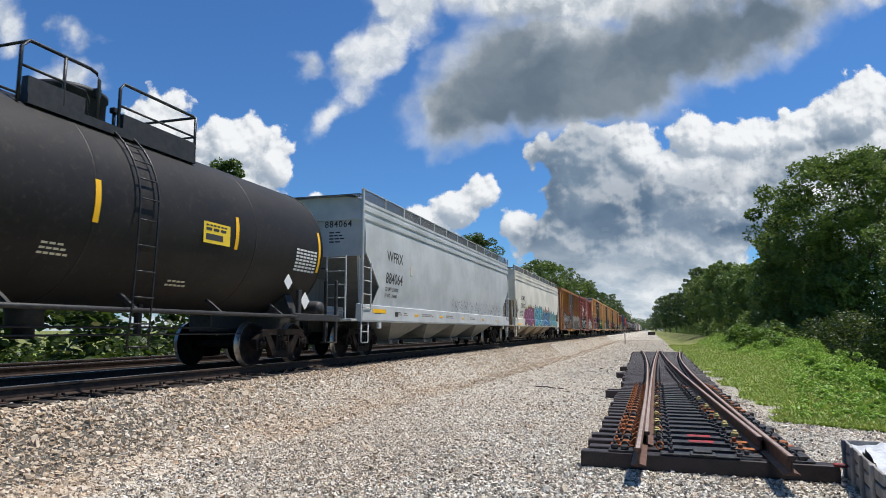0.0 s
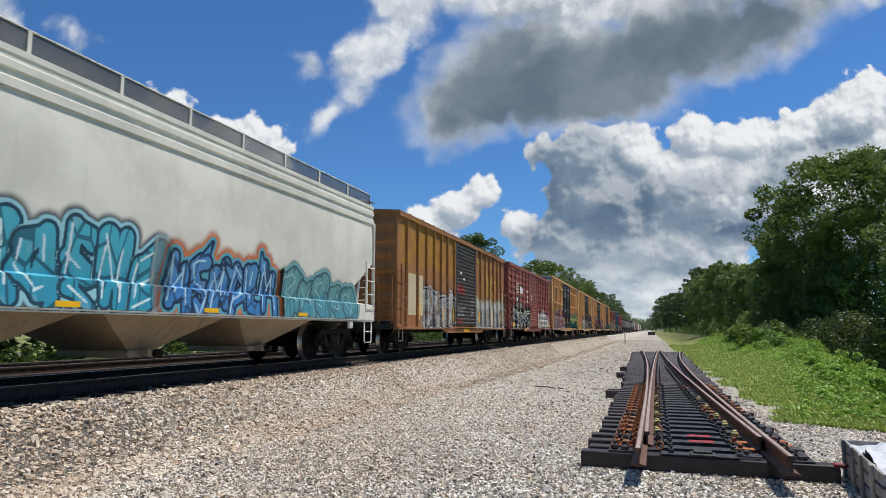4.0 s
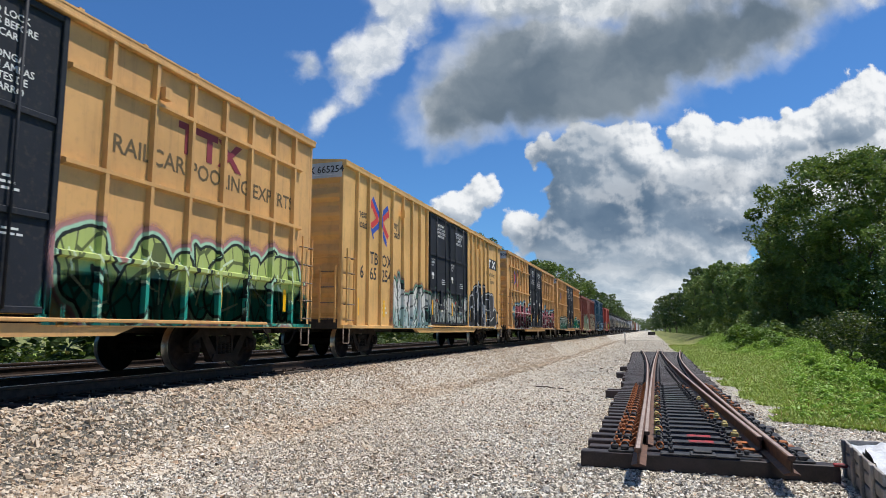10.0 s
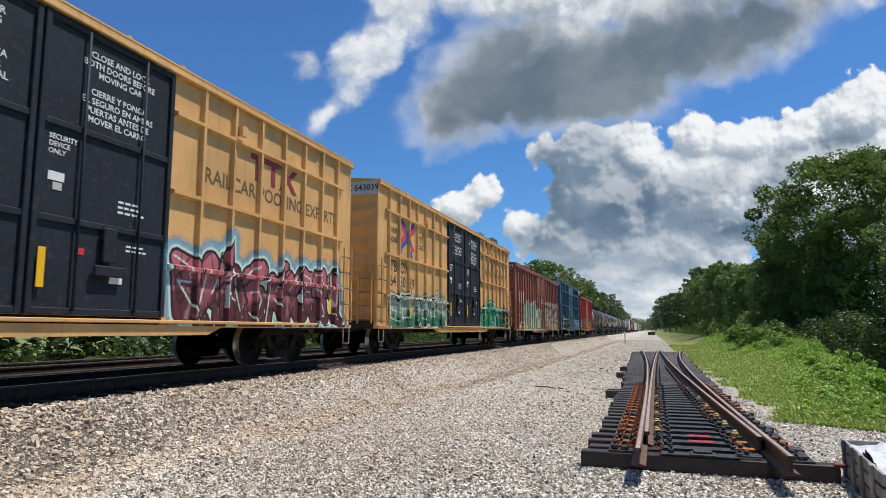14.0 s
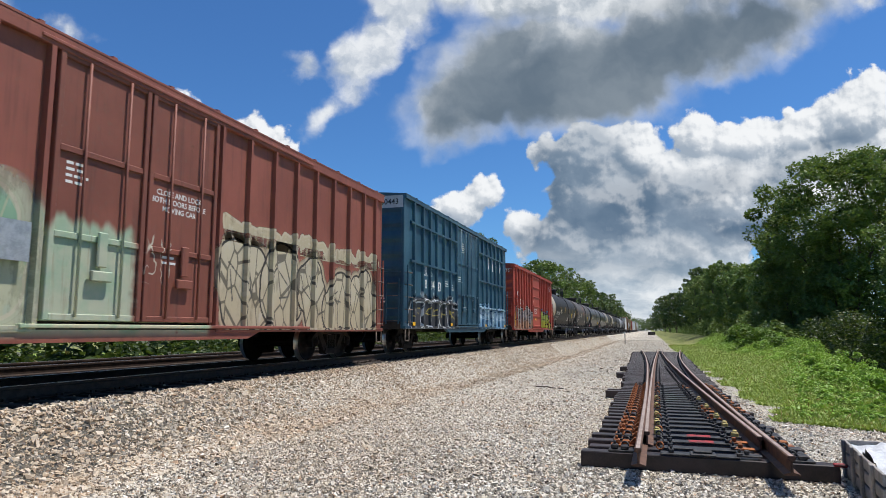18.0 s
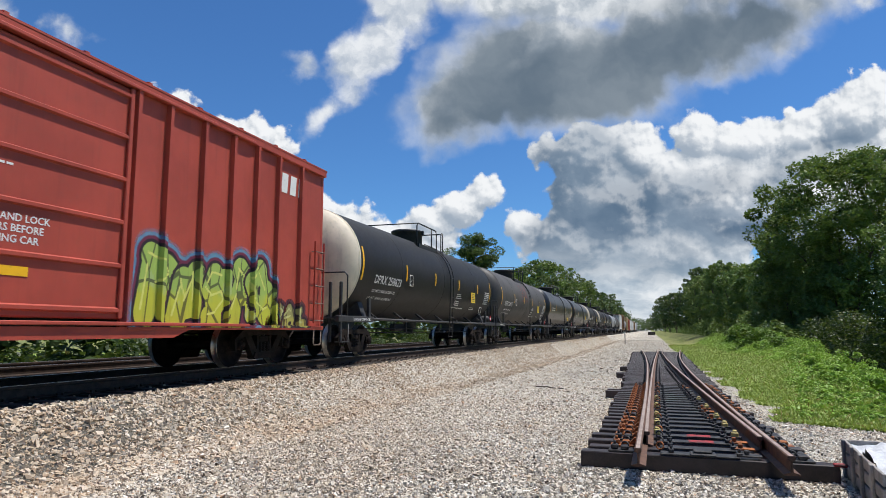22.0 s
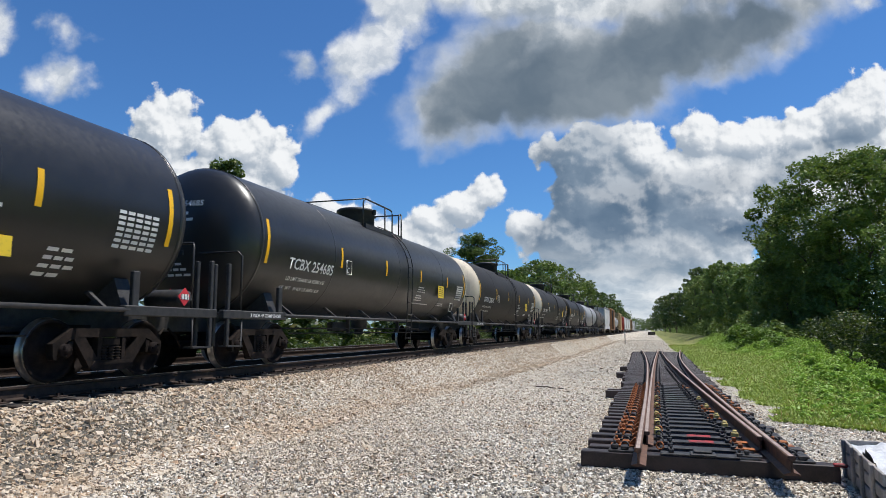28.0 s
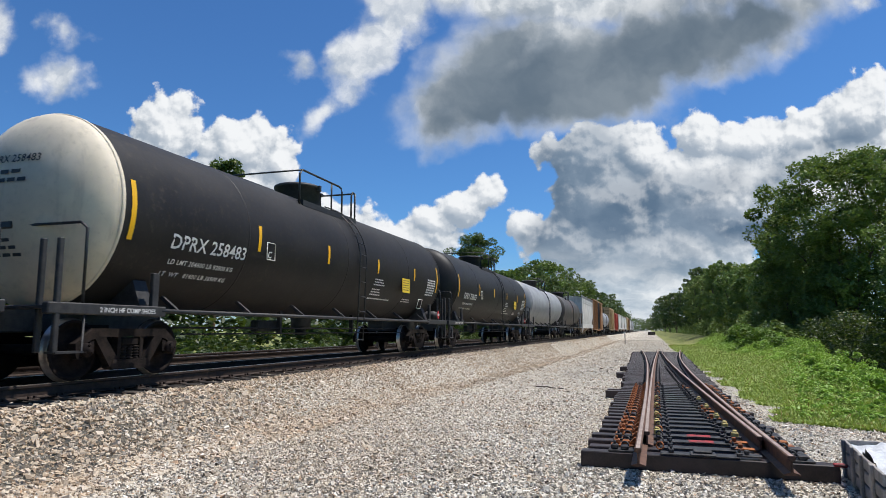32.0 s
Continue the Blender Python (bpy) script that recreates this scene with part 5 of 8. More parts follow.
# ---------------------------------------------------------------- train: sprayed lettering
STROKES = [
    [[(.05, 0), (.2, .6), (.5, 1), (.8, .6), (.95, 0)], [(.2, .38), (.8, .34)]],
    [[(.9, .85), (.55, 1), (.15, .8), (.3, .55), (.75, .45), (.85, .2), (.5, 0), (.1, .12)]],
    [[(.2, 1), (.25, .08), (.9, .06)], [(.55, .5), (.6, .9)]],
    [[(.05, 0), (.2, 1), (.5, .42), (.8, 1), (.95, 0)]],
    [[(.5, 1), (.12, .7), (.12, .3), (.5, 0), (.88, .3), (.88, .7), (.5, 1)]],
    [[(.9, 1), (.2, .95), (.2, .05), (.9, 0)], [(.2, .5), (.8, .52)]],
    [[(.2, 0), (.2, 1)], [(.95, 1), (.3, .5), (1, 0)]],
    [[(.2, 0), (.2, 1), (.75, .95), (.85, .7), (.3, .5), (.95, 0)]],
    [[(.1, 0), (.15, 1), (.85, 0), (.9, 1)]]]


@functools.lru_cache(None)
def spray_material(fill_a, fill_b, line, key, halo, shine, cloud, wear):
    """Sprayed letters: fill, outline, keyline and a soft cloud behind, from the sheet's distance fields."""
    n = Nodes("sprayed_lettering")

    def field(name):
        a = n.add("ShaderNodeAttribute")
        a.attribute_name = name
        return a.outputs["Fac"]
    p = n.coord()
    y, z = n.split(p)[1], n.split(p)[2]
    mist = n.math("MULTIPLY", n.math("SUBTRACT", n.noise(p, 16, 4, 0.6), 0.5), 0.03)
    d = n.math("ADD", field("reach"), mist)
    tone = n.math("ADD", field("rise"), n.math("MULTIPLY", n.math("SUBTRACT", n.noise(n.place(p, (0, 1, 1)), 1.5, 3, 0.5), 0.5), 1.1))
    c = n.mix(n.step(tone, 0.36, 0.60), fill_a, fill_b)
    c = n.mix(n.math("MULTIPLY", n.step(n.noise(n.place(p, (0, 1.2, 0.5)), 3.1, 3, 0.5), 0.60, 0.66), 0.45), c, tuple(0.6 * v + 0.2 for v in fill_b))
    facet = n.voronoi(n.place(p, (0, 1.7, 0.9)), 1.6, "DISTANCE_TO_EDGE")
    c = n.mix(n.math("MULTIPLY", n.step(facet, 0.045, 0.030), 0.75), c, line if sum(line) < 0.6 else fill_a)
    c = n.mix(n.step(n.math("ADD", field("flick"), mist), 0.024, 0.010), c, shine)
    c = n.mix(n.step(d, -0.008, 0.008), c, line)
    c = n.mix(n.step(d, 0.046, 0.060), c, key)
    c = n.mix(n.step(d, 0.094, 0.125), c, halo)
    puff = n.math("MULTIPLY", n.math("SUBTRACT", n.noise(n.place(p, (0, 1, 1)), 1.8, 4, 0.55), 0.5), 0.7)
    haze = n.math("MULTIPLY", n.step(n.math("ADD", d, n.math("MULTIPLY", puff, cloud)), 0.12 + cloud, 0.06 + 0.25 * cloud), 0.86 if cloud > 0.02 else 0.0)
    a = n.math("MAXIMUM", n.step(d, 0.125, 0.094), haze)
    rubbed = n.step(n.noise(n.place(p, (0, 1.0, 0.4), (0, 4.1, 2.7)), 2.6, 7, 0.7), 0.60 - 0.30 * wear, 0.72 - 0.30 * wear)
    a = n.math("MULTIPLY", a, n.math("MULTIPLY_ADD", rubbed, -0.55 * min(1.0, wear * 2), 0.98))
    grime = n.step(n.noise(n.place(p, (1.2, 3.2, 0.22)), 2.4, 5, 0.62), 0.52, 0.76)
    n.done(n.mix(n.math("MULTIPLY", grime, 0.30), c, (0.07, 0.055, 0.045)), 0.55, 0, 0.35)
    clear, both = n.add("ShaderNodeBsdfTransparent"), n.add("ShaderNodeMixShader")
    n.plug(both.inputs[0], a), n.plug(both.inputs[1], clear.outputs[0]), n.plug(both.inputs[2], n.bsdf.outputs[0]), n.plug(n.out.inputs[0], both.outputs[0])
    return n.mat


def stroke_field(Y, Z, strokes):
    """Distance to the nearest stroke's edge; a stroke is (ya, za, ra, yb, zb, rb)."""
    best = np.full(Y.shape, 9.0)
    for ya, za, ra, yb, zb, rb in strokes:
        dy, dz = yb - ya, zb - za
        t = np.clip(((Y - ya) * dy + (Z - za) * dz) / (dy * dy + dz * dz + 1e-9), 0, 1)
        best = np.minimum(best, np.hypot(Y - ya - t * dy, Z - za - t * dz) - (ra + (rb - ra) * t))
    return best


def sprayed(root, skin, y0, y1, z0, z1, letters, seed, colours, weight=0.2, spikes=0, lean=0.0, cloud=0.15, wear=0.3, stars=0, cell=0.034, slim=1.0, label="graffiti letters sprayed on the side"):
    """A sprayed piece of letter-like forms that follows the side's relief. colours: fill low, fill high, outline, keyline, cloud, highlight."""
    rng = random.Random(seed)
    margin = 0.35
    ys, zs = set(np.arange(y0 - margin, y1 + margin, cell)), set(np.arange(z0, z1 + margin + (0.3 if spikes or stars else 0), cell))
    for q, (base, flat) in skin["posts"]:
        ys |= {v for v in (q - base, q - flat, q + flat, q + base) if y0 - margin < v < y1 + margin}
    for q, (base, flat) in skin["belts"]:
        zs |= {v for v in (q - base, q - flat, q + flat, q + base) if z0 < v < z1 + margin}
    lo, hi = skin["span"]
    ys, zs = np.array(sorted(v for v in ys if lo < v < hi)), np.array(sorted(zs))
    Y, Z = np.meshgrid(ys, zs)
    W, H = (y1 - y0) / max(letters, 1), z1 - z0
    reach, flick = np.full(Y.shape, 9.0), np.full(Y.shape, 9.0)
    for k in range(letters):
        form = STROKES[rng.randrange(len(STROKES))]
        h = H * rng.uniform(0.82, 1.04)
        w = W * rng.uniform(1.15, 1.45)
        a, b = y0 + (k + 0.5) * W - w / 2, z0 + rng.uniform(-0.02, 0.05) * H
        r = weight * W * 0.60 * rng.uniform(0.9, 1.15)
        bend, tilt = rng.uniform(-0.26, 0.26), lean + rng.uniform(-0.28, 0.28)
        put = lambda u, v: (a + r + (w - 2 * r) * (u + bend * math.sin(3 * v) + tilt * (v - 0.5)), b + r + (h - 2 * r) * (v + 0.16 * math.sin(4 * u + seed + k)))
        strokes, marks = [], []
        for line in form:
            q = [put(u, v) for u, v in line]
            for (ya, za), (yb, zb) in zip(q, q[1:]):
                ra, rb = r * rng.uniform(0.55, 1.45) * slim, r * rng.uniform(0.55, 1.45) * slim
                strokes.append((ya, za, ra, yb, zb, rb))
                if rng.random() < 0.8:
                    s = -0.45 * r
                    marks.append((ya + s, za + 0.3 * r, 0.006, yb + s * 0.8 + 0.1 * (ya - yb), zb + 0.3 * r + 0.2 * (za - zb), 0.002))
        for _ in range(spikes):
            u = rng.choice([0.05, 0.25, 0.75, 0.95])
            v = rng.choice([0.0, 0.5, 1.0])
            ya, za = put(u, v)
            yb, zb = ya + rng.uniform(-0.5, 0.5) * W, za + (rng.uniform(0.15, 0.42) if v > 0.4 else -0.15) * H
            strokes.append((ya, za, r * 0.9, yb, zb, 0.004))
        own = stroke_field(Y, Z, strokes)
        front = own < 0.07
        reach = np.where(front, np.minimum(own, np.maximum(reach, own)), np.minimum(reach, own))
        flick = np.where(own < 0, stroke_field(Y, Z, marks) if marks else 9.0, flick)
    for k in range(stars):
        # pointed stars above the letters
        ya, za = y0 + (k + rng.uniform(0.3, 0.7)) * (y1 - y0) / stars, z1 + rng.uniform(-0.05, 0.12)
        pts, big = [], rng.uniform(0.24, 0.40)
        for i in range(5):
            t = 2 * math.pi * (i + 0.2) / 5 + rng.uniform(-0.2, 0.2)
            far = big * rng.uniform(0.8, 1.25)
            pts.append((ya, za, 0.25 * big, ya + far * math.cos(t), za + far * math.sin(t), 0.003))
        reach = np.minimum(reach, stroke_field(Y, Z, pts))
    X = skin["depth"](Y, Z) + 0.004
    w, h = len(ys), len(zs)
    i = (np.arange(h - 1)[:, None] * w + np.arange(w - 1)[None])
    near = np.minimum(np.minimum(reach[:-1, :-1], reach[1:, 1:]), np.minimum(reach[:-1, 1:], reach[1:, :-1])) < 0.16 + cloud * 1.6
    i = i[near]
    ob = soup("graffiti", np.stack([X, Y, Z], -1).reshape(-1, 3), np.stack([i, i + 1, i + w + 1, i + w], 1), spray_material(*colours, cloud, wear), False)
    for name, values in (("reach", reach), ("flick", flick), ("rise", (Z - z0) / H)):
        ob.data.attributes.new(name, "FLOAT", "POINT").data.foreach_set("value", values.astype(np.float32).ravel())
    ob.parent = root
    ob["label"] = label
    return tagged(ob, label, kind="stuff")


def box_skin(length, sill, top, posts, belts=(), ribbed=None, door=None, chord=0.14, plug=True):
    """The relief of a box car's side, for paint that follows it."""
    sheet, W = 1.535, 1.62
    rows = [(z, (0.06, 0.03)) for z in belts]
    if ribbed:
        rows += [(sill + 0.25 + (top - sill - 0.5) * i / (ribbed - 1), (0.085, 0.045)) for i in range(ribbed)]
    high = 0.089 if belts else 0.045
    rows += [(sill + 0.09, (0.004, 0.002))]
    cols = [(q, (0.052, 0.036)) for q in posts]
    stiles = []
    if door:
        span = (door[1] - door[0]) / 2
        stiles = [door[0] + 0.065, door[0] + span - 0.065, door[0] + span + 0.065, door[1] - 0.065] if plug else [door[0] + 0.06, door[1] - 0.06]
        cols += [(q, (0.049, 0.045)) for q in stiles] + [(q, (0.004, 0.002)) for q in door]

    def depth(Y, Z):
        X = np.full(Y.shape, sheet)
        for q in posts:
            X = np.maximum(X, sheet + (W - sheet) * np.clip((0.052 - np.abs(Y - q)) / 0.016, 0, 1))
        for q, (base, flat) in rows[:-1]:
            X = np.maximum(X, sheet + high * np.clip((base - np.abs(Z - q)) / (base - flat), 0, 1))
        if door:
            inside = (Y > door[0]) & (Y < door[1])
            D = np.full(Y.shape, sheet + (0.032 if plug else 0.066))
            for q in stiles:
                D = np.where(np.abs(Y - q) < 0.047, sheet + 0.076, D)
            X = np.where(inside, np.where(Z > sill + 0.14, D, W - 0.02), X)
        return np.where(Z < sill + 0.09, np.maximum(X, W - 0.008), X)
    return {"posts": cols, "belts": rows, "span": (0.02, length - 0.02), "depth": depth}


# ---------------------------------------------------------------- box cars
def clip_y(poly, lo, hi):
    """The part of a flat outline of (y, z) between two places along the car."""
    for limit, keep in ((lo, 1), (hi, -1)):
        out = []
        for i, p in enumerate(poly):
            q = poly[(i + 1) % len(poly)]
            a, b = keep * (p[0] - limit), keep * (q[0] - limit)
            if a >= 0:
                out.append(p)
            if a * b < 0:
                k = a / (a - b)
                out.append((p[0] + k * (q[0] - p[0]), p[1] + k * (q[1] - p[1])))
        poly = out
        if len(poly) < 3:
            return []
    return poly


def painted(root, polys, mat, posts, sheet=1.535, face=1.62, lift=0.003):
    """A painted figure on the sheet that runs on over the posts' faces."""
    s = Shape()
    for poly in polys:
        cuts = sorted(posts)
        edges = [-1.0] + [c + d for c in cuts for d in (-0.036, 0.036)] + [99.0]
        for i in range(len(edges) - 1):
            on_post = i % 2 == 1
            lo, hi = edges[i], edges[i + 1]
            if not on_post:
                lo, hi = (lo + 0.017 if i else lo), (hi - 0.017 if i < len(edges) - 2 else hi)
            q = clip_y(poly, lo, hi)
            if q:
                x = (face if on_post else sheet) + lift
                s.add([(x, y, z) for y, z in q], [tuple(range(len(q)))])
    if s.f:
        part("emblem", s, mat, root)


def emblem(root, y, z, k, a, b, posts):
    """Two crossed bent arrows."""
    def band(pts, w, mat, lift):
        polys = []
        for (ya, za), (yb, zb) in zip(pts, pts[1:]):
            dy, dz = yb - ya, zb - za
            n = math.hypot(dy, dz)
            py, pz = -dz / n * w / 2, dy / n * w / 2
            polys.append([(y + k * (ya + py), z + k * (za + pz)), (y + k * (ya - py), z + k * (za - pz)), (y + k * (yb - py), z + k * (zb - pz)), (y + k * (yb + py), z + k * (zb + pz))])
        painted(root, polys, mat, posts, lift=lift)
    # each arm is a red and a blue stripe cut off like an arrow; the left pair meets in a round blue bend
    band([(-0.86, 0.86), (-0.16, 0.24), (-0.02, 0.0), (-0.16, -0.26), (-0.90, -0.66)], 0.23, a, 0.003)
    band([(-0.98, 0.62), (-0.28, 0.02)], 0.25, b, 0.005)
    band([(-1.0, -0.40), (-0.24, 0.02)], 0.25, b, 0.0055)
    band([(-0.72, -0.92), (-0.98, -0.48)], 0.09, a, 0.006)
    band([(-1.02, 0.36), (-0.98, 0.76)], 0.09, b, 0.0065)
    band([(0.10, 0.24), (0.90, 0.74)], 0.23, a, 0.007)
    band([(0.10, -0.02), (0.94, 0.44)], 0.25, b, 0.0075)
    band([(0.12, -0.02), (0.92, -0.66)], 0.25, b, 0.008)
    band([(-0.02, -0.22), (0.70, -0.96)], 0.22, a, 0.0085)
    band([(0.74, -1.08), (0.56, -0.68)], 0.09, a, 0.009)
    band([(0.98, 0.26), (0.94, 0.66)], 0.09, b, 0.0095)


def box_car(y0, length, top, centre, label, side, posts, door, end_ribs=7, belts=(), ribbed=None, roof=None, door_mat=None, door_kind="plug",
            sill=0.80, trim=None, end_top=None, post_mat=None, chord=0.14, low=False, ladders=True):
    """A box car. posts: places along the side; door: (start, end)."""
    root = start_car("box_car", y0, label, "freight car")
    trim = trim or side
    W, sheet = 1.62, 1.535
    body = Shape()
    floor_z = 1.05
    body.box(-sheet, -sheet + 0.05, 0.03, length - 0.03, sill, top - 0.02)
    body.box(-sheet + 0.05, sheet - 0.05, 0.05, length - 0.05, floor_z, floor_z + 0.08)
    part("far_wall", body, side, root)
    for a, b in ((0.03, door[0]), (door[1], length - 0.03)):
        part("side_wall", Shape().box(sheet - 0.05, sheet, a, b, sill, top - 0.02), side, root)
    part("door_recess", Shape().box(sheet - 0.08, sheet - 0.04, door[0], door[1], sill + 0.15, top - 0.02), side, root)
    # ends: panels pressed into horizontal ribs
    for d, e in ((1, 0.0), (-1, length)):
        pts, n = [(e + d * 0.06, floor_z - 0.15)], end_ribs
        h = (top - floor_z - 0.1) / n
        for k in range(n):
            z = floor_z + k * h
            pts += [(e + d * 0.06, z + h * 0.08), (e + d * 0.0, z + h * 0.30), (e + d * 0.0, z + h * 0.50), (e + d * 0.06, z + h * 0.86)]
        pts += [(e + d * 0.06, top), (e + d * 0.12, top), (e + d * 0.12, floor_z - 0.15)]
        part("end_wall", Shape().prism(pts if d > 0 else pts[::-1], "x", -sheet + 0.02, sheet - 0.02), side, root)
        part("end_sill", Shape().box(-1.45, 1.45, e, e + d * 0.25, 0.78, floor_z - 0.02, 0.02), M_UNDER, root)
        if end_top:
            part("end_band", Shape().box(-1.50, 1.50, e - d * 0.012, e + d * 0.055, top - 0.42, top + 0.02), end_top, root, "pale band at the end's top")
        for sx in (1, -1):
            part("corner_post", Shape().box(sx * (sheet + 0.006), sx * (sheet - 0.10), e - d * 0.004, e + d * 0.10, sill, top, 0.012), trim, root)
    # roof with a shallow pitch and cross seams
    r = Shape()
    r.prism([(-W, top - 0.02), (W, top - 0.02), (W, top + 0.03), (0.5, top + 0.13), (-0.5, top + 0.13), (-W, top + 0.03)], "y", -0.02, length + 0.02)
    k = 1.0
    while k < length:
        r.prism([(-W, top + 0.03), (W, top + 0.03), (W, top + 0.06), (0.5, top + 0.17), (-0.5, top + 0.17), (-W, top + 0.06)], "y", k, k + 0.08)
        k += 1.22
    part("roof", r, roof or trim, root)
    part("top_chord", Shape().box(sheet - 0.02, W, 0, length, top - chord, top + 0.006, 0.012), trim, root)
    for a, c in ((0.0, door[0] - 0.1), (door[1] + 0.1, length)):
        part("side_sill", Shape().box(sheet - 0.02, W - 0.01, a, c, sill, sill + 0.09, 0.01), trim, root)
    s = Shape().prism([(door[0] - 1.6, sill + 0.04), (door[0] - 1.1, sill - 0.13), (door[1] + 1.1, sill - 0.13), (door[1] + 1.6, sill + 0.04)], "x", sheet - 0.06, W - 0.03)
    part("door_sill", s, trim, root)
    pm = post_mat or side
    for q in posts:
        part("side_post", Shape().prism([(sheet - 0.005, q - 0.052), (W, q - 0.036), (W, q + 0.036), (sheet - 0.005, q + 0.052)], "z", sill + 0.085, top - chord + 0.004), pm, root)
    for z in belts:
        for a, c in ((0.55, door[0] - 0.05), (door[1] + 0.05, length - 0.55)):
            part("belt_rail", Shape().prism([(sheet - 0.005, z - 0.06), (W + 0.004, z - 0.03), (W + 0.004, z + 0.03), (sheet - 0.005, z + 0.06)], "y", a, c), side, root)
    if ribbed:
        for i in range(ribbed):
            z = sill + 0.25 + (top - sill - 0.5) * i / (ribbed - 1)
            for a, c in ((0.06, door[0] - 0.05), (door[1] + 0.05, length - 0.06)):
                part("side_rib", Shape().prism([(sheet - 0.005, z - 0.085), (sheet + 0.045, z - 0.045), (sheet + 0.045, z + 0.045), (sheet - 0.005, z + 0.085)], "y", a, c), side, root)
    # doors
    dm = door_mat or side
    lo, hi = sill + 0.16, top - 0.16
    if door_kind == "plug":
        n = 2
        span = (door[1] - door[0]) / n
        for i in range(n):
            a, b = door[0] + i * span + 0.02, door[0] + (i + 1) * span - 0.02
            leaf = part("door", Shape().box(sheet - 0.03, sheet + 0.03, a, b, lo, hi, 0.012), dm, root)
            for q in (a, b - 0.09):
                part("door_stile", Shape().box(sheet + 0.03, sheet + 0.075, q, q + 0.09, lo, hi, 0.01), dm, leaf)
            for q in (lo, lo + (hi - lo) * 0.30, lo + (hi - lo) * 0.62, hi - 0.10):
                part("door_rail", Shape().box(sheet + 0.03, sheet + 0.065, a + 0.09, b - 0.09, q, q + 0.09, 0.01), dm, leaf)
            for q in (a + span * 0.28, a + span * 0.72):
                part("lock_rod", Shape().tube([(sheet + 0.085, q, lo + 0.05), (sheet + 0.085, q, hi - 0.05)], 0.020, 6), dm, leaf)
            part("lock_handle", Shape().box(sheet + 0.075, sheet + 0.12, a + span * 0.45, a + span * 0.55, lo + 0.75, lo + 1.25, 0.015), dm, leaf)
            part("lock_box", Shape().box(sheet + 0.066, sheet + 0.12, a + span * 0.40, a + span * 0.62, lo + 0.55, lo + 0.70, 0.015), dm, leaf)
    else:
        a, b = door[0] + 0.02, door[1] - 0.02
        leaf = part("door", Shape().box(sheet - 0.02, sheet + 0.02, a, b, lo, hi, 0.012), dm, root)
        n = 22 if door_kind == "louvre" else (20 if door_kind == "fine" else 6)
        for i in range(n):
            z = lo + 0.12 + (hi - lo - 0.24) * i / (n - 1)
            hgt = (hi - lo) / n * 0.28 if door_kind != "broad" else 0.045
            part("door_rib", Shape().prism([(sheet + 0.02, z - hgt), (sheet + 0.065, z - hgt * 0.5), (sheet + 0.065, z + hgt * 0.5), (sheet + 0.02, z + hgt)], "y", a + 0.07, b - 0.07), dm, leaf)
        for q in (a, b - 0.08):
            part("door_stile", Shape().box(sheet + 0.02, sheet + 0.07, q, q + 0.08, lo, hi, 0.01), dm, leaf)
        part("door_handle", Shape().tube([(sheet + 0.09, a + 0.2, lo + 0.9), (sheet + 0.09, a + 0.2, lo + 1.5)], 0.02, 6), dm, leaf)
    for z in (lo - 0.10, hi + 0.02):
        part("door_track", Shape().box(sheet, W + 0.02, door[0] - 0.3, min(door[1] * 2 - door[0], length - 0.6), z, z + 0.055, 0.01), trim, root)
    # rungs, steps, running gear
    if ladders:
        side_ladder(root, 0.10, sill + 0.15, sill + 2.05, trim, rung_mat=M_RUNG)
        side_ladder(root, length - 0.52, sill + 0.15, sill + 2.05, trim, rung_mat=M_RUNG)
        lad = part("end_ladder", Shape().box(0.95, 0.99, -0.10, -0.06, 0.95, 2.4).box(1.38, 1.42, -0.10, -0.06, 0.95, 2.4), trim, root)
        for z in (1.05, 1.45, 1.85, 2.25):
            part("rung", Shape().tube([(0.97, -0.08, z), (1.40, -0.08, z)], 0.014, 5), M_RUNG, lad)
        part("brake_step", Shape().box(-0.5, 0.6, -0.16, 0.0, 1.15, 1.19, 0.006), trim, root)
        part("end_grab", Shape().tube([(0.2, 0.02, 2.62), (0.2, -0.07, 2.62), (1.40, -0.07, 2.62), (1.40, 0.02, 2.62)], 0.014, 5), trim, root)
        sill_step(root, 0.06, sill + 0.05, M_RUNG)
        sill_step(root, length - 0.40, sill + 0.05, M_RUNG)
    part("centre_sill", Shape().box(-0.2, 0.2, 0.2, length - 0.2, 0.70, floor_z), M_UNDER, root)
    for k in (0.365, 0.5, 0.635):
        for a, b in ((-1.4, -0.203), (0.203, 1.4)):
            part("cross_bearer", Shape().box(a, b, length * k - 0.06, length * k + 0.06, 0.68, floor_z - 0.003), M_UNDER, root)
    part("brake_cylinder", Shape().turn([(0, -0.5), (0.16, -0.5), (0.16, 0.3), (0.05, 0.4), (0, 0.4)], "y", (0.7, length * 0.45, 0.85), 14), M_UNDER, root)
    running_gear(root, length, centre, low)
    return root


# ---------------------------------------------------------------- covered hoppers
HOPPER_SIDE = [(1.520, 1.46), (1.545, 1.65), (1.580, 1.95), (1.612, 2.4), (1.622, 2.9), (1.612, 3.4)]


def hopper_skin(length, top):
    zz = [0.98, 1.05, 1.44, 1.47] + [z for _, z in HOPPER_SIDE] + [top - 0.55]
    xx = [1.60, 1.622, 1.610, 1.52] + [x for x, _ in HOPPER_SIDE] + [1.585]
    return {"posts": [], "belts": [(1.055, (0.008, 0.005)), (1.445, (0.02, 0.005))], "span": (1.2, length - 1.0), "depth": lambda Y, Z: np.interp(Z, zz, xx)}


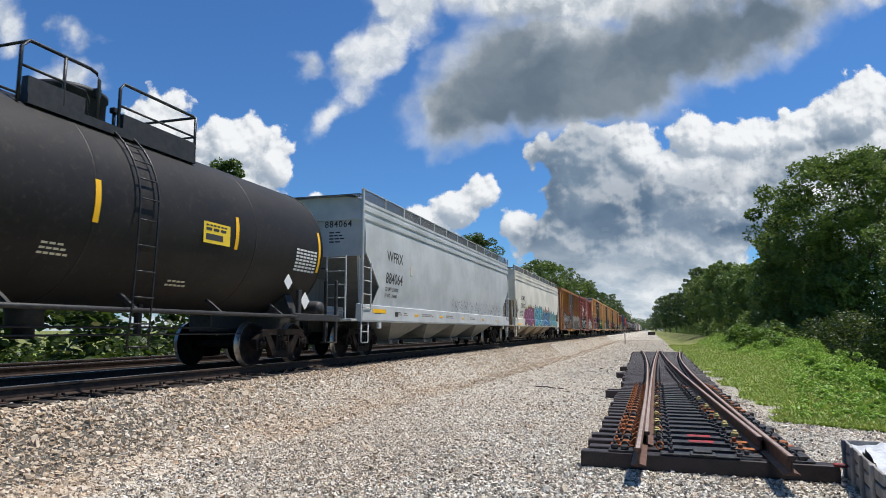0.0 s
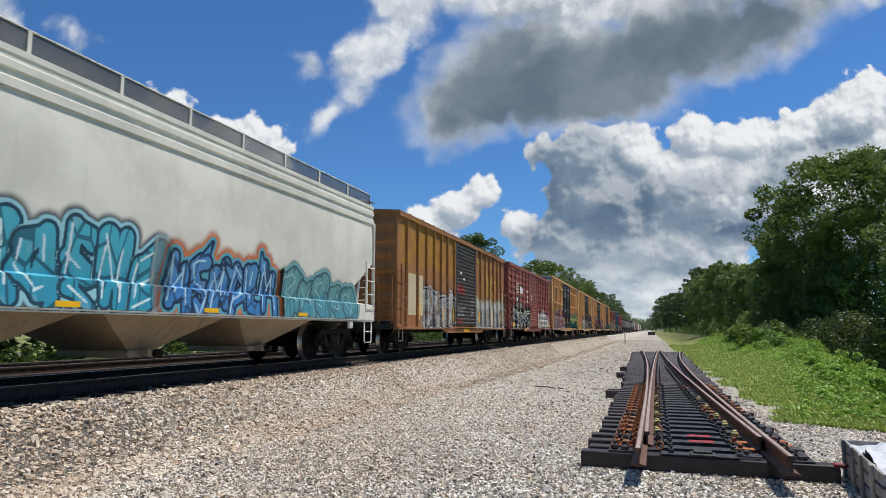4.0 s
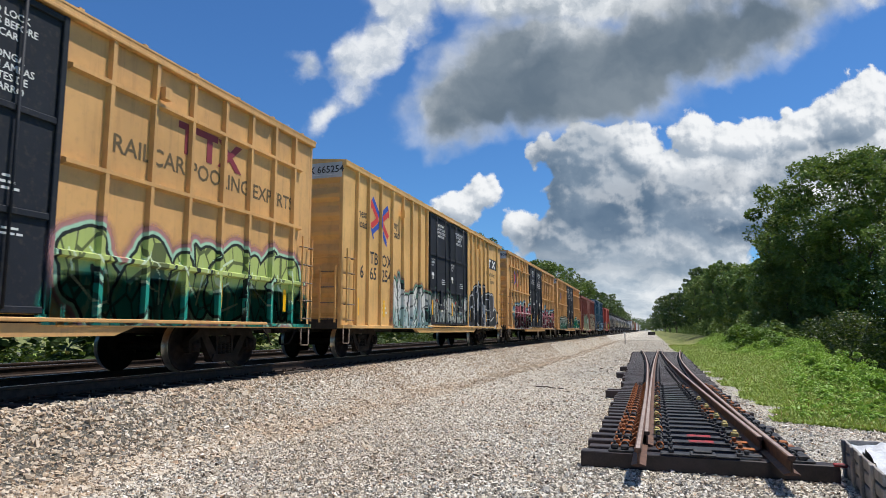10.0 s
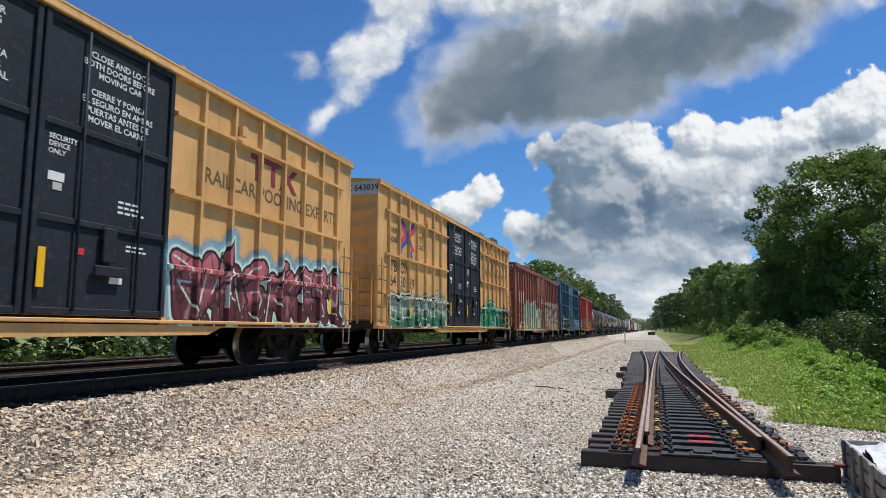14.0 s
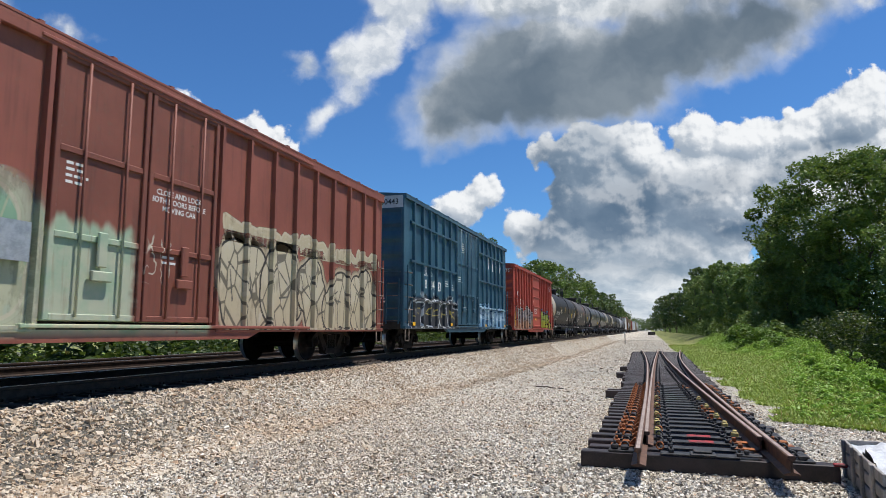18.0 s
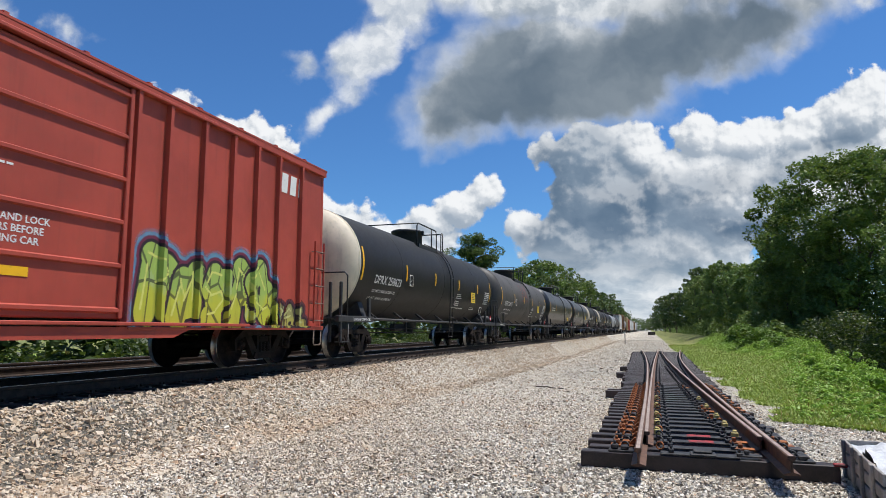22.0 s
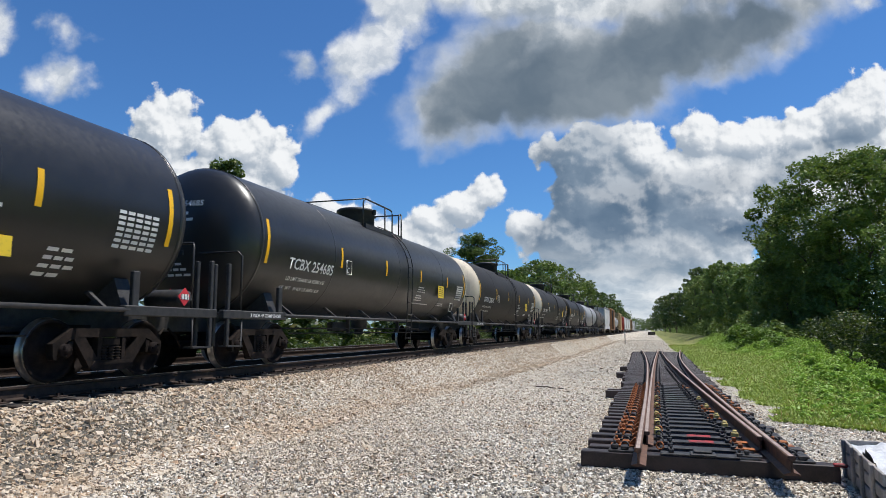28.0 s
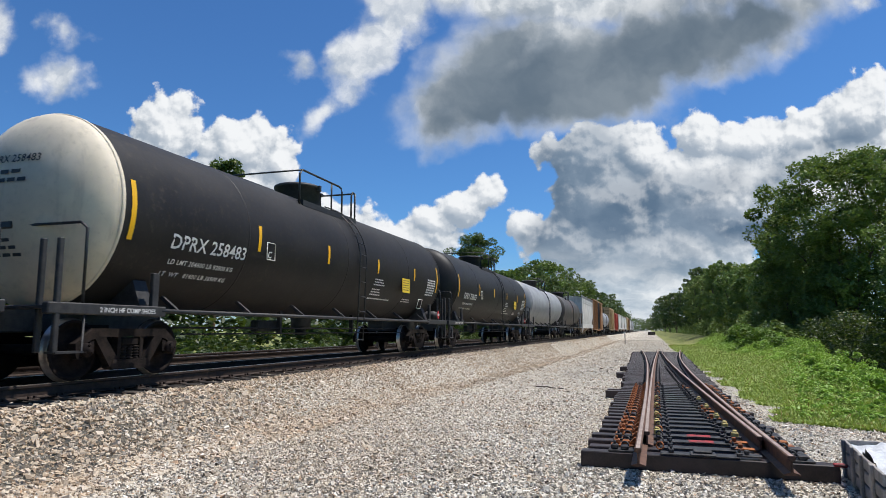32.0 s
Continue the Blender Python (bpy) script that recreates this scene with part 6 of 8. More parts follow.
def hopper_car(y0, length, label, body_mat, under_mat, centre, cut, top, bays=4, low=False, tall=True):
    """A covered hopper: bowed sides cut back at the ends, slope sheets, outlets, roof walk with rails. cut: (height, start, tip, tip height, foot)."""
    root = start_car("covered_hopper", y0, label, "freight car")
    sec = HOPPER_SIDE + [(1.585, top - 0.55)]
    high, start, tip, tip_z, foot = cut
    inset = lambda z: float(np.interp(z, [1.46, tip_z, high], [foot, tip, start]))
    rows = sorted(set([z for _, z in sec] + [tip_z, high, (tip_z + 1.46) / 2]))
    side_x = lambda z: float(np.interp(z, [q for _, q in sec], [x for x, _ in sec]))
    for sx in (1, -1):
        s = Shape()
        n = len(rows)
        for off, turned in ((0.0, False), (-0.035, True)):
            v = [(sx * (side_x(z) + off), e, z) for z in rows for e in (inset(z), length - inset(z))]
            f = [(2 * i, 2 * i + 1, 2 * i + 3, 2 * i + 2) for i in range(n - 1)]
            s.add(v, f if (sx > 0) != turned else [q[::-1] for q in f], True)
        for end in (0, 1):
            v = [(sx * (side_x(z) + off), inset(z) if not end else length - inset(z), z) for z in rows for off in (0.0, -0.035)]
            s.add(v, [(2 * i, 2 * i + 1, 2 * i + 3, 2 * i + 2) for i in range(n - 1)])
        part("side_sheet", s, body_mat, root)
    # stepped upper side and roof
    prof = [(1.585, top - 0.56), (1.62, top - 0.54), (1.62, top - 0.42), (1.585, top - 0.40), (1.585, top - 0.32), (1.615, top - 0.30), (1.615, top - 0.20), (1.585, top - 0.18), (1.585, top - 0.12), (1.60, top - 0.10),
            (1.60, top - 0.02), (1.50, top + 0.02), (0.7, top + 0.16)]
    part("roof", Shape().prism([(-x, z) for x, z in prof] + [(x, z) for x, z in prof[::-1]], "y", start - 0.10, length - start + 0.10), body_mat, root)
    for d, e in ((1, 0.0), (-1, length)):
        e0 = e + d * start
        part("end_sheet", Shape().box(-1.56, 1.56, e0, e0 + d * 0.05, high - 0.1, top - 0.02), body_mat, root)
        a = Shape()
        v = [(-1.55, e0 + d * 0.03, high), (1.55, e0 + d * 0.03, high), (1.42, e + d * 3.2, 1.05), (-1.42, e + d * 3.2, 1.05)]
        v += [(p[0], p[1] + d * 0.06, p[2] - 0.02) for p in v]
        q = [(0, 1, 2, 3), (7, 6, 5, 4), (0, 4, 5, 1), (2, 6, 7, 3), (1, 5, 6, 2), (0, 3, 7, 4)]
        a.add(v, q if d < 0 else [t[::-1] for t in q])
        part("slope_sheet", a, under_mat, root)
        part("end_platform", Shape().box(-1.5, 1.5, e - d * 0.05, e + d * 1.1, 1.00, 1.06, 0.01), body_mat, root)
        for sx in (1, -1):
            part("end_post", Shape().box(sx * 1.55, sx * 1.63, e + d * (start - 0.19), e + d * (start - 0.11), 1.0, top + (0.30 if tall else -0.5), 0.02), body_mat, root)
            part("brace", Shape().prism([(e + d * (start + 0.1), high - 0.05), (e + d * (start + 0.24), high - 0.05), (e + d * 1.0, 1.06), (e + d * 0.86, 1.06)][::d], "x", sx * 1.30, sx * 1.36), body_mat, root)
        part("stiffener", Shape().box(-0.06, 0.06, e + d * 0.1, e + d * 1.2, 1.06, 2.2, 0.01), under_mat, root)
        part("draft_housing", Shape().box(-0.45, 0.45, e + d * 0.2, e + d * 1.6, 1.06, 1.42, 0.03), body_mat, root)
        lad = part("end_ladder", Shape().box(0.70, 0.74, e - d * 0.02, e + d * 0.02, 1.06, 2.75).box(1.26, 1.30, e - d * 0.02, e + d * 0.02, 1.06, 2.75), body_mat, root)
        for k in range(5):
            part("rung", Shape().tube([(0.72, e - d * 0.03, 1.25 + k * 0.36), (1.28, e - d * 0.03, 1.25 + k * 0.36)], 0.014, 5), body_mat, lad)
        part("roof_step", Shape().box(-1.55, 1.55, e + d * (start - 0.28), e + d * (start + 0.06), top + 0.10, top + 0.13), M_GALV_MESH, root, "grey grating across the end of the roof")
    for y in (start - 0.16, length - start - 0.40):
        side_ladder(root, y, 1.30, 2.62, body_mat, x=1.62, w=0.54, step=0.37)
        sill_step(root, y + 0.04, 1.0, body_mat, x=1.57, w=0.46)
        part("step_tread", Shape().box(1.53, 1.61, y + 0.06, y + 0.48, 0.70, 0.73), body_mat, root)
    part("side_sill", Shape().prism([(1.44, 1.0), (1.60, 0.98), (1.622, 1.03), (1.610, 1.44), (1.46, 1.48)], "y", 0.30, length - 0.30), body_mat, root)
    part("far_sill", Shape().box(-1.60, -1.44, 0.3, length - 0.3, 1.0, 1.45), body_mat, root)
    for y in (1.55, length - 1.75):
        part("jacking_pad", Shape().box(1.52, 1.60, y, y + 0.2, 0.80, 1.0, 0.02), body_mat, root)
    # hopper bays
    span = (length - 6.0) / bays
    for i in range(bays):
        a, b = 3.0 + i * span, 3.0 + (i + 1) * span
        m = (a + b) / 2
        v = [(-1.42, a, 1.10), (1.42, a, 1.10), (1.42, b, 1.10), (-1.42, b, 1.10), (-0.7, m - 0.30, 0.42), (0.7, m - 0.30, 0.42), (0.7, m + 0.30, 0.42), (-0.7, m + 0.30, 0.42)]
        bay = part("hopper_bay", Shape().add(v, [(0, 1, 5, 4)[::-1], (1, 2, 6, 5)[::-1], (2, 3, 7, 6)[::-1], (3, 0, 4, 7)[::-1], (4, 5, 6, 7)]), under_mat, root)
        part("outlet_gate", Shape().box(-0.75, 0.78, m - 0.36, m + 0.36, 0.30, 0.42, 0.02).box(0.78, 0.98, m - 0.12, m + 0.12, 0.30, 0.44, 0.02), under_mat, bay)
        part("gate_capstan", Shape().turn([(0, 1.0), (0.07, 1.0), (0.07, 1.12), (0, 1.12)], "x", (0, m, 0.37), 10), M_TRUCK, bay)
    # roof walk with its grating, held off the roof's edge
    for sx in (1, -1):
        part("running_board", Shape().box(sx * 0.62, sx * 1.20, start, length - start, top + 0.155, top + 0.185), M_GALV, root)
    y = start + 0.05
    while y < length - start:
        part("stanchion", Shape().box(1.49, 1.54, y - 0.03, y + 0.03, top - 0.02, top + 0.31), body_mat, root)
        y += 1.55
    part("roof_screen", Shape().box(1.505, 1.525, start, length - start, top + 0.03, top + 0.30), M_GALV_MESH, root, "grey mesh screen along the roof walk")
    part("roof_rail", Shape().box(1.49, 1.54, start, length - start, top + 0.30, top + 0.325, 0.006), body_mat, root)
    part("trough_hatch", Shape().prism([(-0.42, top + 0.16), (0.42, top + 0.16), (0.36, top + 0.27), (-0.36, top + 0.27)], "y", 0.8, length - 0.8), body_mat, root)
    for a in (-0.1, length - 3.0):
        part("stub_sill", Shape().box(-0.25, 0.25, a, a + 3.1, 0.70, 1.02), M_UNDER, root)
    running_gear(root, length, centre, low)
    return root


# ---------------------------------------------------------------- tank cars
def tank_car(y0, length, label, shell, head=None, centre=2.05, radius=1.55, axis=2.62, ladder_at=0.0, rails=True, low=False, white=True, screen=False, frame_mat=None, shift=0.0, far_head=None):
    """A tank car with dished heads, manway platform, side ladder and end platforms."""
    root = start_car("tank_car", y0, label, "freight car")
    fm = frame_mat or M_TANK_FRAME
    a, b = 1.22, length - 1.22
    part("tank_shell", Shape().turn([(radius, a), (radius, a + 0.02), (radius, length * 0.33), (radius, length * 0.33 + 0.01), (radius, length * 0.67), (radius, b)], "y", (0, 0, axis), 56), shell, root)
    for d, e in ((1, a), (-1, b)):
        prof = [(radius, e)] + [(radius * math.cos(t), e - d * 0.62 * math.sin(t)) for t in np.linspace(0.12, math.pi / 2, 9)]
        part("tank_head", Shape().turn(prof, "y", (0, 0, axis), 56), (head if d > 0 else far_head) or shell, root)
        part("head_seam", Shape().turn([(radius + 0.001, e - 0.035), (radius + 0.012, e - 0.03), (radius + 0.012, e + 0.03), (radius + 0.001, e + 0.035)], "y", (0, 0, axis), 56), (head if d > 0 else far_head) or shell, root)
    for y in (length * 0.25, length * 0.5, length * 0.75):
        part("shell_seam", Shape().turn([(radius + 0.0005, y - 0.025), (radius + 0.006, y - 0.015), (radius + 0.006, y + 0.015), (radius + 0.0005, y + 0.025)], "y", (0, 0, axis), 56), shell, root)
    # cradle, draft sills and end platforms
    for d, e in ((1, 0.0), (-1, length)):
        part("draft_sill", Shape().box(-0.28, 0.28, e - d * 0.02, e + d * 3.6, 0.72, 1.10, 0.02), fm, root)
        c = e + d * 2.05
        part("saddle", Shape().prism([(-1.35, 1.05), (1.35, 1.05), (1.15, 1.55), (0.6, 1.12), (-0.6, 1.12), (-1.15, 1.55)], "y", c - 0.14, c + 0.14), fm, root)
        part("end_platform", Shape().box(-1.42, 1.42, e + d * 0.12, e + d * 0.46, 1.04, 1.09, 0.01), fm, root)
        part("platform_sill", Shape().box(1.38, 1.50, e + d * 0.10, e + d * 2.3, 0.97, 1.13, 0.015), fm, root)
        h = part("end_handrail", Shape().tube([(1.42, e + d * 0.72, 1.1), (1.42, e + d * 0.72, 2.20), (1.36, e + d * 0.66, 2.28), (-1.36, e + d * 0.66, 2.28), (-1.42, e + d * 0.72, 2.20), (-1.42, e + d * 0.72, 1.1)], 0.022, 6), M_BLACK_PIPE, root)
        part("rail_bracket", Shape().box(-0.12, 0.12, e + d * 0.60, e + d * 0.72, 2.24, 2.36, 0.02), M_BLACK_PIPE, h)
        for x in (1.16, 1.46):
            part("grab_post", Shape().box(x - 0.035, x + 0.035, e + d * 0.22, e + d * 0.30, 0.45, 2.0, 0.012), fm, root)
        part("corner_step", Shape().tube([(1.46, e + d * 0.26, 0.45), (1.46, e + d * 0.72, 0.45), (1.46, e + d * 0.72, 1.0)], 0.018, 6).box(1.30, 1.50, e + d * 0.26, e + d * 0.72, 0.44, 0.47), fm, root)
        part("side_brace", Shape().box(1.40, 1.48, e + d * 2.0, e + d * 2.14, 1.1, 1.66, 0.012), fm, root)
        part("reservoir", Shape().turn([(0, -0.42), (0.16, -0.40), (0.19, -0.3), (0.19, 0.3), (0.16, 0.40), (0, 0.42)], "x", (0.85, e + d * 0.62, 1.28), 16), fm, root) if d < 0 else None
    # pipe rail along the side, bottom fittings
    pipe = Shape().tube([(1.47, 2.2, 1.06), (1.47, length - 2.2, 1.06)], 0.038, 8)
    part("side_rail", pipe, fm, root)
    y = 2.6
    while y < length - 2.2:
        part("rail_bracket", Shape().prism([(1.10, 1.30), (1.16, 1.33), (1.50, 1.08), (1.44, 1.05)], "y", y - 0.03, y + 0.03), fm, root)
        y += 2.1
    part("bottom_outlet", Shape().turn([(0, 0.62), (0.15, 0.62), (0.15, 0.78), (0.26, 0.80), (0.26, 1.0), (0.30, 1.12), (0.30, 1.2)], "z", (0, length * 0.5 + 0.3, 0), 14), fm, root)
    part("brake_rigging", Shape().box(0.3, 0.5, length * 0.36, length * 0.36 + 0.9, 0.72, 0.98, 0.03).tube([(0.6, 3.2, 0.80), (0.6, length - 3.2, 0.80)], 0.02, 5)
         .tube([(0.9, 3.4, 0.68), (0.9, length - 3.4, 0.68)], 0.016, 5).box(0.55, 0.65, length * 0.40, length * 0.40 + 0.08, 0.66, 1.2).box(0.55, 0.65, length * 0.62, length * 0.62 + 0.08, 0.66, 1.2), M_UNDER, root)
    # manway, platform and railing
    m = length / 2 - 0.05 + shift
    far_end = 1.95 if screen else 1.5
    gate = -0.3 if screen else 0.67       # where the near rail ends beside the ladder
    topz = axis + 1.25 + (0.05 if screen else 0)
    part("manway", Shape().turn([(0.60, -0.35), (0.60, 0.36), (0.63, 0.37), (0.63, 0.43), (0.56, 0.47), (0, 0.50)], "z", (0, m, axis + radius), 28), M_TANK_TOP, root)
    part("manway_bolt", Shape().box(0.60, 0.70, m - 0.05, m + 0.05, axis + radius + 0.28, axis + radius + 0.44, 0.01), M_BLACK_PIPE, root)
    part("platform", Shape().box(-1.0, 1.02, m + 0.70, m + far_end, topz - 0.02, topz + 0.03).box(0.80, 1.04, m - 1.5, m + far_end, topz - 0.09, topz + 0.05).box(-1.04, -0.80, m - 1.5, m + far_end, topz - 0.09, topz + 0.05), M_TANK_TOP, root)
    for q in (far_end - 0.12, -1.45, 0.3):
        part("platform_leg", Shape().box(0.86, 0.94, m + q, m + q + 0.08, axis + 1.1, topz), M_TANK_TOP, root)
    hz = topz + 0.80
    near = Shape()
    near.tube([(1.0, m + gate, topz - 0.05), (1.0, m + gate, hz - 0.12), (1.0, m + gate - 0.06, hz - 0.03), (1.0, m + gate - 0.18, hz), (1.0, m - 1.5, hz), (1.0, m - 1.62, hz - 0.12), (1.0, m - 1.62, topz - 0.1)], 0.026, 6)
    if screen:
        near.tube([(1.0, m - 1.62, hz - 0.38), (1.0, m + gate - 0.25, hz - 0.38), (1.0, m + gate - 0.18, hz - 0.5), (1.0, m + gate - 0.18, topz)], 0.020, 6)
    near.tube([(1.0, m + gate - 0.62, topz - 0.05), (1.0, m + gate - 0.62, hz)], 0.024, 6)
    part("safety_rail", near, M_BLACK_PIPE, root)
    back = Shape()
    first = gate + 0.42 if screen else far_end - 0.24
    back.tube([(1.0, m + first, topz - 0.05), (1.0, m + first, hz - 0.1), (1.0, m + first + 0.08, hz), (1.0, m + far_end - 0.06, hz), (0.95, m + far_end, hz), (-1.0, m + far_end, hz), (-1.05, m + far_end, topz)], 0.026, 6)
    if screen:
        back.tube([(1.0, m + first, hz - 0.38), (1.0, m + far_end, hz - 0.38), (-1.0, m + far_end, hz - 0.38)], 0.020, 6)
    back.tube([(1.0, m + far_end, topz - 0.08), (1.0, m + far_end, hz)], 0.026, 6)
    part("safety_rail", back, M_BLACK_PIPE, root)
    far = Shape().tube([(-1.0, m + far_end, hz), (-1.0, m - 1.5, hz), (-1.0, m - 1.5, topz - 0.1)], 0.024, 6).tube([(-1.0, m - 1.5, hz), (1.0, m - 1.5, hz)], 0.022, 6)
    part("safety_rail", far, M_BLACK_PIPE, root)
    part("vent_valve", Shape().tube([(0.3, m + 0.72, axis + radius), (0.3, m + 0.72, axis + radius + 0.32)], 0.03, 8).box(0.24, 0.36, m + 0.66, m + 0.80, axis + radius + 0.30, axis + radius + 0.40, 0.015), M_BLACK_PIPE, root)
    if screen:
        for q, e in ((gate + 0.5, far_end), (gate - 1.2, gate - 0.25)):
            part("tool_box", Shape().box(0.9, 1.02, m + q, m + e, topz + 0.05, topz + 0.30), M_TANK_TOP, root)
    # side ladder bent round the shell
    ly = length / 2 + ladder_at
    lad = Shape()
    for d in (-0.2, 0.2):
        pts = []
        for t in np.linspace(1.25, 0.05, 12):
            pts.append(((radius + 0.07) * math.cos(t), ly + d, axis + (radius + 0.07) * math.sin(t)))
        pts += [(radius + 0.06, ly + d, axis - 0.4), (radius + 0.02, ly + d, 1.1), (radius - 0.02, ly + d * 1.1, 0.45)]
        lad.tube(pts, 0.018, 5)
    L = part("ladder", lad, M_BLACK_PIPE, root)
    for t in list(np.linspace(1.1, 0.1, 6)):
        q = ((radius + 0.07) * math.cos(t), axis + (radius + 0.07) * math.sin(t))
        part("rung", Shape().tube([(q[0], ly - 0.2, q[1]), (q[0], ly + 0.2, q[1])], 0.014, 5), M_BLACK_PIPE, L)
    for z in (2.45, 2.05, 1.65, 1.25, 0.85, 0.5):
        part("rung", Shape().tube([(radius + 0.05 if z > 1.2 else radius, ly - 0.2, z), (radius + 0.05 if z > 1.2 else radius, ly + 0.2, z)], 0.014, 5), M_BLACK_PIPE, L)
    running_gear(root, length, centre, low)
    return root


def reflectors(root, ys, radius, axis, tall, mat=None):
    """Curved bands stuck on the shell."""
    for y, h in zip(ys, tall):
        z0 = axis - 0.03 - h / 2
        s = Shape()
        pts = []
        for k in range(6):
            a = math.asin((z0 + h * k / 5 - axis) / radius)
            pts += [((radius + 0.008) * math.cos(a), y, axis + (radius + 0.008) * math.sin(a)), ((radius + 0.008) * math.cos(a), y + 0.10, axis + (radius + 0.008) * math.sin(a))]
        s.add(pts, [(2 * k, 2 * k + 1, 2 * k + 3, 2 * k + 2) for k in range(5)], True)
        part("reflector", s, mat or M_STRIPE, root, "yellow reflective strip")


def placard(root, x, y, z, end=True, white=False, r=0.16):
    """A diamond placard on the end or side, with its four digits."""
    s = Shape()
    c = M_WHITE if white else M_PLACARD
    if end:
        s.prism([(x - r, z), (x, z - r), (x + r, z), (x, z + r)], "y", y - 0.012, y)
    else:
        s.prism([(y - r, z), (y, z - r), (y + r, z), (y, z + r)], "x", x, x + 0.012)
    p = part("placard", s, c, root, "diamond-shaped warning placard")
    if not white:
        bar = Shape().box(x - r * 0.62, x + r * 0.62, y - 0.016, y - 0.012, z - r * 0.28, z + r * 0.28) if end else Shape().box(x + 0.012, x + 0.016, y - r * 0.62, y + r * 0.62, z - r * 0.28, z + r * 0.28)
        part("panel", bar, M_WHITE, p)
        if end:
            words("1114", y - 0.019, z - 0.055, 0.15, M_INK, p, x=x - 0.125, end=True)
        else:
            words("1114", y - 0.125, z - 0.055, 0.15, M_INK, p, x=x + 0.019)
# ---------------------------------------------------------------- the cars, first to last
def screen_material():
    """Woven wire: crossed strands with open meshes between."""
    n = Nodes("roof_mesh")
    n.done((0.15, 0.15, 0.145), 0.6, 0.4)
    p = n.split(n.coord())
    a = n.math("ADD", p[1], p[2])
    b = n.math("SUBTRACT", n.math("ADD", p[1], p[0]), p[2])
    wire = n.math("MAXIMUM", n.math("GREATER_THAN", n.math("FRACT", n.math("MULTIPLY", a, 19.0)), 0.56), n.math("GREATER_THAN", n.math("FRACT", n.math("MULTIPLY", b, 19.0)), 0.56))
    clear, both = n.add("ShaderNodeBsdfTransparent"), n.add("ShaderNodeMixShader")
    n.plug(both.inputs[0], wire)
    n.plug(both.inputs[1], clear.outputs[0]), n.plug(both.inputs[2], n.bsdf.outputs[0]), n.plug(n.out.inputs[0], both.outputs[0])
    return n.mat


M_GALV_MESH = screen_material()
M_TANK_FRAME = rough_material("tank_underframe", (0.014, 0.014, 0.015), (0.040, 0.038, 0.037), 8, 0.6, 0.0, 1, 0.2, ((0.10, 0.06, 0.04), 0.70))
M_TANK_TOP = rough_material("tank_platform", (0.012, 0.012, 0.013), (0.030, 0.029, 0.029), 9, 0.6, 0.0)
M_TANK_DULL = paint("dull_black_tank", (0.011, 0.0105, 0.0105), 0.50, 0.03, 0.2, gloss=0.3, tint=(0.015, 0.014, 0.014))
M_TANK_SOOT = paint("sooty_black_tank", (0.012, 0.0105, 0.010), 0.55, 0.08, 0.3, gloss=0.3, tint=(0.019, 0.0165, 0.015))
M_TANK_GLOSS = paint("glossy_black_tank", (0.020, 0.0195, 0.019), 0.32, -1.0, 0.0, gloss=0.55, tint=(0.025, 0.024, 0.0235), relief=0.0)
M_TANK_GREY = paint("dusty_grey_tank", (0.058, 0.053, 0.048), 0.55, 0.05, 0.35, [(7.2, 8.9, 2.5, 3.5, "tag", [(0.30, 0.04, 0.03)], 0.5)], tint=(0.085, 0.078, 0.070))
M_TANK_PALE = paint("pale_grey_tank", (0.30, 0.31, 0.32), 0.5, 0.1, 0.4)
M_HEAD_CREAM = paint("cream_tank_head", (0.74, 0.64, 0.49), 0.6, 0.06, 0.35)
YELLOW = (0.66, 0.365, 0.135)
WHITE, BLACK, PINK, TEAL, LIME = (0.72, 0.72, 0.70), (0.02, 0.02, 0.022), (0.55, 0.20, 0.30), (0.03, 0.26, 0.20), (0.42, 0.50, 0.12)
M_BOX_DOOR = paint("black_plug_door", (0.020, 0.023, 0.030), 0.6, 0.12, 0.4, gloss=0.2)
M_END_GREY = paint("pale_end_band", (0.55, 0.57, 0.58), 0.5, 0.05, 0.25)
M_TBOX_1 = paint("yellow_box_car_a", YELLOW, 0.5, 0.10, 0.28, [
    (0.15, 1.3, 3.05, 3.42, "tag", [(0.10, 0.46, 0.50)], 0.35),
    ])
M_TBOX_2 = paint("yellow_box_car_b", (0.72, 0.42, 0.15), 0.5, 0.08, 0.25, [
    ])
M_TBOX_3 = paint("yellow_box_car_c", YELLOW, 0.5, 0.08, 0.25, [
    ])
M_TBOX_4 = paint("yellow_box_car_d", YELLOW, 0.5, 0.10, 0.28, [
    ])
M_OLD_BOX = paint("rusted_orange_box_car", (0.36, 0.145, 0.048), 0.65, 0.42, 0.55, [
    (0.3, 6.3, 2.9, 4.35, "wash", [(0.36, 0.18, 0.02), (0.30, 0.12, 0.035), (0.40, 0.24, 0.03)], 1.0),
    (9.4, 15.5, 0.85, 2.15, "wash", [(0.42, 0.42, 0.42), (0.50, 0.46, 0.36), (0.44, 0.30, 0.14)], 0.8)], tint=(0.34, 0.15, 0.05))
M_OLD_DOOR = paint("grey_louvred_door", (0.085, 0.072, 0.064), 0.6, 0.22, 0.5, [(6.6, 7.7, 1.3, 1.75, "tag", [(0.62, 0.62, 0.60)], 0.28), (8.75, 9.25, 1.4, 2.1, "tag", [(0.62, 0.62, 0.60)], 0.25), (6.5, 7.6, 1.05, 1.22, "wash", [(0.30, 0.06, 0.04), (0.26, 0.05, 0.03), (0.1, 0.05, 0.04)], 0.4), (6.5, 7.7, 2.25, 2.6, "wash", [(0.35, 0.05, 0.03), (0.30, 0.04, 0.03), (0.05, 0.05, 0.06)], 0.4)])
M_BROWN_BOX = paint("red_brown_box_car", (0.32, 0.092, 0.066), 0.55, 0.12, 0.3, [
    ])
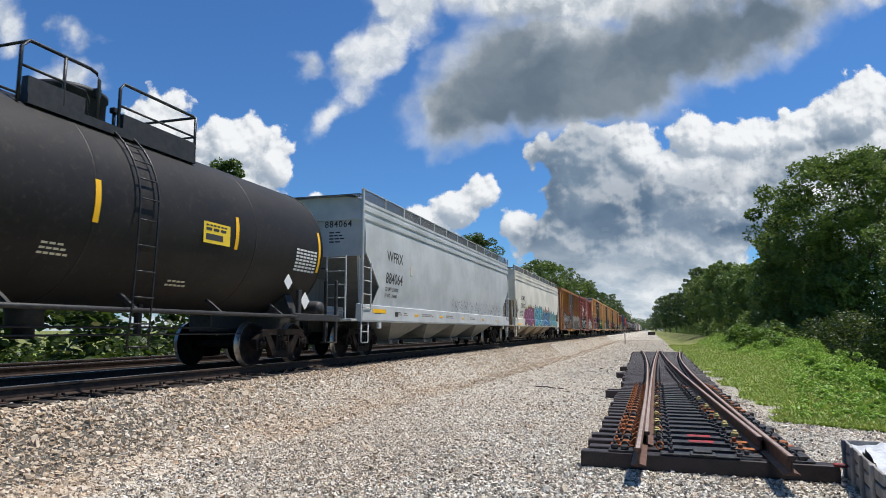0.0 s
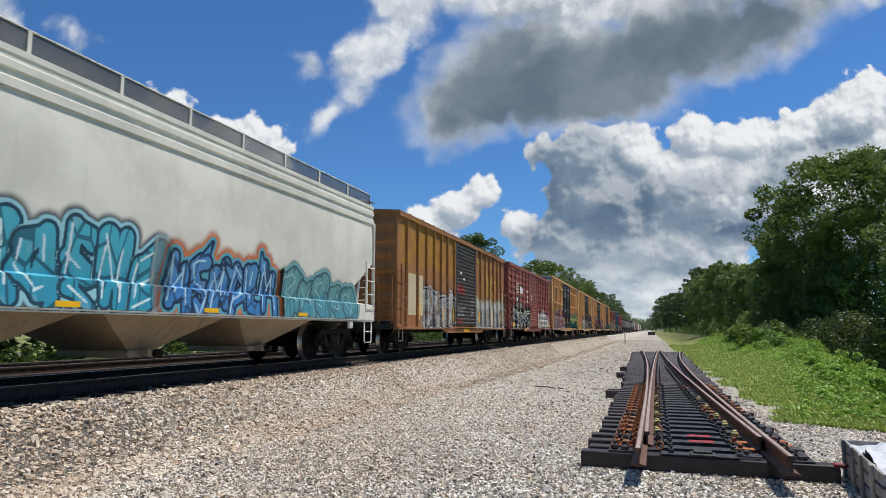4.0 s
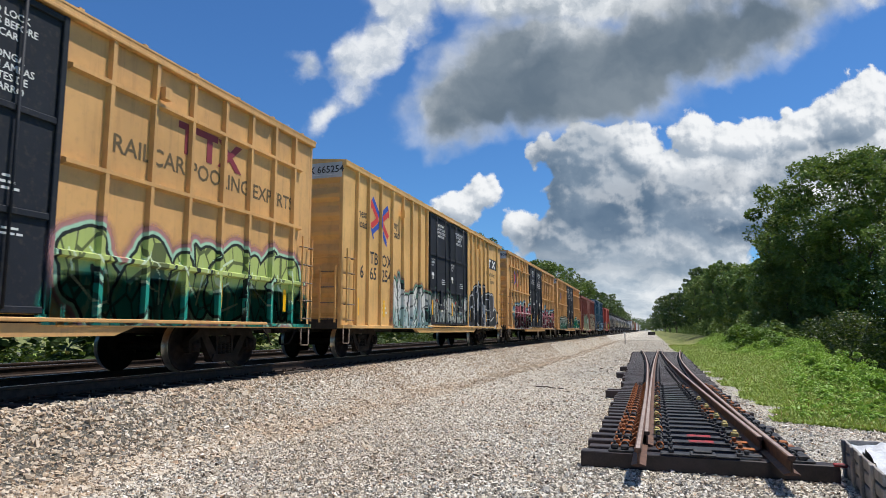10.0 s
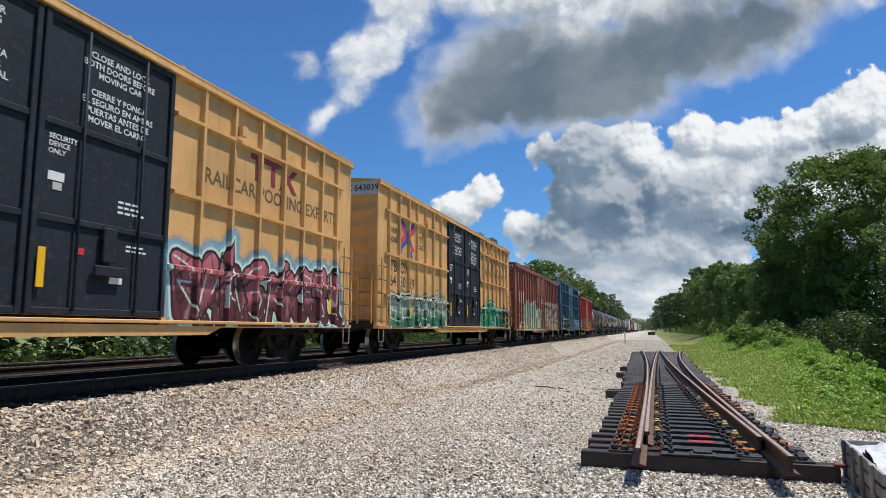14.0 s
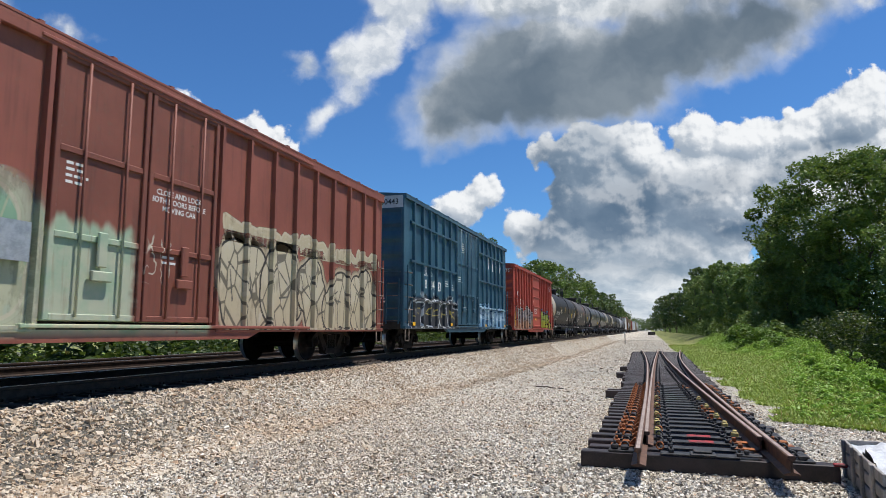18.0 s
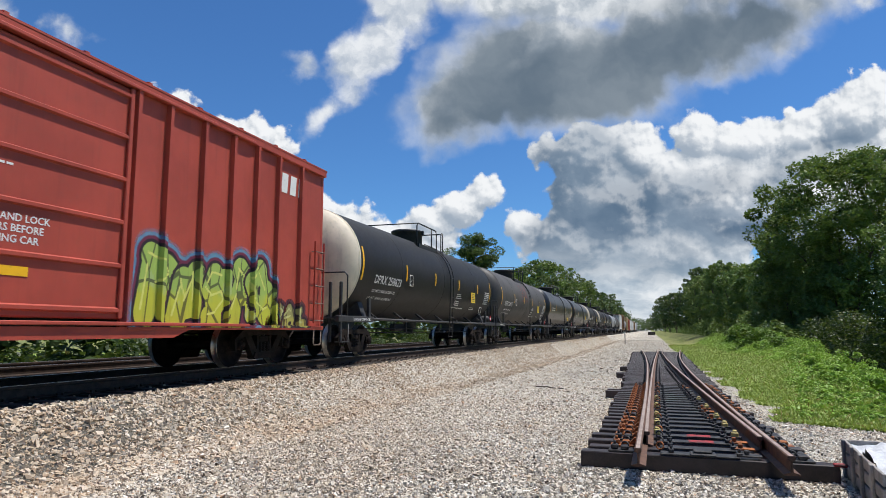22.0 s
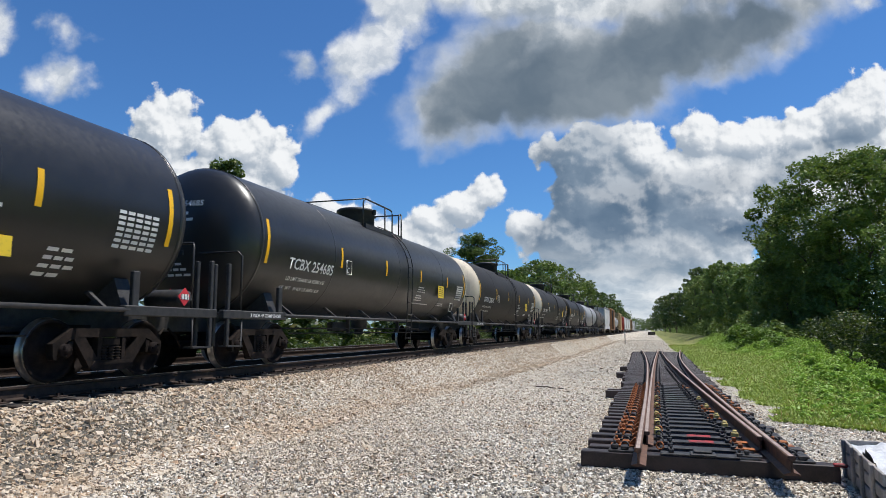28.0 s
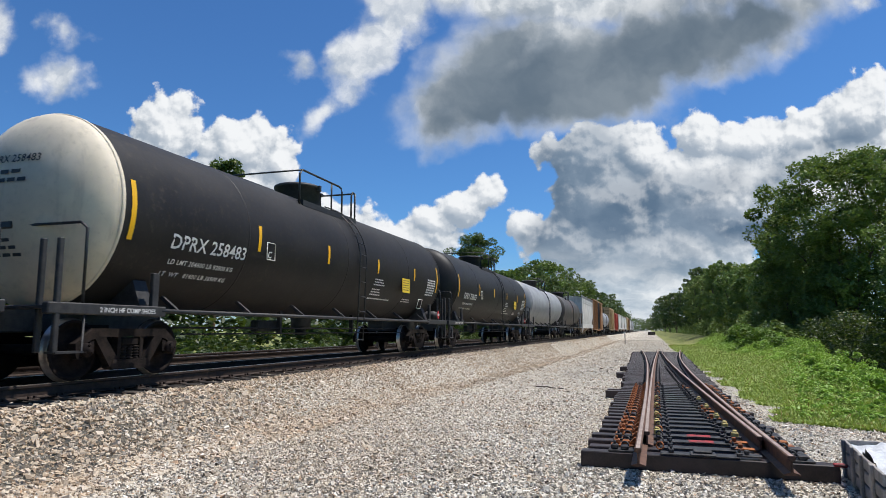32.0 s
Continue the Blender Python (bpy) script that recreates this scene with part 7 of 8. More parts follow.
M_MAROON_BOX = paint("maroon_box_car", (0.265, 0.080, 0.054), 0.6, 0.16, 0.35, [
    (2.3, 10.8, 0.70, 2.35, "wash", [(0.52, 0.47, 0.32), (0.30, 0.42, 0.27), (0.46, 0.38, 0.25)], 0.8),
    (0.6, 2.4, 0.8, 1.7, "tag", [(0.6, 0.58, 0.53)], 0.4),
    ])
M_MAROON_DOOR = paint("maroon_door", (0.22, 0.070, 0.046), 0.6, 0.46, 0.5, [(7.3, 9.0, 0.8, 2.2, "wash", [(0.42, 0.44, 0.32), (0.30, 0.40, 0.28), (0.22, 0.09, 0.05)], 0.7), (9.2, 9.9, 1.5, 2.2, "tag", [(0.5, 0.45, 0.36)], 0.35)])
M_BLUE_BOX = paint("blue_box_car", (0.028, 0.088, 0.138), 0.42, 0.06, 0.30, [
    (0.7, 6.0, 0.78, 1.75, "wash", [(0.055, 0.06, 0.07), (0.075, 0.08, 0.09), (0.03, 0.05, 0.08)], 0.6),
    (0.9, 6.0, 0.80, 2.0, "tag", [(0.55, 0.58, 0.60)], 0.75),
    ], tint=(0.040, 0.115, 0.168))
M_RED_BOX = paint("red_box_car", (0.40, 0.062, 0.038), 0.55, 0.06, 0.22, [
    ])
M_HOP_GREY = paint("grey_hopper", (0.455, 0.47, 0.465), 0.65, 0.02, 0.08, [(9.0, 18.2, 1.48, 1.95, "tag", [(0.20, 0.21, 0.23)], 0.4)])
M_HOP_UNDER = paint("grey_hopper_bays", (0.20, 0.195, 0.185), 0.6, 0.12, 0.5)
M_HOP_CREAM = paint("cream_hopper", (0.66, 0.625, 0.535), 0.7, 0.02, 0.08, [
    ])
M_HOP_TAN = paint("tan_hopper_bays", (0.34, 0.26, 0.18), 0.65, 0.12, 0.5)
M_FAR_WHITE = paint("far_white_hopper", (0.60, 0.59, 0.55), 0.55, 0.08, 0.35)
M_FAR_BROWN = paint("far_brown_box_car", (0.33, 0.17, 0.07), 0.6, 0.2, 0.4)
M_FAR_RED = paint("far_red_box_car", (0.42, 0.07, 0.04), 0.6, 0.1, 0.3)
M_FAR_TAN = paint("far_tan_box_car", (0.45, 0.32, 0.16), 0.6, 0.12, 0.4)


def small_print(root, y, z, mat, lines=3, w=0.7, h=0.045, **kw):
    bars([(y, z - k * h * 2.2, w * (0.75 + 0.25 * ((k * 7) % 3) / 2), h) for k in range(lines)], mat, root, **kw)


def yellow_box(y0, length, label, mat, marks, posts, belts, slogan=True):
    root = box_car(y0, length, 5.15, 2.4, label, mat, posts, (6.88, 11.88), 8, belts, door_mat=M_BOX_DOOR, end_top=M_END_GREY, chord=0.12)
    X = 1.539
    lift = 0.0 if belts else 0.10
    words("next", 0.96, 3.75 + lift, 0.34, M_INK, root, X)
    words("load", 0.96, 3.46 + lift, 0.34, M_INK, root, X)
    words("any", 3.40, 3.80 + lift, 0.34, M_INK, root, X)
    words("road", 3.40, 3.51 + lift, 0.34, M_INK, root, X)
    emblem(root, 2.46, 3.78 + lift * 1.8, 0.66, M_LOGO_BLUE, M_LOGO_RED, posts)
    for text, y, z in marks:
        words(text, y, z, 0.50, M_INK, root, X)
    words(marks[0][0] + marks[1][0] + " " + "".join(m[0] for m in marks[2:]), -0.018, 4.86, 0.26, M_INK, root, x=0.0, end=True)
    bars([(0.25, 4.80, 1.1, 0.012)], M_WHITE, root, x=-0.018, end=True)
    small_print(root, -1.2, 3.95, M_INK, 2, 0.8, 0.05, end=True, x=-0.012)
    small_print(root, -1.2, 3.0, M_INK, 2, 0.8, 0.05, end=True, x=-0.012)
    warnings = (("CLOSE THIS DOOR\nBEFORE CLOSING\nMAIN DOOR\n\nCIERRE ESTA PUERTA\nANTES DE CERRAR\nLA PUERTA PRINCIPAL", 6.87),
             ("CLOSE AND LOCK\nBOTH DOORS BEFORE\nMOVING CAR\n\nCIERRE Y PONGA\nEL SEGURO EN AMBAS\nPUERTAS ANTES DE\nMOVER EL CARRO", 9.32))
    if not slogan:
        warnings = (("IMPORTANT\nUSE THIS DOOR\nBEFORE CLOSING\nMAIN DOOR", 6.87), ("CLOSE AND LOCK\nBOTH DOORS\nBEFORE\nMOVING CAR", 9.32))
        words("Railcar Pooling", 15.62, 3.40, 0.28, M_PALE_INK, root, X)
        words("Experts", 16.35, 3.06, 0.28, M_PALE_INK, root, X)
    for text, a in warnings:
        words(text, a + 1.42, 4.62, 0.135, M_WHITE, root, 1.568, align="CENTER")
        words("SECURITY\nDEVICE\nONLY", a + 0.28, 3.28, 0.10, M_WHITE, root, 1.568)
        small_print(root, a + 1.5, 2.62, M_WHITE, 3, 0.55, 0.035, x=1.568)
        small_print(root, a + 1.7, 1.98, M_WHITE, 2, 0.5, 0.03, x=1.568)
        plate("door_label", a + 0.30, a + 0.55, 2.72, 2.84, M_WHITE, root, 1.566)
        plate("door_label", a + 0.38, a + 0.52, 2.60, 2.70, M_PALE, root, 1.566)
        plate("door_label", a + 1.42, a + 1.66, 1.42, 1.66, M_WHITE, root, 1.566)
        plate("door_label", a + 0.80, a + 0.95, 1.78, 1.88, M_PLACARD, root, 1.566)
        plate("reflector", a + 0.20, a + 0.31, 1.30, 1.82, M_STRIPE, root, 1.612)
    if slogan:
        words("RAILCAR POOLING EXPERTS", 12.76, 3.38, 0.40, M_PALE_INK, root, X, spread=1.0)
        part("emblem", Shape().box(X, X + 0.004, 14.15, 15.2, 4.16, 4.28).box(X, X + 0.004, 14.32, 14.47, 3.74, 4.16).box(X, X + 0.004, 14.9, 15.05, 3.74, 4.16), M_LOGO_MAROON, root)
        part("emblem", Shape().prism([(15.2, 4.26), (15.36, 4.26), (15.95, 3.74), (15.75, 3.74)], "x", X, X + 0.004).prism([(15.75, 4.26), (15.95, 4.26), (15.36, 3.74), (15.2, 3.74)], "x", X + 0.001, X + 0.005), M_LOGO_MAROON, root)
    else:
        part("emblem", Shape().box(X, X + 0.004, 15.7, 17.7, 3.78, 4.28), M_INK, root, "black emblem panel")
        part("emblem", Shape().box(X + 0.004, X + 0.008, 15.85, 16.5, 4.12, 4.22).box(X + 0.004, X + 0.008, 16.1, 16.25, 3.84, 4.12).prism([(16.7, 4.22), (16.9, 4.22), (17.5, 3.84), (17.3, 3.84)], "x", X + 0.004, X + 0.008)
             .prism([(17.3, 4.22), (17.5, 4.22), (16.9, 3.84), (16.7, 3.84)], "x", X + 0.005, X + 0.009), M_WHITE, root)
    plate("roof_bracket", 4.0, 4.15, 4.30, 4.55, mat, root, 1.60, 0.12)
    plate("roof_bracket", 13.6, 13.75, 4.45, 4.65, mat, root, 1.60, 0.12)
    for y in (0.95, 2.75, 5.9, 12.6, 15.4, 17.6):
        plate("reflector", y, y + 0.11, 1.15, 1.62, M_STRIPE, root, X)
    small_print(root, 2.5, 1.5, M_STRIPE_W, 3, 0.6, 0.06, x=X)
    return root


POSTS_18 = [0.80, 1.64, 2.50, 3.32, 4.18, 5.06, 5.96, 12.65, 13.55, 14.45, 15.35, 16.2, 17.05, 17.85]


def build_train():
    # 1: black tank car with high railings
    L = 15.9
    r = tank_car(-0.75, L, "dull black tank car with scuffed shell and tall railings", M_TANK_SOOT, centre=2.05, ladder_at=0.96, screen=True, shift=0.78)
    R, A = 1.56, 2.62
    reflectors(r, [7.92, 11.24, 14.5], 1.55, A, [0.62, 0.62, 0.95])
    plate("notice", 10.30, 11.06, 2.30, 2.68, M_LABEL_Y, r, 1.548, 0.008, "yellow emergency notice")
    bars([(10.36, 2.36, 0.62, 0.11), (10.36, 2.53, 0.62, 0.05), (10.36, 2.61, 0.62, 0.03)], M_INK, r, x=1.559)
    small_print(r, 7.25, 1.9, M_STRIPE_W, 3, 0.5, 0.03, radius=R, centre_z=A)
    small_print(r, 9.9, 1.58, M_STRIPE_W, 2, 0.6, 0.03, radius=R, centre_z=A)
    bars([(13.5, 2.08 + 0.075 * k, 0.95, 0.045) for k in range(7)], M_WHITE, r, radius=R, centre_z=A)
    placard(r, 1.44, 14.1, 1.42, end=False, white=True, r=0.2)
    placard(r, 1.50, 13.25, 1.80, end=False, white=True, r=0.17)

    # 2, 3: covered hoppers
    r = hopper_car(15.78, 19.96, "clean pale grey covered hopper with a white side sill", M_HOP_GREY, M_HOP_UNDER, 1.62, (2.90, 0.52, 1.60, 1.98, 1.28), 4.36)
    bowed = lambda q: np.interp(q, [b for _, b in HOPPER_SIDE], [a for a, _ in HOPPER_SIDE]) + 0.004
    words("WFRX", 2.08, 2.79, 0.46, M_INK, r, bowed)
    words("884064", 2.02, 2.14, 0.46, M_INK, r, bowed)
    words("WFRX", 0.515, 3.92, 0.26, M_INK, r, x=0.35, end=True, spread=1.15)
    words("884064", 0.515, 3.62, 0.26, M_INK, r, x=0.35, end=True, spread=1.1)
    small_print(r, 0.5, 3.45, M_INK, 4, 0.5, 0.04, x=0.515, end=True)
    words("LD LMT 218900", 2.0, 1.92, 0.16, M_INK, r, bowed)
    words("LT WT   36900", 1.98, 1.72, 0.16, M_INK, r, bowed)
    part("data_panel", Shape().box(1.619, 1.626, 4.05, 4.3, 2.52, 2.80), M_PALE, r)
    plate("reflector", 1.08, 2.02, 1.24, 1.35, M_STRIPE, r, 1.616)
    for y in (4.5, 7.2, 10.2, 13.6, 16.4):
        plate("reflector", y, y + 0.34, 1.20, 1.27, M_STRIPE, r, 1.617)
    for y, w in ((1.2, 0.55), (2.9, 0.5), (3.5, 0.4), (5.2, 1.5), (8.0, 1.2), (11.5, 1.0)):
        small_print(r, y, 1.27, M_PALE_INK, 2, w, 0.028, x=1.6195)
    plate("data_panel", 2.75, 2.98, 1.16, 1.30, M_INK, r, 1.617)
    r = hopper_car(37.0, 19.4, "cream covered hopper with colourful graffiti along its lower side", M_HOP_CREAM, M_HOP_TAN, 1.5, (2.60, 0.42, 1.46, 1.93, 1.22), 4.27, tall=False)
    words("XOMX", 2.10, 2.57, 0.40, M_INK, r, bowed, spread=1.15)
    words("720822", 2.07, 2.11, 0.40, M_INK, r, bowed, spread=1.15)
    words("XOMX", 0.415, 3.75, 0.24, M_INK, r, x=0.25, end=True, spread=1.2)
    words("720822", 0.415, 3.42, 0.24, M_INK, r, x=0.2, end=True, spread=1.2)
    small_print(r, 0.1, 2.95, M_INK, 3, 0.5, 0.04, x=0.415, end=True)
    words("LD LMT 220700", 2.0, 1.80, 0.15, M_INK, r, bowed)
    words("LT WT    65300", 1.98, 1.61, 0.15, M_INK, r, bowed)
    plate("reflector", 1.0, 2.0, 1.06, 1.15, M_STRIPE, r, 1.619)
    plate("data_panel", 3.62, 3.86, 2.30, 2.58, M_PALE, r, 1.616)
    for y in (6.0, 8.8, 11.8, 15.0):
        plate("reflector", y, y + 0.4, 1.06, 1.14, M_STRIPE, r, 1.623)

    skin = hopper_skin(19.4, 4.27)
    sprayed(r, skin, 3.45, 6.95, 1.0, 2.12, 5, 3, ((0.20, 0.045, 0.15), (0.27, 0.06, 0.17), (0.045, 0.012, 0.035), (0.66, 0.55, 0.22), (0.62, 0.56, 0.40), (0.62, 0.45, 0.50)), 0.40, cloud=0.05, wear=0.1)
    sprayed(r, skin, 7.1, 10.7, 1.0, 2.18, 6, 5, ((0.035, 0.30, 0.42), (0.07, 0.40, 0.50), (0.015, 0.06, 0.09), (0.30, 0.55, 0.60), (0.055, 0.08, 0.10), (0.60, 0.75, 0.75)), 0.36, 1, cloud=0.10, wear=0.15)
    sprayed(r, skin, 10.9, 14.1, 1.0, 2.10, 6, 8, ((0.05, 0.20, 0.45), (0.09, 0.26, 0.48), (0.015, 0.03, 0.07), (0.10, 0.36, 0.44), (0.62, 0.17, 0.05), (0.40, 0.60, 0.70)), 0.32, 1, cloud=0.16, wear=0.15)
    sprayed(r, skin, 14.3, 18.1, 1.0, 2.0, 5, 11, ((0.08, 0.28, 0.34), (0.13, 0.32, 0.33), (0.05, 0.11, 0.12), (0.16, 0.38, 0.40), (0.22, 0.36, 0.35), (0.30, 0.48, 0.46)), 0.42, cloud=0.08, wear=0.2)

    # 4: rusted orange box car with a louvred door
    posts = [0.75, 1.80, 2.73, 3.60, 4.43, 5.25, 6.15, 9.55, 10.45, 11.35, 12.2, 13.05, 13.9, 14.75]
    r = box_car(58.10, 15.7, 4.50, 1.65, "rusted orange box car with faded yellow lettering and grey door", M_OLD_BOX,
                posts, (6.35, 9.45), 7, door_mat=M_OLD_DOOR, door_kind="louvre", sill=0.78)
    words("OX", 1.95, 2.18, 0.42, M_INK, r, 1.539)
    words("B", 1.25, 2.18, 0.42, M_INK, r, 1.539)
    words("258", 1.92, 1.70, 0.40, M_INK, r, 1.539)
    plate("data_panel", 1.0, 2.45, 1.25, 2.62, M_CREAM_PANEL, r, 1.537)
    small_print(r, 1.9, 1.52, M_INK, 2, 0.5, 0.10, x=1.539)
    words("next", 10.55, 3.10, 0.36, M_LOGO_YELLOW, r, 1.539)
    words("load", 10.55, 2.80, 0.36, M_LOGO_YELLOW, r, 1.539)
    words("any", 13.3, 3.05, 0.36, M_LOGO_YELLOW, r, 1.539)
    words("road", 13.3, 2.76, 0.36, M_LOGO_YELLOW, r, 1.539)
    words("nationwide boxcar pool", 10.0, 3.82, 0.46, M_LOGO_YELLOW, r, 1.539)
    emblem(r, 12.3, 2.85, 0.9, M_LOGO_YELLOW, M_LOGO_YELLOW, posts)
    for y in (1.9, 4.6, 6.0, 10.2, 11.5, 14.6):
        plate("reflector", y, y + 0.14, 1.1, 1.62, M_STRIPE, r, 1.56)
    plate("reflector", 7.4, 8.3, 0.68, 0.82, M_STRIPE, r, 1.60)
    for a, b in ((6.9, 3.06), (7.38, 2.83)):
        plate("door_label", a, a + 0.26, b, b + 0.09, M_WHITE, r, 1.605)
    plate("data_panel", 12.2, 13.1, 1.0, 1.75, M_CREAM_PANEL, r, 1.54)
    plate("data_panel", 14.88, 15.42, 1.05, 1.50, M_CREAM_PANEL, r, 1.538)
    words("XCF\n20A", 14.96, 1.32, 0.22, M_INK, r, 1.546)
    plate("data_panel", 14.88, 15.42, 2.10, 2.70, M_CREAM_PANEL, r, 1.538)

    skin = box_skin(15.7, 0.78, 4.5, posts)
    sprayed(r, skin, 2.35, 6.15, 0.82, 2.15, 4, 21, ((0.40, 0.39, 0.36), (0.52, 0.51, 0.48), (0.05, 0.05, 0.055), (0.60, 0.59, 0.55), (0.24, 0.20, 0.16), (0.62, 0.61, 0.58)), 0.44, 1, cloud=0.12, wear=0.5)
    sprayed(r, skin, 9.7, 14.9, 0.86, 1.55, 6, 22, ((0.34, 0.34, 0.33), (0.46, 0.45, 0.42), (0.16, 0.15, 0.14), (0.50, 0.46, 0.36), (0.42, 0.40, 0.35), (0.52, 0.50, 0.46)), 0.34, cloud=0.2, wear=0.7)

    # 5: red-brown box car with corrugated sides
    r = box_car(75.05, 15.55, 4.55, 1.65, "red-brown box car with corrugated sides and silver graffiti", M_BROWN_BOX,
                [0.72, 1.82, 2.94, 4.08, 5.18, 6.2, 9.55, 10.35, 11.1, 11.9, 12.7, 13.5, 14.4], (6.3, 9.5), 9, ribbed=10, door_kind="fine", sill=0.80)
    part("emblem", Shape().box(1.58, 1.586, 1.92, 2.84, 3.46, 3.54).box(1.58, 1.586, 1.92, 2.84, 3.30, 3.38).box(1.58, 1.586, 1.92, 2.84, 3.12, 3.22).box(1.58, 1.586, 1.92, 2.84, 2.96, 3.04), M_PALE, r)
    part("emblem", Shape().prism([(3.06, 2.98), (3.5, 2.98), (3.6, 3.38), (3.16, 3.38)], "x", 1.580, 1.586), M_WHITE, r)
    part("emblem", Shape().prism([(3.56, 2.95), (3.98, 2.95), (4.04, 3.34), (3.66, 3.36)], "x", 1.580, 1.586), M_WHITE, r)
    bars([(2.05, 2.48, 0.5, 0.2)], M_WHITE, r, x=1.592)
    words("411", 2.02, 2.10, 0.36, M_WHITE, r, 1.592, spread=1.2)
    words("011", 3.12, 2.10, 0.36, M_WHITE, r, 1.592, spread=1.2)
    small_print(r, 2.0, 1.75, M_WHITE, 2, 0.8, 0.07, x=1.586)
    plate("panel", 1.95, 2.86, 2.02, 2.78, M_INK, r, 1.582)
    plate("panel", 3.02, 4.0, 2.02, 2.42, M_INK, r, 1.582)
    bars([(0.05, 4.08, 0.75, 0.15)], M_WHITE, r, x=-0.012, end=True)
    plate("reflector", 0.75, 1.25, 0.95, 1.22, M_STRIPE, r, 1.60)
    plate("reflector", 4.3, 4.9, 0.72, 0.85, M_STRIPE, r, 1.63)
    plate("reflector", 14.5, 15.1, 0.95, 1.15, M_STRIPE, r, 1.60)
    for a, b in ((5.25, 3.1), (5.25, 2.75), (5.25, 2.5), (6.9, 2.9), (6.8, 2.7)):
        plate("door_label", a, a + 0.22, b, b + 0.14, M_WHITE, r, 1.63)
    plate("tag_green", 12.0, 12.15, 2.62, 2.72, M_GREEN_TAG, r, 1.60)

    skin = box_skin(15.55, 0.80, 4.55, [0.72, 1.82, 2.94, 4.08, 5.18, 6.2, 9.55, 10.35, 11.1, 11.9, 12.7, 13.5, 14.4], ribbed=10)
    sprayed(r, skin, 0.7, 6.15, 0.84, 2.05, 5, 33, ((0.030, 0.032, 0.036), (0.07, 0.072, 0.075), (0.52, 0.54, 0.50), (0.50, 0.56, 0.26), (0.055, 0.055, 0.058), (0.66, 0.68, 0.64)), 0.30, 1, cloud=0.30, wear=0.2)
    sprayed(r, skin, 9.85, 14.5, 0.84, 1.95, 5, 36, ((0.74, 0.71, 0.58), (0.80, 0.77, 0.68), (0.20, 0.15, 0.12), (0.70, 0.56, 0.56), (0.40, 0.17, 0.24), (0.26, 0.52, 0.46)), 0.46, cloud=0.24, wear=0.2)

    # 6 to 9: yellow box cars
    belts = (4.36, 3.03, 1.78)
    r = yellow_box(92.25, 18.72, "yellow box car with black doors and pink, grey and green graffiti", M_TBOX_1,
               [("TB", 0.95, 2.62), ("OX", 1.82, 2.62), ("64", 0.95, 2.18), ("00", 1.82, 2.18), ("86", 2.66, 2.18)], POSTS_18, belts)
    skin = box_skin(18.72, 0.80, 5.15, POSTS_18, belts, door=(6.88, 11.88))
    sprayed(r, skin, 0.5, 6.7, 0.82, 1.95, 7, 41, ((0.26, 0.24, 0.25), (0.36, 0.33, 0.33), (0.50, 0.07, 0.06), (0.70, 0.66, 0.66), (0.30, 0.20, 0.24), (0.66, 0.24, 0.22)), 0.34, 1, cloud=0.24, wear=0.25)
    sprayed(r, skin, 0.3, 6.6, 1.75, 2.15, 0, 43, ((0.34, 0.07, 0.20), (0.42, 0.10, 0.26), (0.10, 0.02, 0.06), (0.72, 0.66, 0.68), (0.20, 0.30, 0.28), (0.60, 0.40, 0.5)), 0.10, 1, cloud=0.03, wear=0.2, stars=5, slim=0.6)
    sprayed(r, skin, 12.1, 18.3, 0.82, 2.25, 6, 45, ((0.015, 0.30, 0.22), (0.44, 0.52, 0.16), (0.02, 0.025, 0.02), (0.40, 0.62, 0.44), (0.48, 0.24, 0.24), (0.62, 0.72, 0.50)), 0.34, 1, cloud=0.16, wear=0.15)
    sprayed(r, skin, 12.0, 18.4, 0.82, 1.25, 7, 46, ((0.015, 0.30, 0.22), (0.02, 0.34, 0.25), (0.02, 0.10, 0.08), (0.02, 0.26, 0.20), (0.02, 0.28, 0.21), (0.30, 0.60, 0.48)), 0.5, cloud=0.16, wear=0.1)
    r = yellow_box(112.62, 18.72, "yellow box car with black doors and black-and-white graffiti", M_TBOX_2,
               [("TB", 1.75, 2.62), ("OX", 2.60, 2.62), ("6", 1.1, 2.18), ("65", 1.75, 2.18), ("254", 2.60, 2.18)],
               [0.80, 1.56, 2.44, 3.33, 4.25, 5.08, 5.85, 6.6, 12.0, 12.7, 13.45, 14.2, 15.0, 15.8, 17.75], (), False)
    skin = box_skin(18.72, 0.80, 5.15, [0.80, 1.56, 2.44, 3.33, 4.25, 5.08, 5.85, 6.6, 12.0, 12.7, 13.45, 14.2, 15.0, 15.8, 17.75], door=(6.88, 11.88))
    sprayed(r, skin, 3.5, 7.1, 0.82, 2.12, 8, 51, ((0.30, 0.42, 0.40), (0.64, 0.63, 0.58), (0.020, 0.022, 0.022), (0.10, 0.26, 0.18), (0.46, 0.22, 0.19), (0.72, 0.72, 0.68)), 0.42, 2, cloud=0.10, wear=0.15)
    sprayed(r, skin, 7.1, 11.7, 0.98, 2.0, 9, 53, ((0.26, 0.30, 0.28), (0.50, 0.50, 0.46), (0.015, 0.016, 0.018), (0.05, 0.12, 0.09), (0.22, 0.11, 0.11), (0.60, 0.58, 0.50)), 0.30, 2, cloud=0.0, wear=0.4)
    sprayed(r, skin, 12.5, 17.4, 0.82, 2.60, 4, 57, ((0.022, 0.023, 0.026), (0.05, 0.05, 0.055), (0.66, 0.66, 0.65), (0.02, 0.02, 0.022), (0.50, 0.32, 0.12), (0.70, 0.70, 0.70)), 0.46, 2, cloud=0.0, wear=0.05)
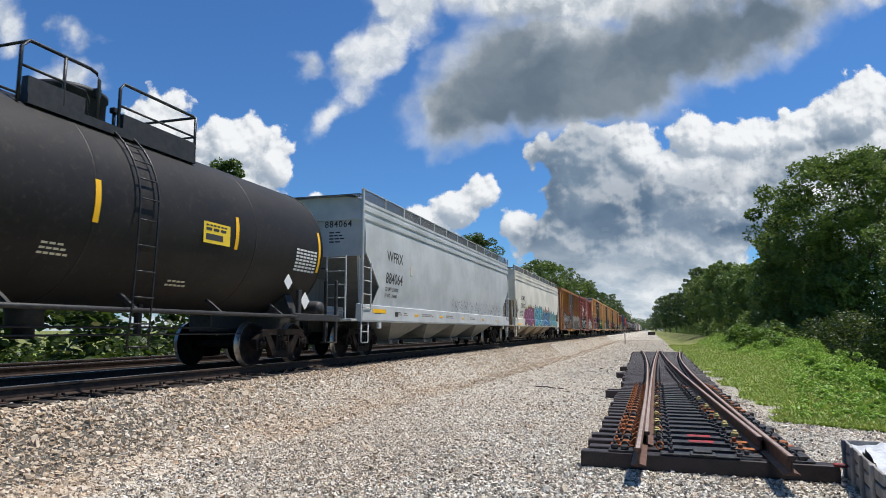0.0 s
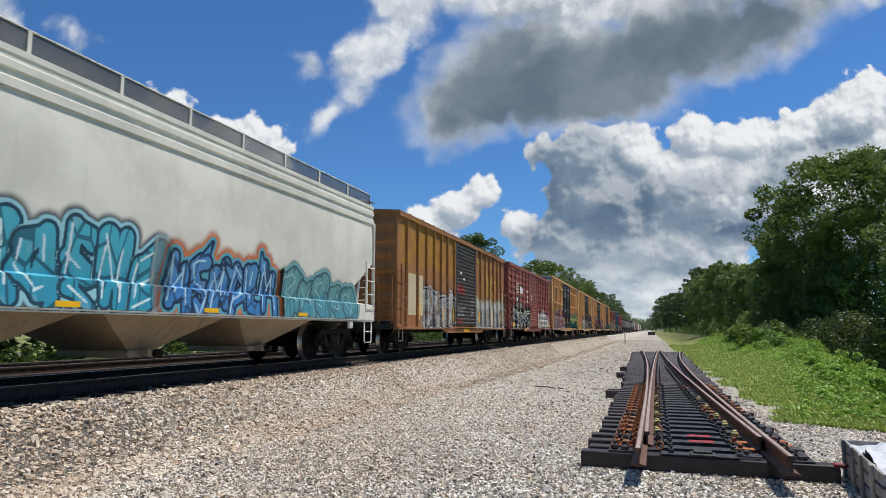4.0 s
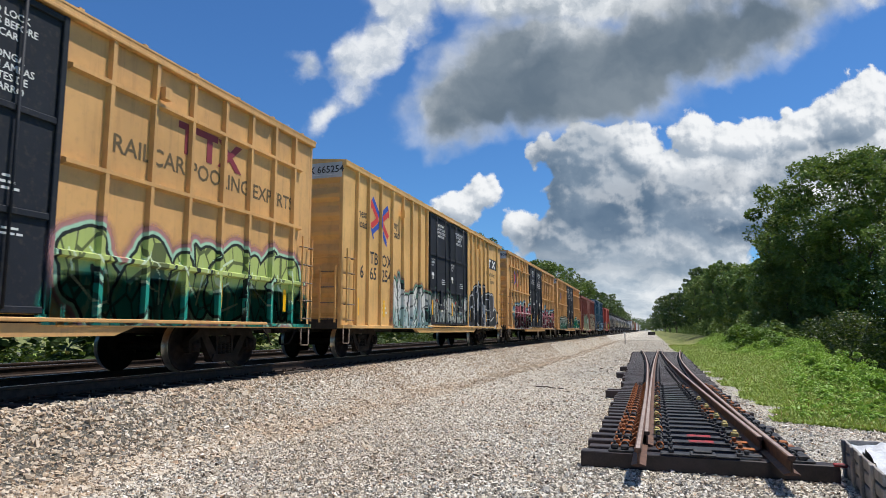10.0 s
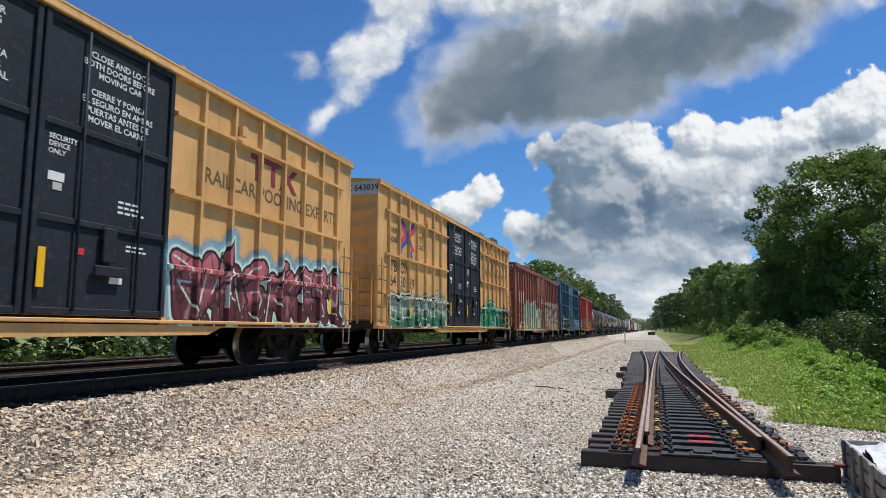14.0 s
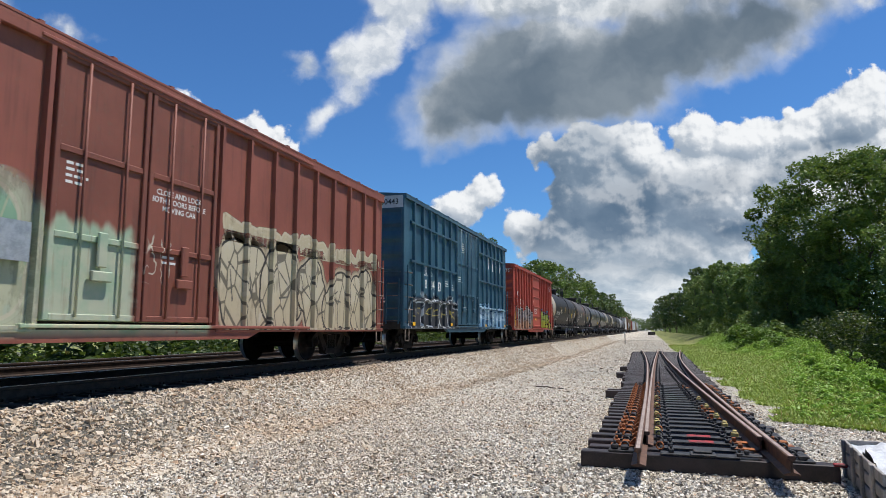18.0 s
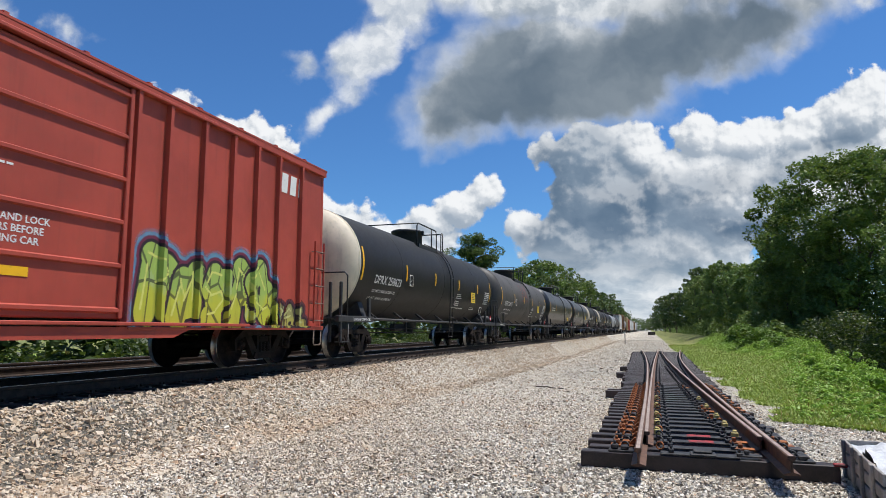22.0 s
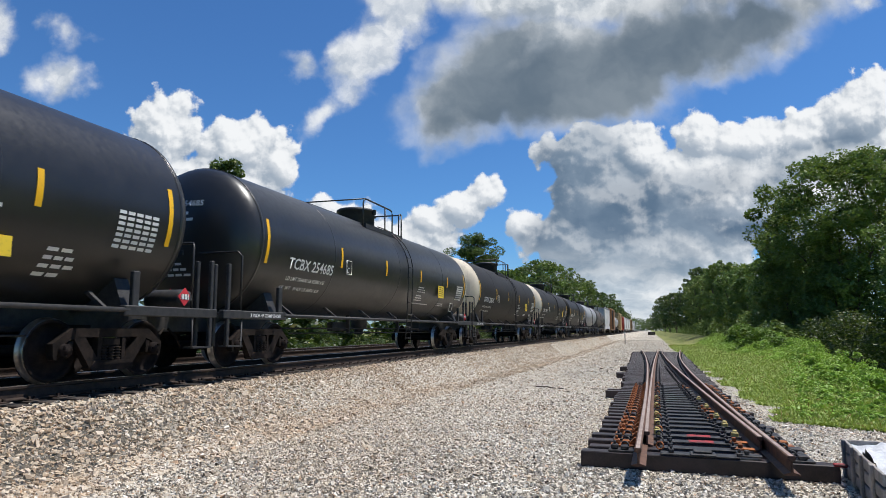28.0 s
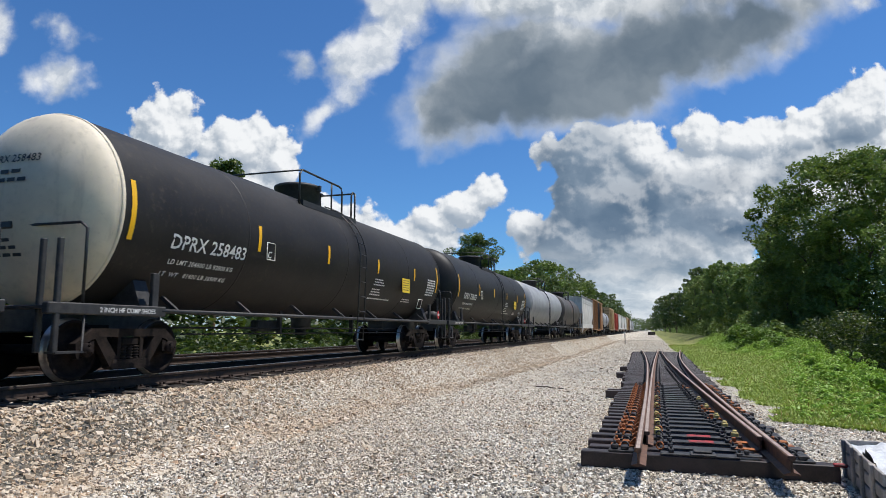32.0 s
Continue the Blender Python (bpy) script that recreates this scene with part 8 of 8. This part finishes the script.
    r = yellow_box(133.05, 18.72, "yellow box car with black doors and maroon and pink graffiti", M_TBOX_3,
               [("TB", 0.98, 2.55), ("OX", 1.82, 2.55), ("66", 0.98, 2.10), ("39", 1.82, 2.10), ("08", 2.64, 2.10)], POSTS_18, belts)
    skin = box_skin(18.72, 0.80, 5.15, POSTS_18, belts, door=(6.88, 11.88))
    maroon = ((0.115, 0.030, 0.040), (0.46, 0.13, 0.15), (0.03, 0.012, 0.015), (0.56, 0.68, 0.58), (0.20, 0.42, 0.54), (0.58, 0.66, 0.58))
    sprayed(r, skin, 1.75, 7.1, 0.82, 2.20, 8, 61, maroon, 0.36, 2, cloud=0.20, wear=0.15)
    sprayed(r, skin, 1.85, 7.2, 0.82, 1.55, 8, 62, (maroon[0], (0.16, 0.045, 0.05)) + maroon[2:], 0.40, 1, cloud=0.05, wear=0.1)
    sprayed(r, skin, 12.1, 18.3, 0.82, 2.10, 9, 63, maroon, 0.36, 2, cloud=0.20, wear=0.25)
    r = yellow_box(153.6, 18.72, "yellow box car with black doors and green graffiti", M_TBOX_4,
               [("TB", 0.98, 2.55), ("OX", 1.82, 2.55), ("64", 0.98, 2.10), ("30", 1.82, 2.10), ("39", 2.64, 2.10)], POSTS_18, belts)
    skin = box_skin(18.72, 0.80, 5.15, POSTS_18, belts, door=(6.88, 11.88))
    sprayed(r, skin, 0.9, 6.6, 0.82, 1.85, 6, 71, ((0.04, 0.18, 0.11), (0.40, 0.46, 0.36), (0.02, 0.03, 0.02), (0.58, 0.64, 0.54), (0.20, 0.24, 0.18), (0.60, 0.66, 0.58)), 0.34, 1, cloud=0.12, wear=0.3)
    sprayed(r, skin, 12.1, 16.5, 0.82, 1.92, 4, 73, ((0.012, 0.20, 0.11), (0.02, 0.25, 0.14), (0.62, 0.66, 0.62), (0.015, 0.20, 0.12), (0.02, 0.18, 0.11), (0.62, 0.36, 0.06)), 0.44, 1, cloud=0.06, wear=0.1)
    sprayed(r, skin, 16.6, 18.2, 0.82, 1.75, 2, 74, ((0.035, 0.038, 0.045), (0.055, 0.058, 0.066), (0.40, 0.42, 0.46), (0.03, 0.03, 0.035), (0.55, 0.45, 0.06), (0.58, 0.44, 0.05)), 0.46, 1, cloud=0.05, wear=0.1)

    # 10: maroon box car
    r = box_car(173.98, 18.65, 4.70, 2.1, "maroon box car with cream and green overspray", M_MAROON_BOX,
                [0.65, 1.44, 2.18, 3.04, 3.95, 4.76, 5.70, 6.55, 7.35, 11.0, 11.9, 12.8, 13.7, 14.6, 15.5, 16.4, 17.3, 18.1], (7.45, 10.9), 7, door_mat=M_MAROON_DOOR, sill=0.72, chord=0.20)
    part("emblem", Shape().box(1.537, 1.541, 0.84, 0.98, 2.35, 3.13).prism([(1.02, 2.74), (1.34, 2.35), (1.40, 2.45), (1.40, 3.03), (1.34, 3.13)], "x", 1.537, 1.541), M_TAN_LETTER, r)
    for y in (1.84, 2.66):
        part("emblem", Shape().prism([(y - 0.22, 2.37), (y + 0.12, 2.37), (y + 0.22, 3.11), (y - 0.12, 3.11)], "x", 1.537, 1.541), M_TAN_LETTER, r)
    words("12", 0.82, 1.86, 0.36, M_TAN_LETTER, r, 1.539)
    words("92", 1.66, 1.86, 0.36, M_TAN_LETTER, r, 1.539)
    words("98", 2.52, 1.86, 0.36, M_TAN_LETTER, r, 1.539)
    words("129298", -0.012, 4.48, 0.20, M_PALE, r, x=0.75, end=True, spread=1.2)
    bars([(0.10, 4.48, 0.5, 0.14)], M_PALE, r, x=-0.012, end=True)
    bars([(-1.45, 4.36, 2.9, 0.015)], M_PALE, r, x=-0.012, end=True)
    for z in (4.18, 3.6, 2.95):
        small_print(r, -1.0, z, M_WHITE, 2, 0.8, 0.05, x=-0.012, end=True)
    plate("reflector", 0.72, 1.28, 0.88, 1.12, M_STRIPE, r, 1.63)
    for y in (3.1, 5.4):
        plate("reflector", y, y + 0.4, 0.92, 1.0, M_STRIPE, r, 1.63)
    words("CLOSE AND LOCK\nBOTH DOORS BEFORE\nMOVING CAR", 9.95, 2.92, 0.13, M_WHITE, r, 1.568, align="CENTER")
    small_print(r, 7.7, 3.0, M_WHITE, 4, 0.4, 0.04, x=1.568)
    small_print(r, 9.6, 1.9, M_WHITE, 2, 0.4, 0.04, x=1.568)
    plate("data_panel", 6.6, 7.2, 1.6, 2.1, M_GALV, r, 1.63)

    skin = box_skin(18.65, 0.72, 4.70, [0.65, 1.44, 2.18, 3.04, 3.95, 4.76, 5.70, 6.55, 7.35, 11.0, 11.9, 12.8, 13.7, 14.6, 15.5, 16.4, 17.3, 18.1], chord=0.20)
    cream = ((0.48, 0.40, 0.27), (0.52, 0.45, 0.32), (0.045, 0.038, 0.032), (0.44, 0.36, 0.25), (0.46, 0.38, 0.26), (0.10, 0.09, 0.075))
    sprayed(r, skin, 11.3, 18.0, 0.76, 2.30, 5, 81, cream, 0.52, cloud=0.10, wear=0.25)
    sprayed(r, skin, 11.2, 18.2, 2.42, 2.80, 12, 83, (cream[0], cream[1], cream[0], cream[1], cream[1], cream[0]), 0.05, cloud=0.0, wear=0.3, slim=0.4)
    sprayed(r, skin, 2.9, 7.1, 0.76, 2.45, 4, 85, ((0.44, 0.44, 0.30), (0.24, 0.38, 0.25), (0.50, 0.46, 0.34), (0.42, 0.42, 0.30), (0.46, 0.45, 0.33), (0.52, 0.36, 0.20)), 0.5, cloud=0.28, wear=0.35)

    # 11: blue box car
    r = box_car(194.48, 15.62, 5.15, 1.6, "blue box car with pale end band and white lettering", M_BLUE_BOX,
                [0.85, 1.75, 2.54, 3.29, 4.20, 5.03, 5.85, 9.45, 10.3, 11.15, 12.0, 12.85, 13.7, 14.6], (5.95, 9.35), 8, (4.32, 3.03, 1.78), end_top=M_END_GREY, chord=0.12)
    words("LR", 1.80, 2.66, 0.50, M_WHITE, r, 1.539)
    words("S", 2.68, 2.66, 0.50, M_WHITE, r, 1.539)
    words("10", 1.84, 2.20, 0.48, M_WHITE, r, 1.539)
    words("04", 2.68, 2.20, 0.48, M_WHITE, r, 1.539)
    words("43", 3.46, 2.20, 0.48, M_WHITE, r, 1.539)
    words("LRS 100443", -0.018, 4.84, 0.26, M_INK, r, x=0.10, end=True)
    ring = [(0.26 * math.cos(a), 0.32 * math.sin(a)) for a in np.linspace(0.02, 2 * math.pi - 0.02, 14)]
    inner = [(0.14 * math.cos(a), 0.19 * math.sin(a)) for a in np.linspace(2 * math.pi - 0.02, 0.02, 14)]
    for y, form in ((11.5, [ring + inner]), (12.36, [[(-0.27, -0.32), (0.27, -0.32), (0.06, 0.32), (-0.06, 0.32)]]),
                    (13.2, [[(-0.08, -0.32), (0.08, -0.32), (0.08, 0.32), (-0.08, 0.32)]]), (14.08, [[(0, -0.32), (0.24, 0), (0, 0.32), (-0.24, 0)]])):
        part("emblem", functools.reduce(lambda q, o: q.prism([(y + a, 4.0 + b) for a, b in o], "x", 1.537, 1.541), form, Shape()), M_WHITE, r)
    small_print(r, -1.2, 4.05, M_WHITE, 4, 1.0, 0.06, x=-0.012, end=True)
    small_print(r, -1.2, 3.35, M_WHITE, 4, 1.0, 0.06, x=-0.012, end=True)
    small_print(r, 0.4, 1.75, M_WHITE, 2, 0.7, 0.05, x=-0.012, end=True)
    for a, z, k in ((6.6, 4.35, 5), (6.2, 2.9, 3), (8.3, 2.2, 3), (7.0, 1.7, 2)):
        small_print(r, a, z, M_WHITE, k, 0.6, 0.04, x=1.568)
    small_print(r, 4.5, 2.6, M_WHITE, 3, 0.4, 0.04, x=1.539)
    small_print(r, 5.2, 2.5, M_WHITE, 3, 0.4, 0.04, x=1.539)
    plate("reflector", 0.62, 0.86, 0.90, 1.02, M_STRIPE, r, 1.63)
    for y in (4.9, 10.5, 14.7):
        plate("reflector", y, y + 0.25, 0.92, 1.02, M_STRIPE, r, 1.63)

    skin = box_skin(15.62, 0.80, 5.15, [0.85, 1.75, 2.54, 3.29, 4.20, 5.03, 5.85, 9.45, 10.3, 11.15, 12.0, 12.85, 13.7, 14.6], (4.32, 3.03, 1.78))
    sprayed(r, skin, 0.75, 5.9, 0.82, 1.75, 5, 91, ((0.042, 0.044, 0.050), (0.066, 0.068, 0.074), (0.54, 0.56, 0.58), (0.05, 0.055, 0.06), (0.05, 0.053, 0.06), (0.50, 0.40, 0.10)), 0.46, 1, cloud=0.15, wear=0.2)
    sprayed(r, skin, 9.75, 15.1, 0.82, 1.75, 5, 93, ((0.20, 0.36, 0.50), (0.40, 0.54, 0.64), (0.06, 0.15, 0.25), (0.34, 0.48, 0.58), (0.10, 0.24, 0.36), (0.58, 0.68, 0.74)), 0.38, 2, cloud=0.10, wear=0.45)

    # 12: bright red box car
    r = box_car(212.27, 15.5, 4.58, 1.6, "bright red box car with grey and yellow graffiti", M_RED_BOX,
                [0.63, 1.52, 2.41, 3.28, 4.16, 5.06, 5.92, 9.4, 10.11, 11.0, 11.85, 12.65, 13.45, 14.4], (6.15, 9.32), 7, door_kind="broad", sill=0.76)
    words("SNC", 0.72, 2.82, 0.40, M_WHITE, r, 1.539)
    words("20", 0.80, 2.36, 0.40, M_WHITE, r, 1.539)
    words("172", 1.60, 2.36, 0.40, M_WHITE, r, 1.539)
    words("20172", -0.012, 4.12, 0.22, M_WHITE, r, x=0.7, end=True, spread=1.15)
    bars([(0.35, 4.32, 1.1, 0.02)], M_WHITE, r, x=-0.012, end=True)
    for y in (13.6, 13.95, 14.3):
        part("emblem", Shape().prism([(y, 3.72), (y + 0.24, 3.72), (y + 0.28, 4.15), (y + 0.04, 4.15)], "x", 1.537, 1.541), M_WHITE, r)
    small_print(r, 6.9, 2.78, M_WHITE, 1, 0.75, 0.03, x=1.559)
    part("door_label", Shape().prism([(6.35, 2.72), (6.62, 2.62), (6.64, 2.70), (6.38, 2.80)], "x", 1.556, 1.56), M_WHITE, r)
    words("CLOSE AND LOCK\nDOORS BEFORE\nMOVING CAR", 7.45, 2.10, 0.135, M_WHITE, r, 1.559, align="CENTER")
    plate("panel", 7.2, 7.75, 1.42, 1.54, M_STRIPE, r, 1.557)
    for y in (0.35, 4.3, 6.05):
        plate("reflector", y, y + 0.14, 1.0, 1.85, M_STRIPE, r, 1.54)
    plate("data_panel", 2.7, 2.95, 2.3, 2.6, M_WHITE, r, 1.54)

    skin = box_skin(15.5, 0.76, 4.58, [0.63, 1.52, 2.41, 3.28, 4.16, 5.06, 5.92, 9.4, 10.11, 11.0, 11.85, 12.65, 13.45, 14.4], plug=False)
    sprayed(r, skin, 0.45, 5.95, 0.80, 2.0, 5, 101, ((0.44, 0.25, 0.15), (0.34, 0.31, 0.29), (0.10, 0.075, 0.065), (0.54, 0.50, 0.46), (0.36, 0.22, 0.15), (0.50, 0.34, 0.24)), 0.62, cloud=0.08, wear=0.35)
    sprayed(r, skin, 9.65, 13.4, 0.80, 2.05, 5, 103, ((0.50, 0.50, 0.05), (0.34, 0.46, 0.10), (0.03, 0.02, 0.025), (0.16, 0.03, 0.06), (0.12, 0.32, 0.48), (0.64, 0.64, 0.16)), 0.40, 1, cloud=0.14, wear=0.15)
    sprayed(r, skin, 13.4, 14.8, 0.80, 1.35, 3, 104, ((0.40, 0.36, 0.08), (0.30, 0.28, 0.10), (0.03, 0.02, 0.025), (0.10, 0.03, 0.04), (0.2, 0.1, 0.1), (0.5, 0.5, 0.2)), 0.3, 1, cloud=0.0, wear=0.3)

    # 13 on: tank cars
    def black_tank(y0, label, mark, shell, head=None, far_head=None, length=17.86, box=True):
        t = tank_car(y0, length, label, shell, head, ladder_at=0.76, far_head=far_head)
        rad = 1.552
        reflectors(t, [1.38, 4.78, 7.77, 10.85, 13.9, 16.33], 1.55, 2.62, [0.92, 0.52, 0.45, 0.40, 0.40, 0.92])
        a, b = mark
        words(a + " " + b, 2.34, 2.11, 0.355, M_WHITE, t, radius=rad, centre_z=2.62, spread=1.02)
        words("LD LMT 204600 LB 92800 KG", 2.42, 1.86, 0.13, M_WHITE, t, radius=rad, centre_z=2.62, spread=1.1)
        words("LT  WT   81400 LB 36900 KG", 2.36, 1.66, 0.13, M_WHITE, t, radius=rad, centre_z=2.62, spread=1.1)
        part("data_panel", Shape().tube([(1.545, 5.1, 2.2), (1.55, 5.1, 2.55), (1.55, 5.4, 2.55), (1.545, 5.4, 2.2), (1.545, 5.1, 2.2)], 0.012, 4), M_WHITE, t)
        words("C", 5.17, 2.24, 0.20, M_WHITE, t, radius=rad + 0.004, centre_z=2.62)
        small_print(t, 10.80, 2.20, M_WHITE, 3, 0.8, 0.034, radius=rad, centre_z=2.62)
        small_print(t, 10.80, 1.92, M_WHITE, 3, 0.75, 0.034, radius=rad, centre_z=2.62)
        small_print(t, 10.80, 1.66, M_WHITE, 1, 2.2, 0.034, radius=rad, centre_z=2.62)
        small_print(t, 13.45, 1.74, M_WHITE, 2, 0.9, 0.030, radius=rad, centre_z=2.62)
        part("data_panel", Shape().tube([(1.40, 14.55, 1.50), (1.46, 14.60, 1.80), (1.46, 14.98, 1.80), (1.40, 14.93, 1.50), (1.40, 14.55, 1.50)], 0.010, 4), M_WHITE, t)
        if box:
            bars([(12.92, 2.02 + 0.075 * k, 0.5, 0.03) for k in range(5)], M_INK, t, x=1.5465)
            plate("notice", 12.85, 13.5, 1.95, 2.40, M_LABEL_Y, t, 1.535, 0.010, "yellow emergency notice")
        bars([(15.35, 1.98 + 0.085 * k, 0.85, 0.05) for k in range(7)], M_WHITE, t, radius=rad, centre_z=2.62)
        m = M_INK if head else M_WHITE
        ye = 0.72
        words(a + " " + b, ye, 3.26, 0.17, m, t, x=-0.55, end=True, spread=1.05, radius=1.55, centre_z=2.62)
        small_print(t, -0.45, 3.08, m, 2, 0.9, 0.06, end=True, radius=1.55, centre_z=2.62)
        small_print(t, -0.5, 2.05, m, 3, 0.8, 0.05, end=True, radius=1.55, centre_z=2.62)
        placard(t, 0.25, 0.14, 1.38, True)
        placard(t, 1.42, length - 0.95, 1.32, False)
        words("2 INCH HF COMP SHOES", 0.95, 1.01, 0.10, M_WHITE, t, x=1.503)
        return t

    black_tank(228.72, "dull black tank car with cream near end and yellow reflectors", ("DPRX", "258623"), M_TANK_DULL, M_HEAD_CREAM)
    black_tank(246.55, "dusty grey tank car with faded red spray on its side", ("SHPX", "209427"), M_TANK_GREY)
    t = tank_car(264.4, 17.86, "glossy black tank car with yellow reflectors", M_TANK_GLOSS, ladder_at=0.76)
    reflectors(t, [1.38, 4.78, 7.77, 10.85, 13.9, 16.33], 1.55, 2.62, [0.92, 0.52, 0.52, 0.50, 0.50, 0.95])
    words("DO NOT EXCEED 450 F", 11.0, 2.42, 0.15, M_WHITE, t, radius=1.553, centre_z=2.62)
    words("4\" FIBERGLASS INSULATION", 11.0, 2.26, 0.15, M_WHITE, t, radius=1.553, centre_z=2.62)
    small_print(t, 13.0, 2.25, M_WHITE, 1, 0.7, 0.05, radius=1.553, centre_z=2.62)
    plate("notice", 12.9, 13.7, 1.66, 1.92, M_LABEL_Y, t, 1.425, 0.03, "yellow emergency notice")
    bars([(13.0, 1.73, 0.6, 0.09)], M_INK, t, x=1.457)
    small_print(t, 14.3, 1.82, M_WHITE, 4, 0.6, 0.05, radius=1.553, centre_z=2.62)
    bars([(15.3, 1.98 + 0.085 * k, 0.85, 0.05) for k in range(7)], M_WHITE, t, radius=1.553, centre_z=2.62)
    bars([(2.5, 2.32, 1.9, 0.26)], M_WHITE, t, radius=1.553, centre_z=2.62)
    placard(t, 1.42, 16.95, 1.32, False)
    black_tank(282.25, "glossy black tank car with cream far end", ("TCBX", "254685"), M_TANK_GLOSS, None, M_HEAD_CREAM)
    black_tank(300.05, "dull black tank car with cream near end and stained shell", ("DPRX", "258541"), M_TANK_SOOT, M_HEAD_CREAM)
    black_tank(318.3, "brownish black tank car with cream near end", ("DPRX", "258483"), M_TANK_SOOT, M_HEAD_CREAM)
    black_tank(336.25, "dull black tank car with yellow reflectors", ("DPRX", "258622"), M_TANK_DULL)
    # far cars that stay far off
    y = 354.2
    tank_car(y, 17.6, "pale grey tank car", M_TANK_PALE, low=True)
    tank_car(y + 17.7, 15.6, "dark grey tank car", M_TANK_GREY, low=True)
    y = 388.6
    hop = [0.63 + 0.9 * k for k in range(16)]
    far = [("hop", 15.2, "white covered hopper in the distance", M_FAR_WHITE), ("box", 18.6, "brown box car in the distance", M_FAR_BROWN),
           ("tank", 15.6, "pale tank car in the distance", M_TANK_PALE), ("box", 18.6, "tan box car in the distance", M_FAR_TAN), ("box", 15.4, "red box car in the distance", M_FAR_RED),
           ("hop", 18.2, "white covered hopper in the distance", M_FAR_WHITE), ("hop", 18.2, "white covered hopper in the distance", M_FAR_WHITE),
           ("hop", 18.2, "white covered hopper in the distance", M_FAR_WHITE), ("box", 18.6, "tan box car in the distance", M_FAR_TAN),
           ("box", 18.6, "brown box car in the distance", M_FAR_BROWN), ("hop", 18.2, "white covered hopper in the distance", M_FAR_WHITE),
           ("tank", 15.6, "black tank car in the distance", M_TANK_DULL), ("hop", 18.2, "grey covered hopper in the distance", M_HOP_GREY)]
    for kind, length, label, mat in far:
        if kind == "hop":
            hopper_car(y, length, label, mat, M_HOP_TAN, 1.6, (2.8, 0.4, 1.5, 1.95, 1.25), 4.5, 3, True)
        elif kind == "tank":
            tank_car(y - 0.6, length + 1.2, label, mat, low=True)
        else:
            d = length / 2
            box_car(y, length, 5.1 if length > 17 else 4.6, 2.0, label, mat, [p for p in hop if p < length - 0.4 and not d - 1.9 < p < d + 1.9], (d - 1.8, d + 1.8), low=True, ladders=False,
                    door_mat=M_BOX_DOOR if mat is M_FAR_BROWN else None)
        y += length + 1.9


M_TAN_LETTER = flat_paint("tan_lettering", (0.60, 0.41, 0.24))
M_CREAM_PANEL = flat_paint("cream_stencil_panel", (0.55, 0.46, 0.28))
M_GREEN_TAG = flat_paint("green_tag", (0.02, 0.35, 0.10))
# ---------------------------------------------------------------- build
clouds, high_cloud = build_clouds()
build_ground()
build_train()
build_panel()
build_crate()
build_trees()
build_undergrowth()
build_odds()
build_stones()
build_line("railway_line_1", TRACK_X, "running line of dark rails on old ties", True)
build_line("railway_line_2", TRACK2_X, "second line of rusty rails beyond the train", False)


def run_at(t):
    i = min(int(t), 31)
    k = t - i
    a, b = RUN[i], RUN[i + 1]
    va = (RUN[i + 1] - RUN[max(i - 1, 0)]) / (2 if i else 1)
    vb = (RUN[min(i + 2, 32)] - RUN[i]) / (2 if i < 31 else 1)
    return (2 * k**3 - 3 * k**2 + 1) * a + (k**3 - 2 * k**2 + k) * va + (-2 * k**3 + 3 * k**2) * b + (k**3 - k**2) * vb


def motions():
    """The train rolls towards the eye, its wheels turn, the clouds drift."""
    for car, y0 in CARS:
        walk(car, [(t, pose(TRACK_X, y0 - RUN[t], RAIL_Z)) for t in range(33)])
    steps = [f / FPS for f in range(0, 32 * FPS + 1, 2)]
    ran = [run_at(t) for t in steps]
    for i, (wheel, d, y) in enumerate(WHEELS):
        # turned while the wheel is near enough to be made out
        rows = [(t, pose(0, d, R_WHEEL + 0.003, 37.0 * i + math.degrees(s / R_WHEEL))) for t, s in zip(steps, ran) if 0 < y - s < 75]
        if rows:
            if rows[0][0] > 0:
                rows.insert(0, (0.0, rows[0][1]))
            if rows[-1][0] < 32:
                rows.append((32.0, rows[-1][1]))
            walk(wheel, rows)
    walk(clouds, [(0, pose(0, 0, 0, 0, 0, 0.28)), (32, pose(0, 0, 0, 0, 0, -0.28))])
    walk(high_cloud, [(0, pose(0, 0, 0, 0, 0, -0.36)), (32, pose(0, 0, 0, 0, 0, 0.36))])


motions()
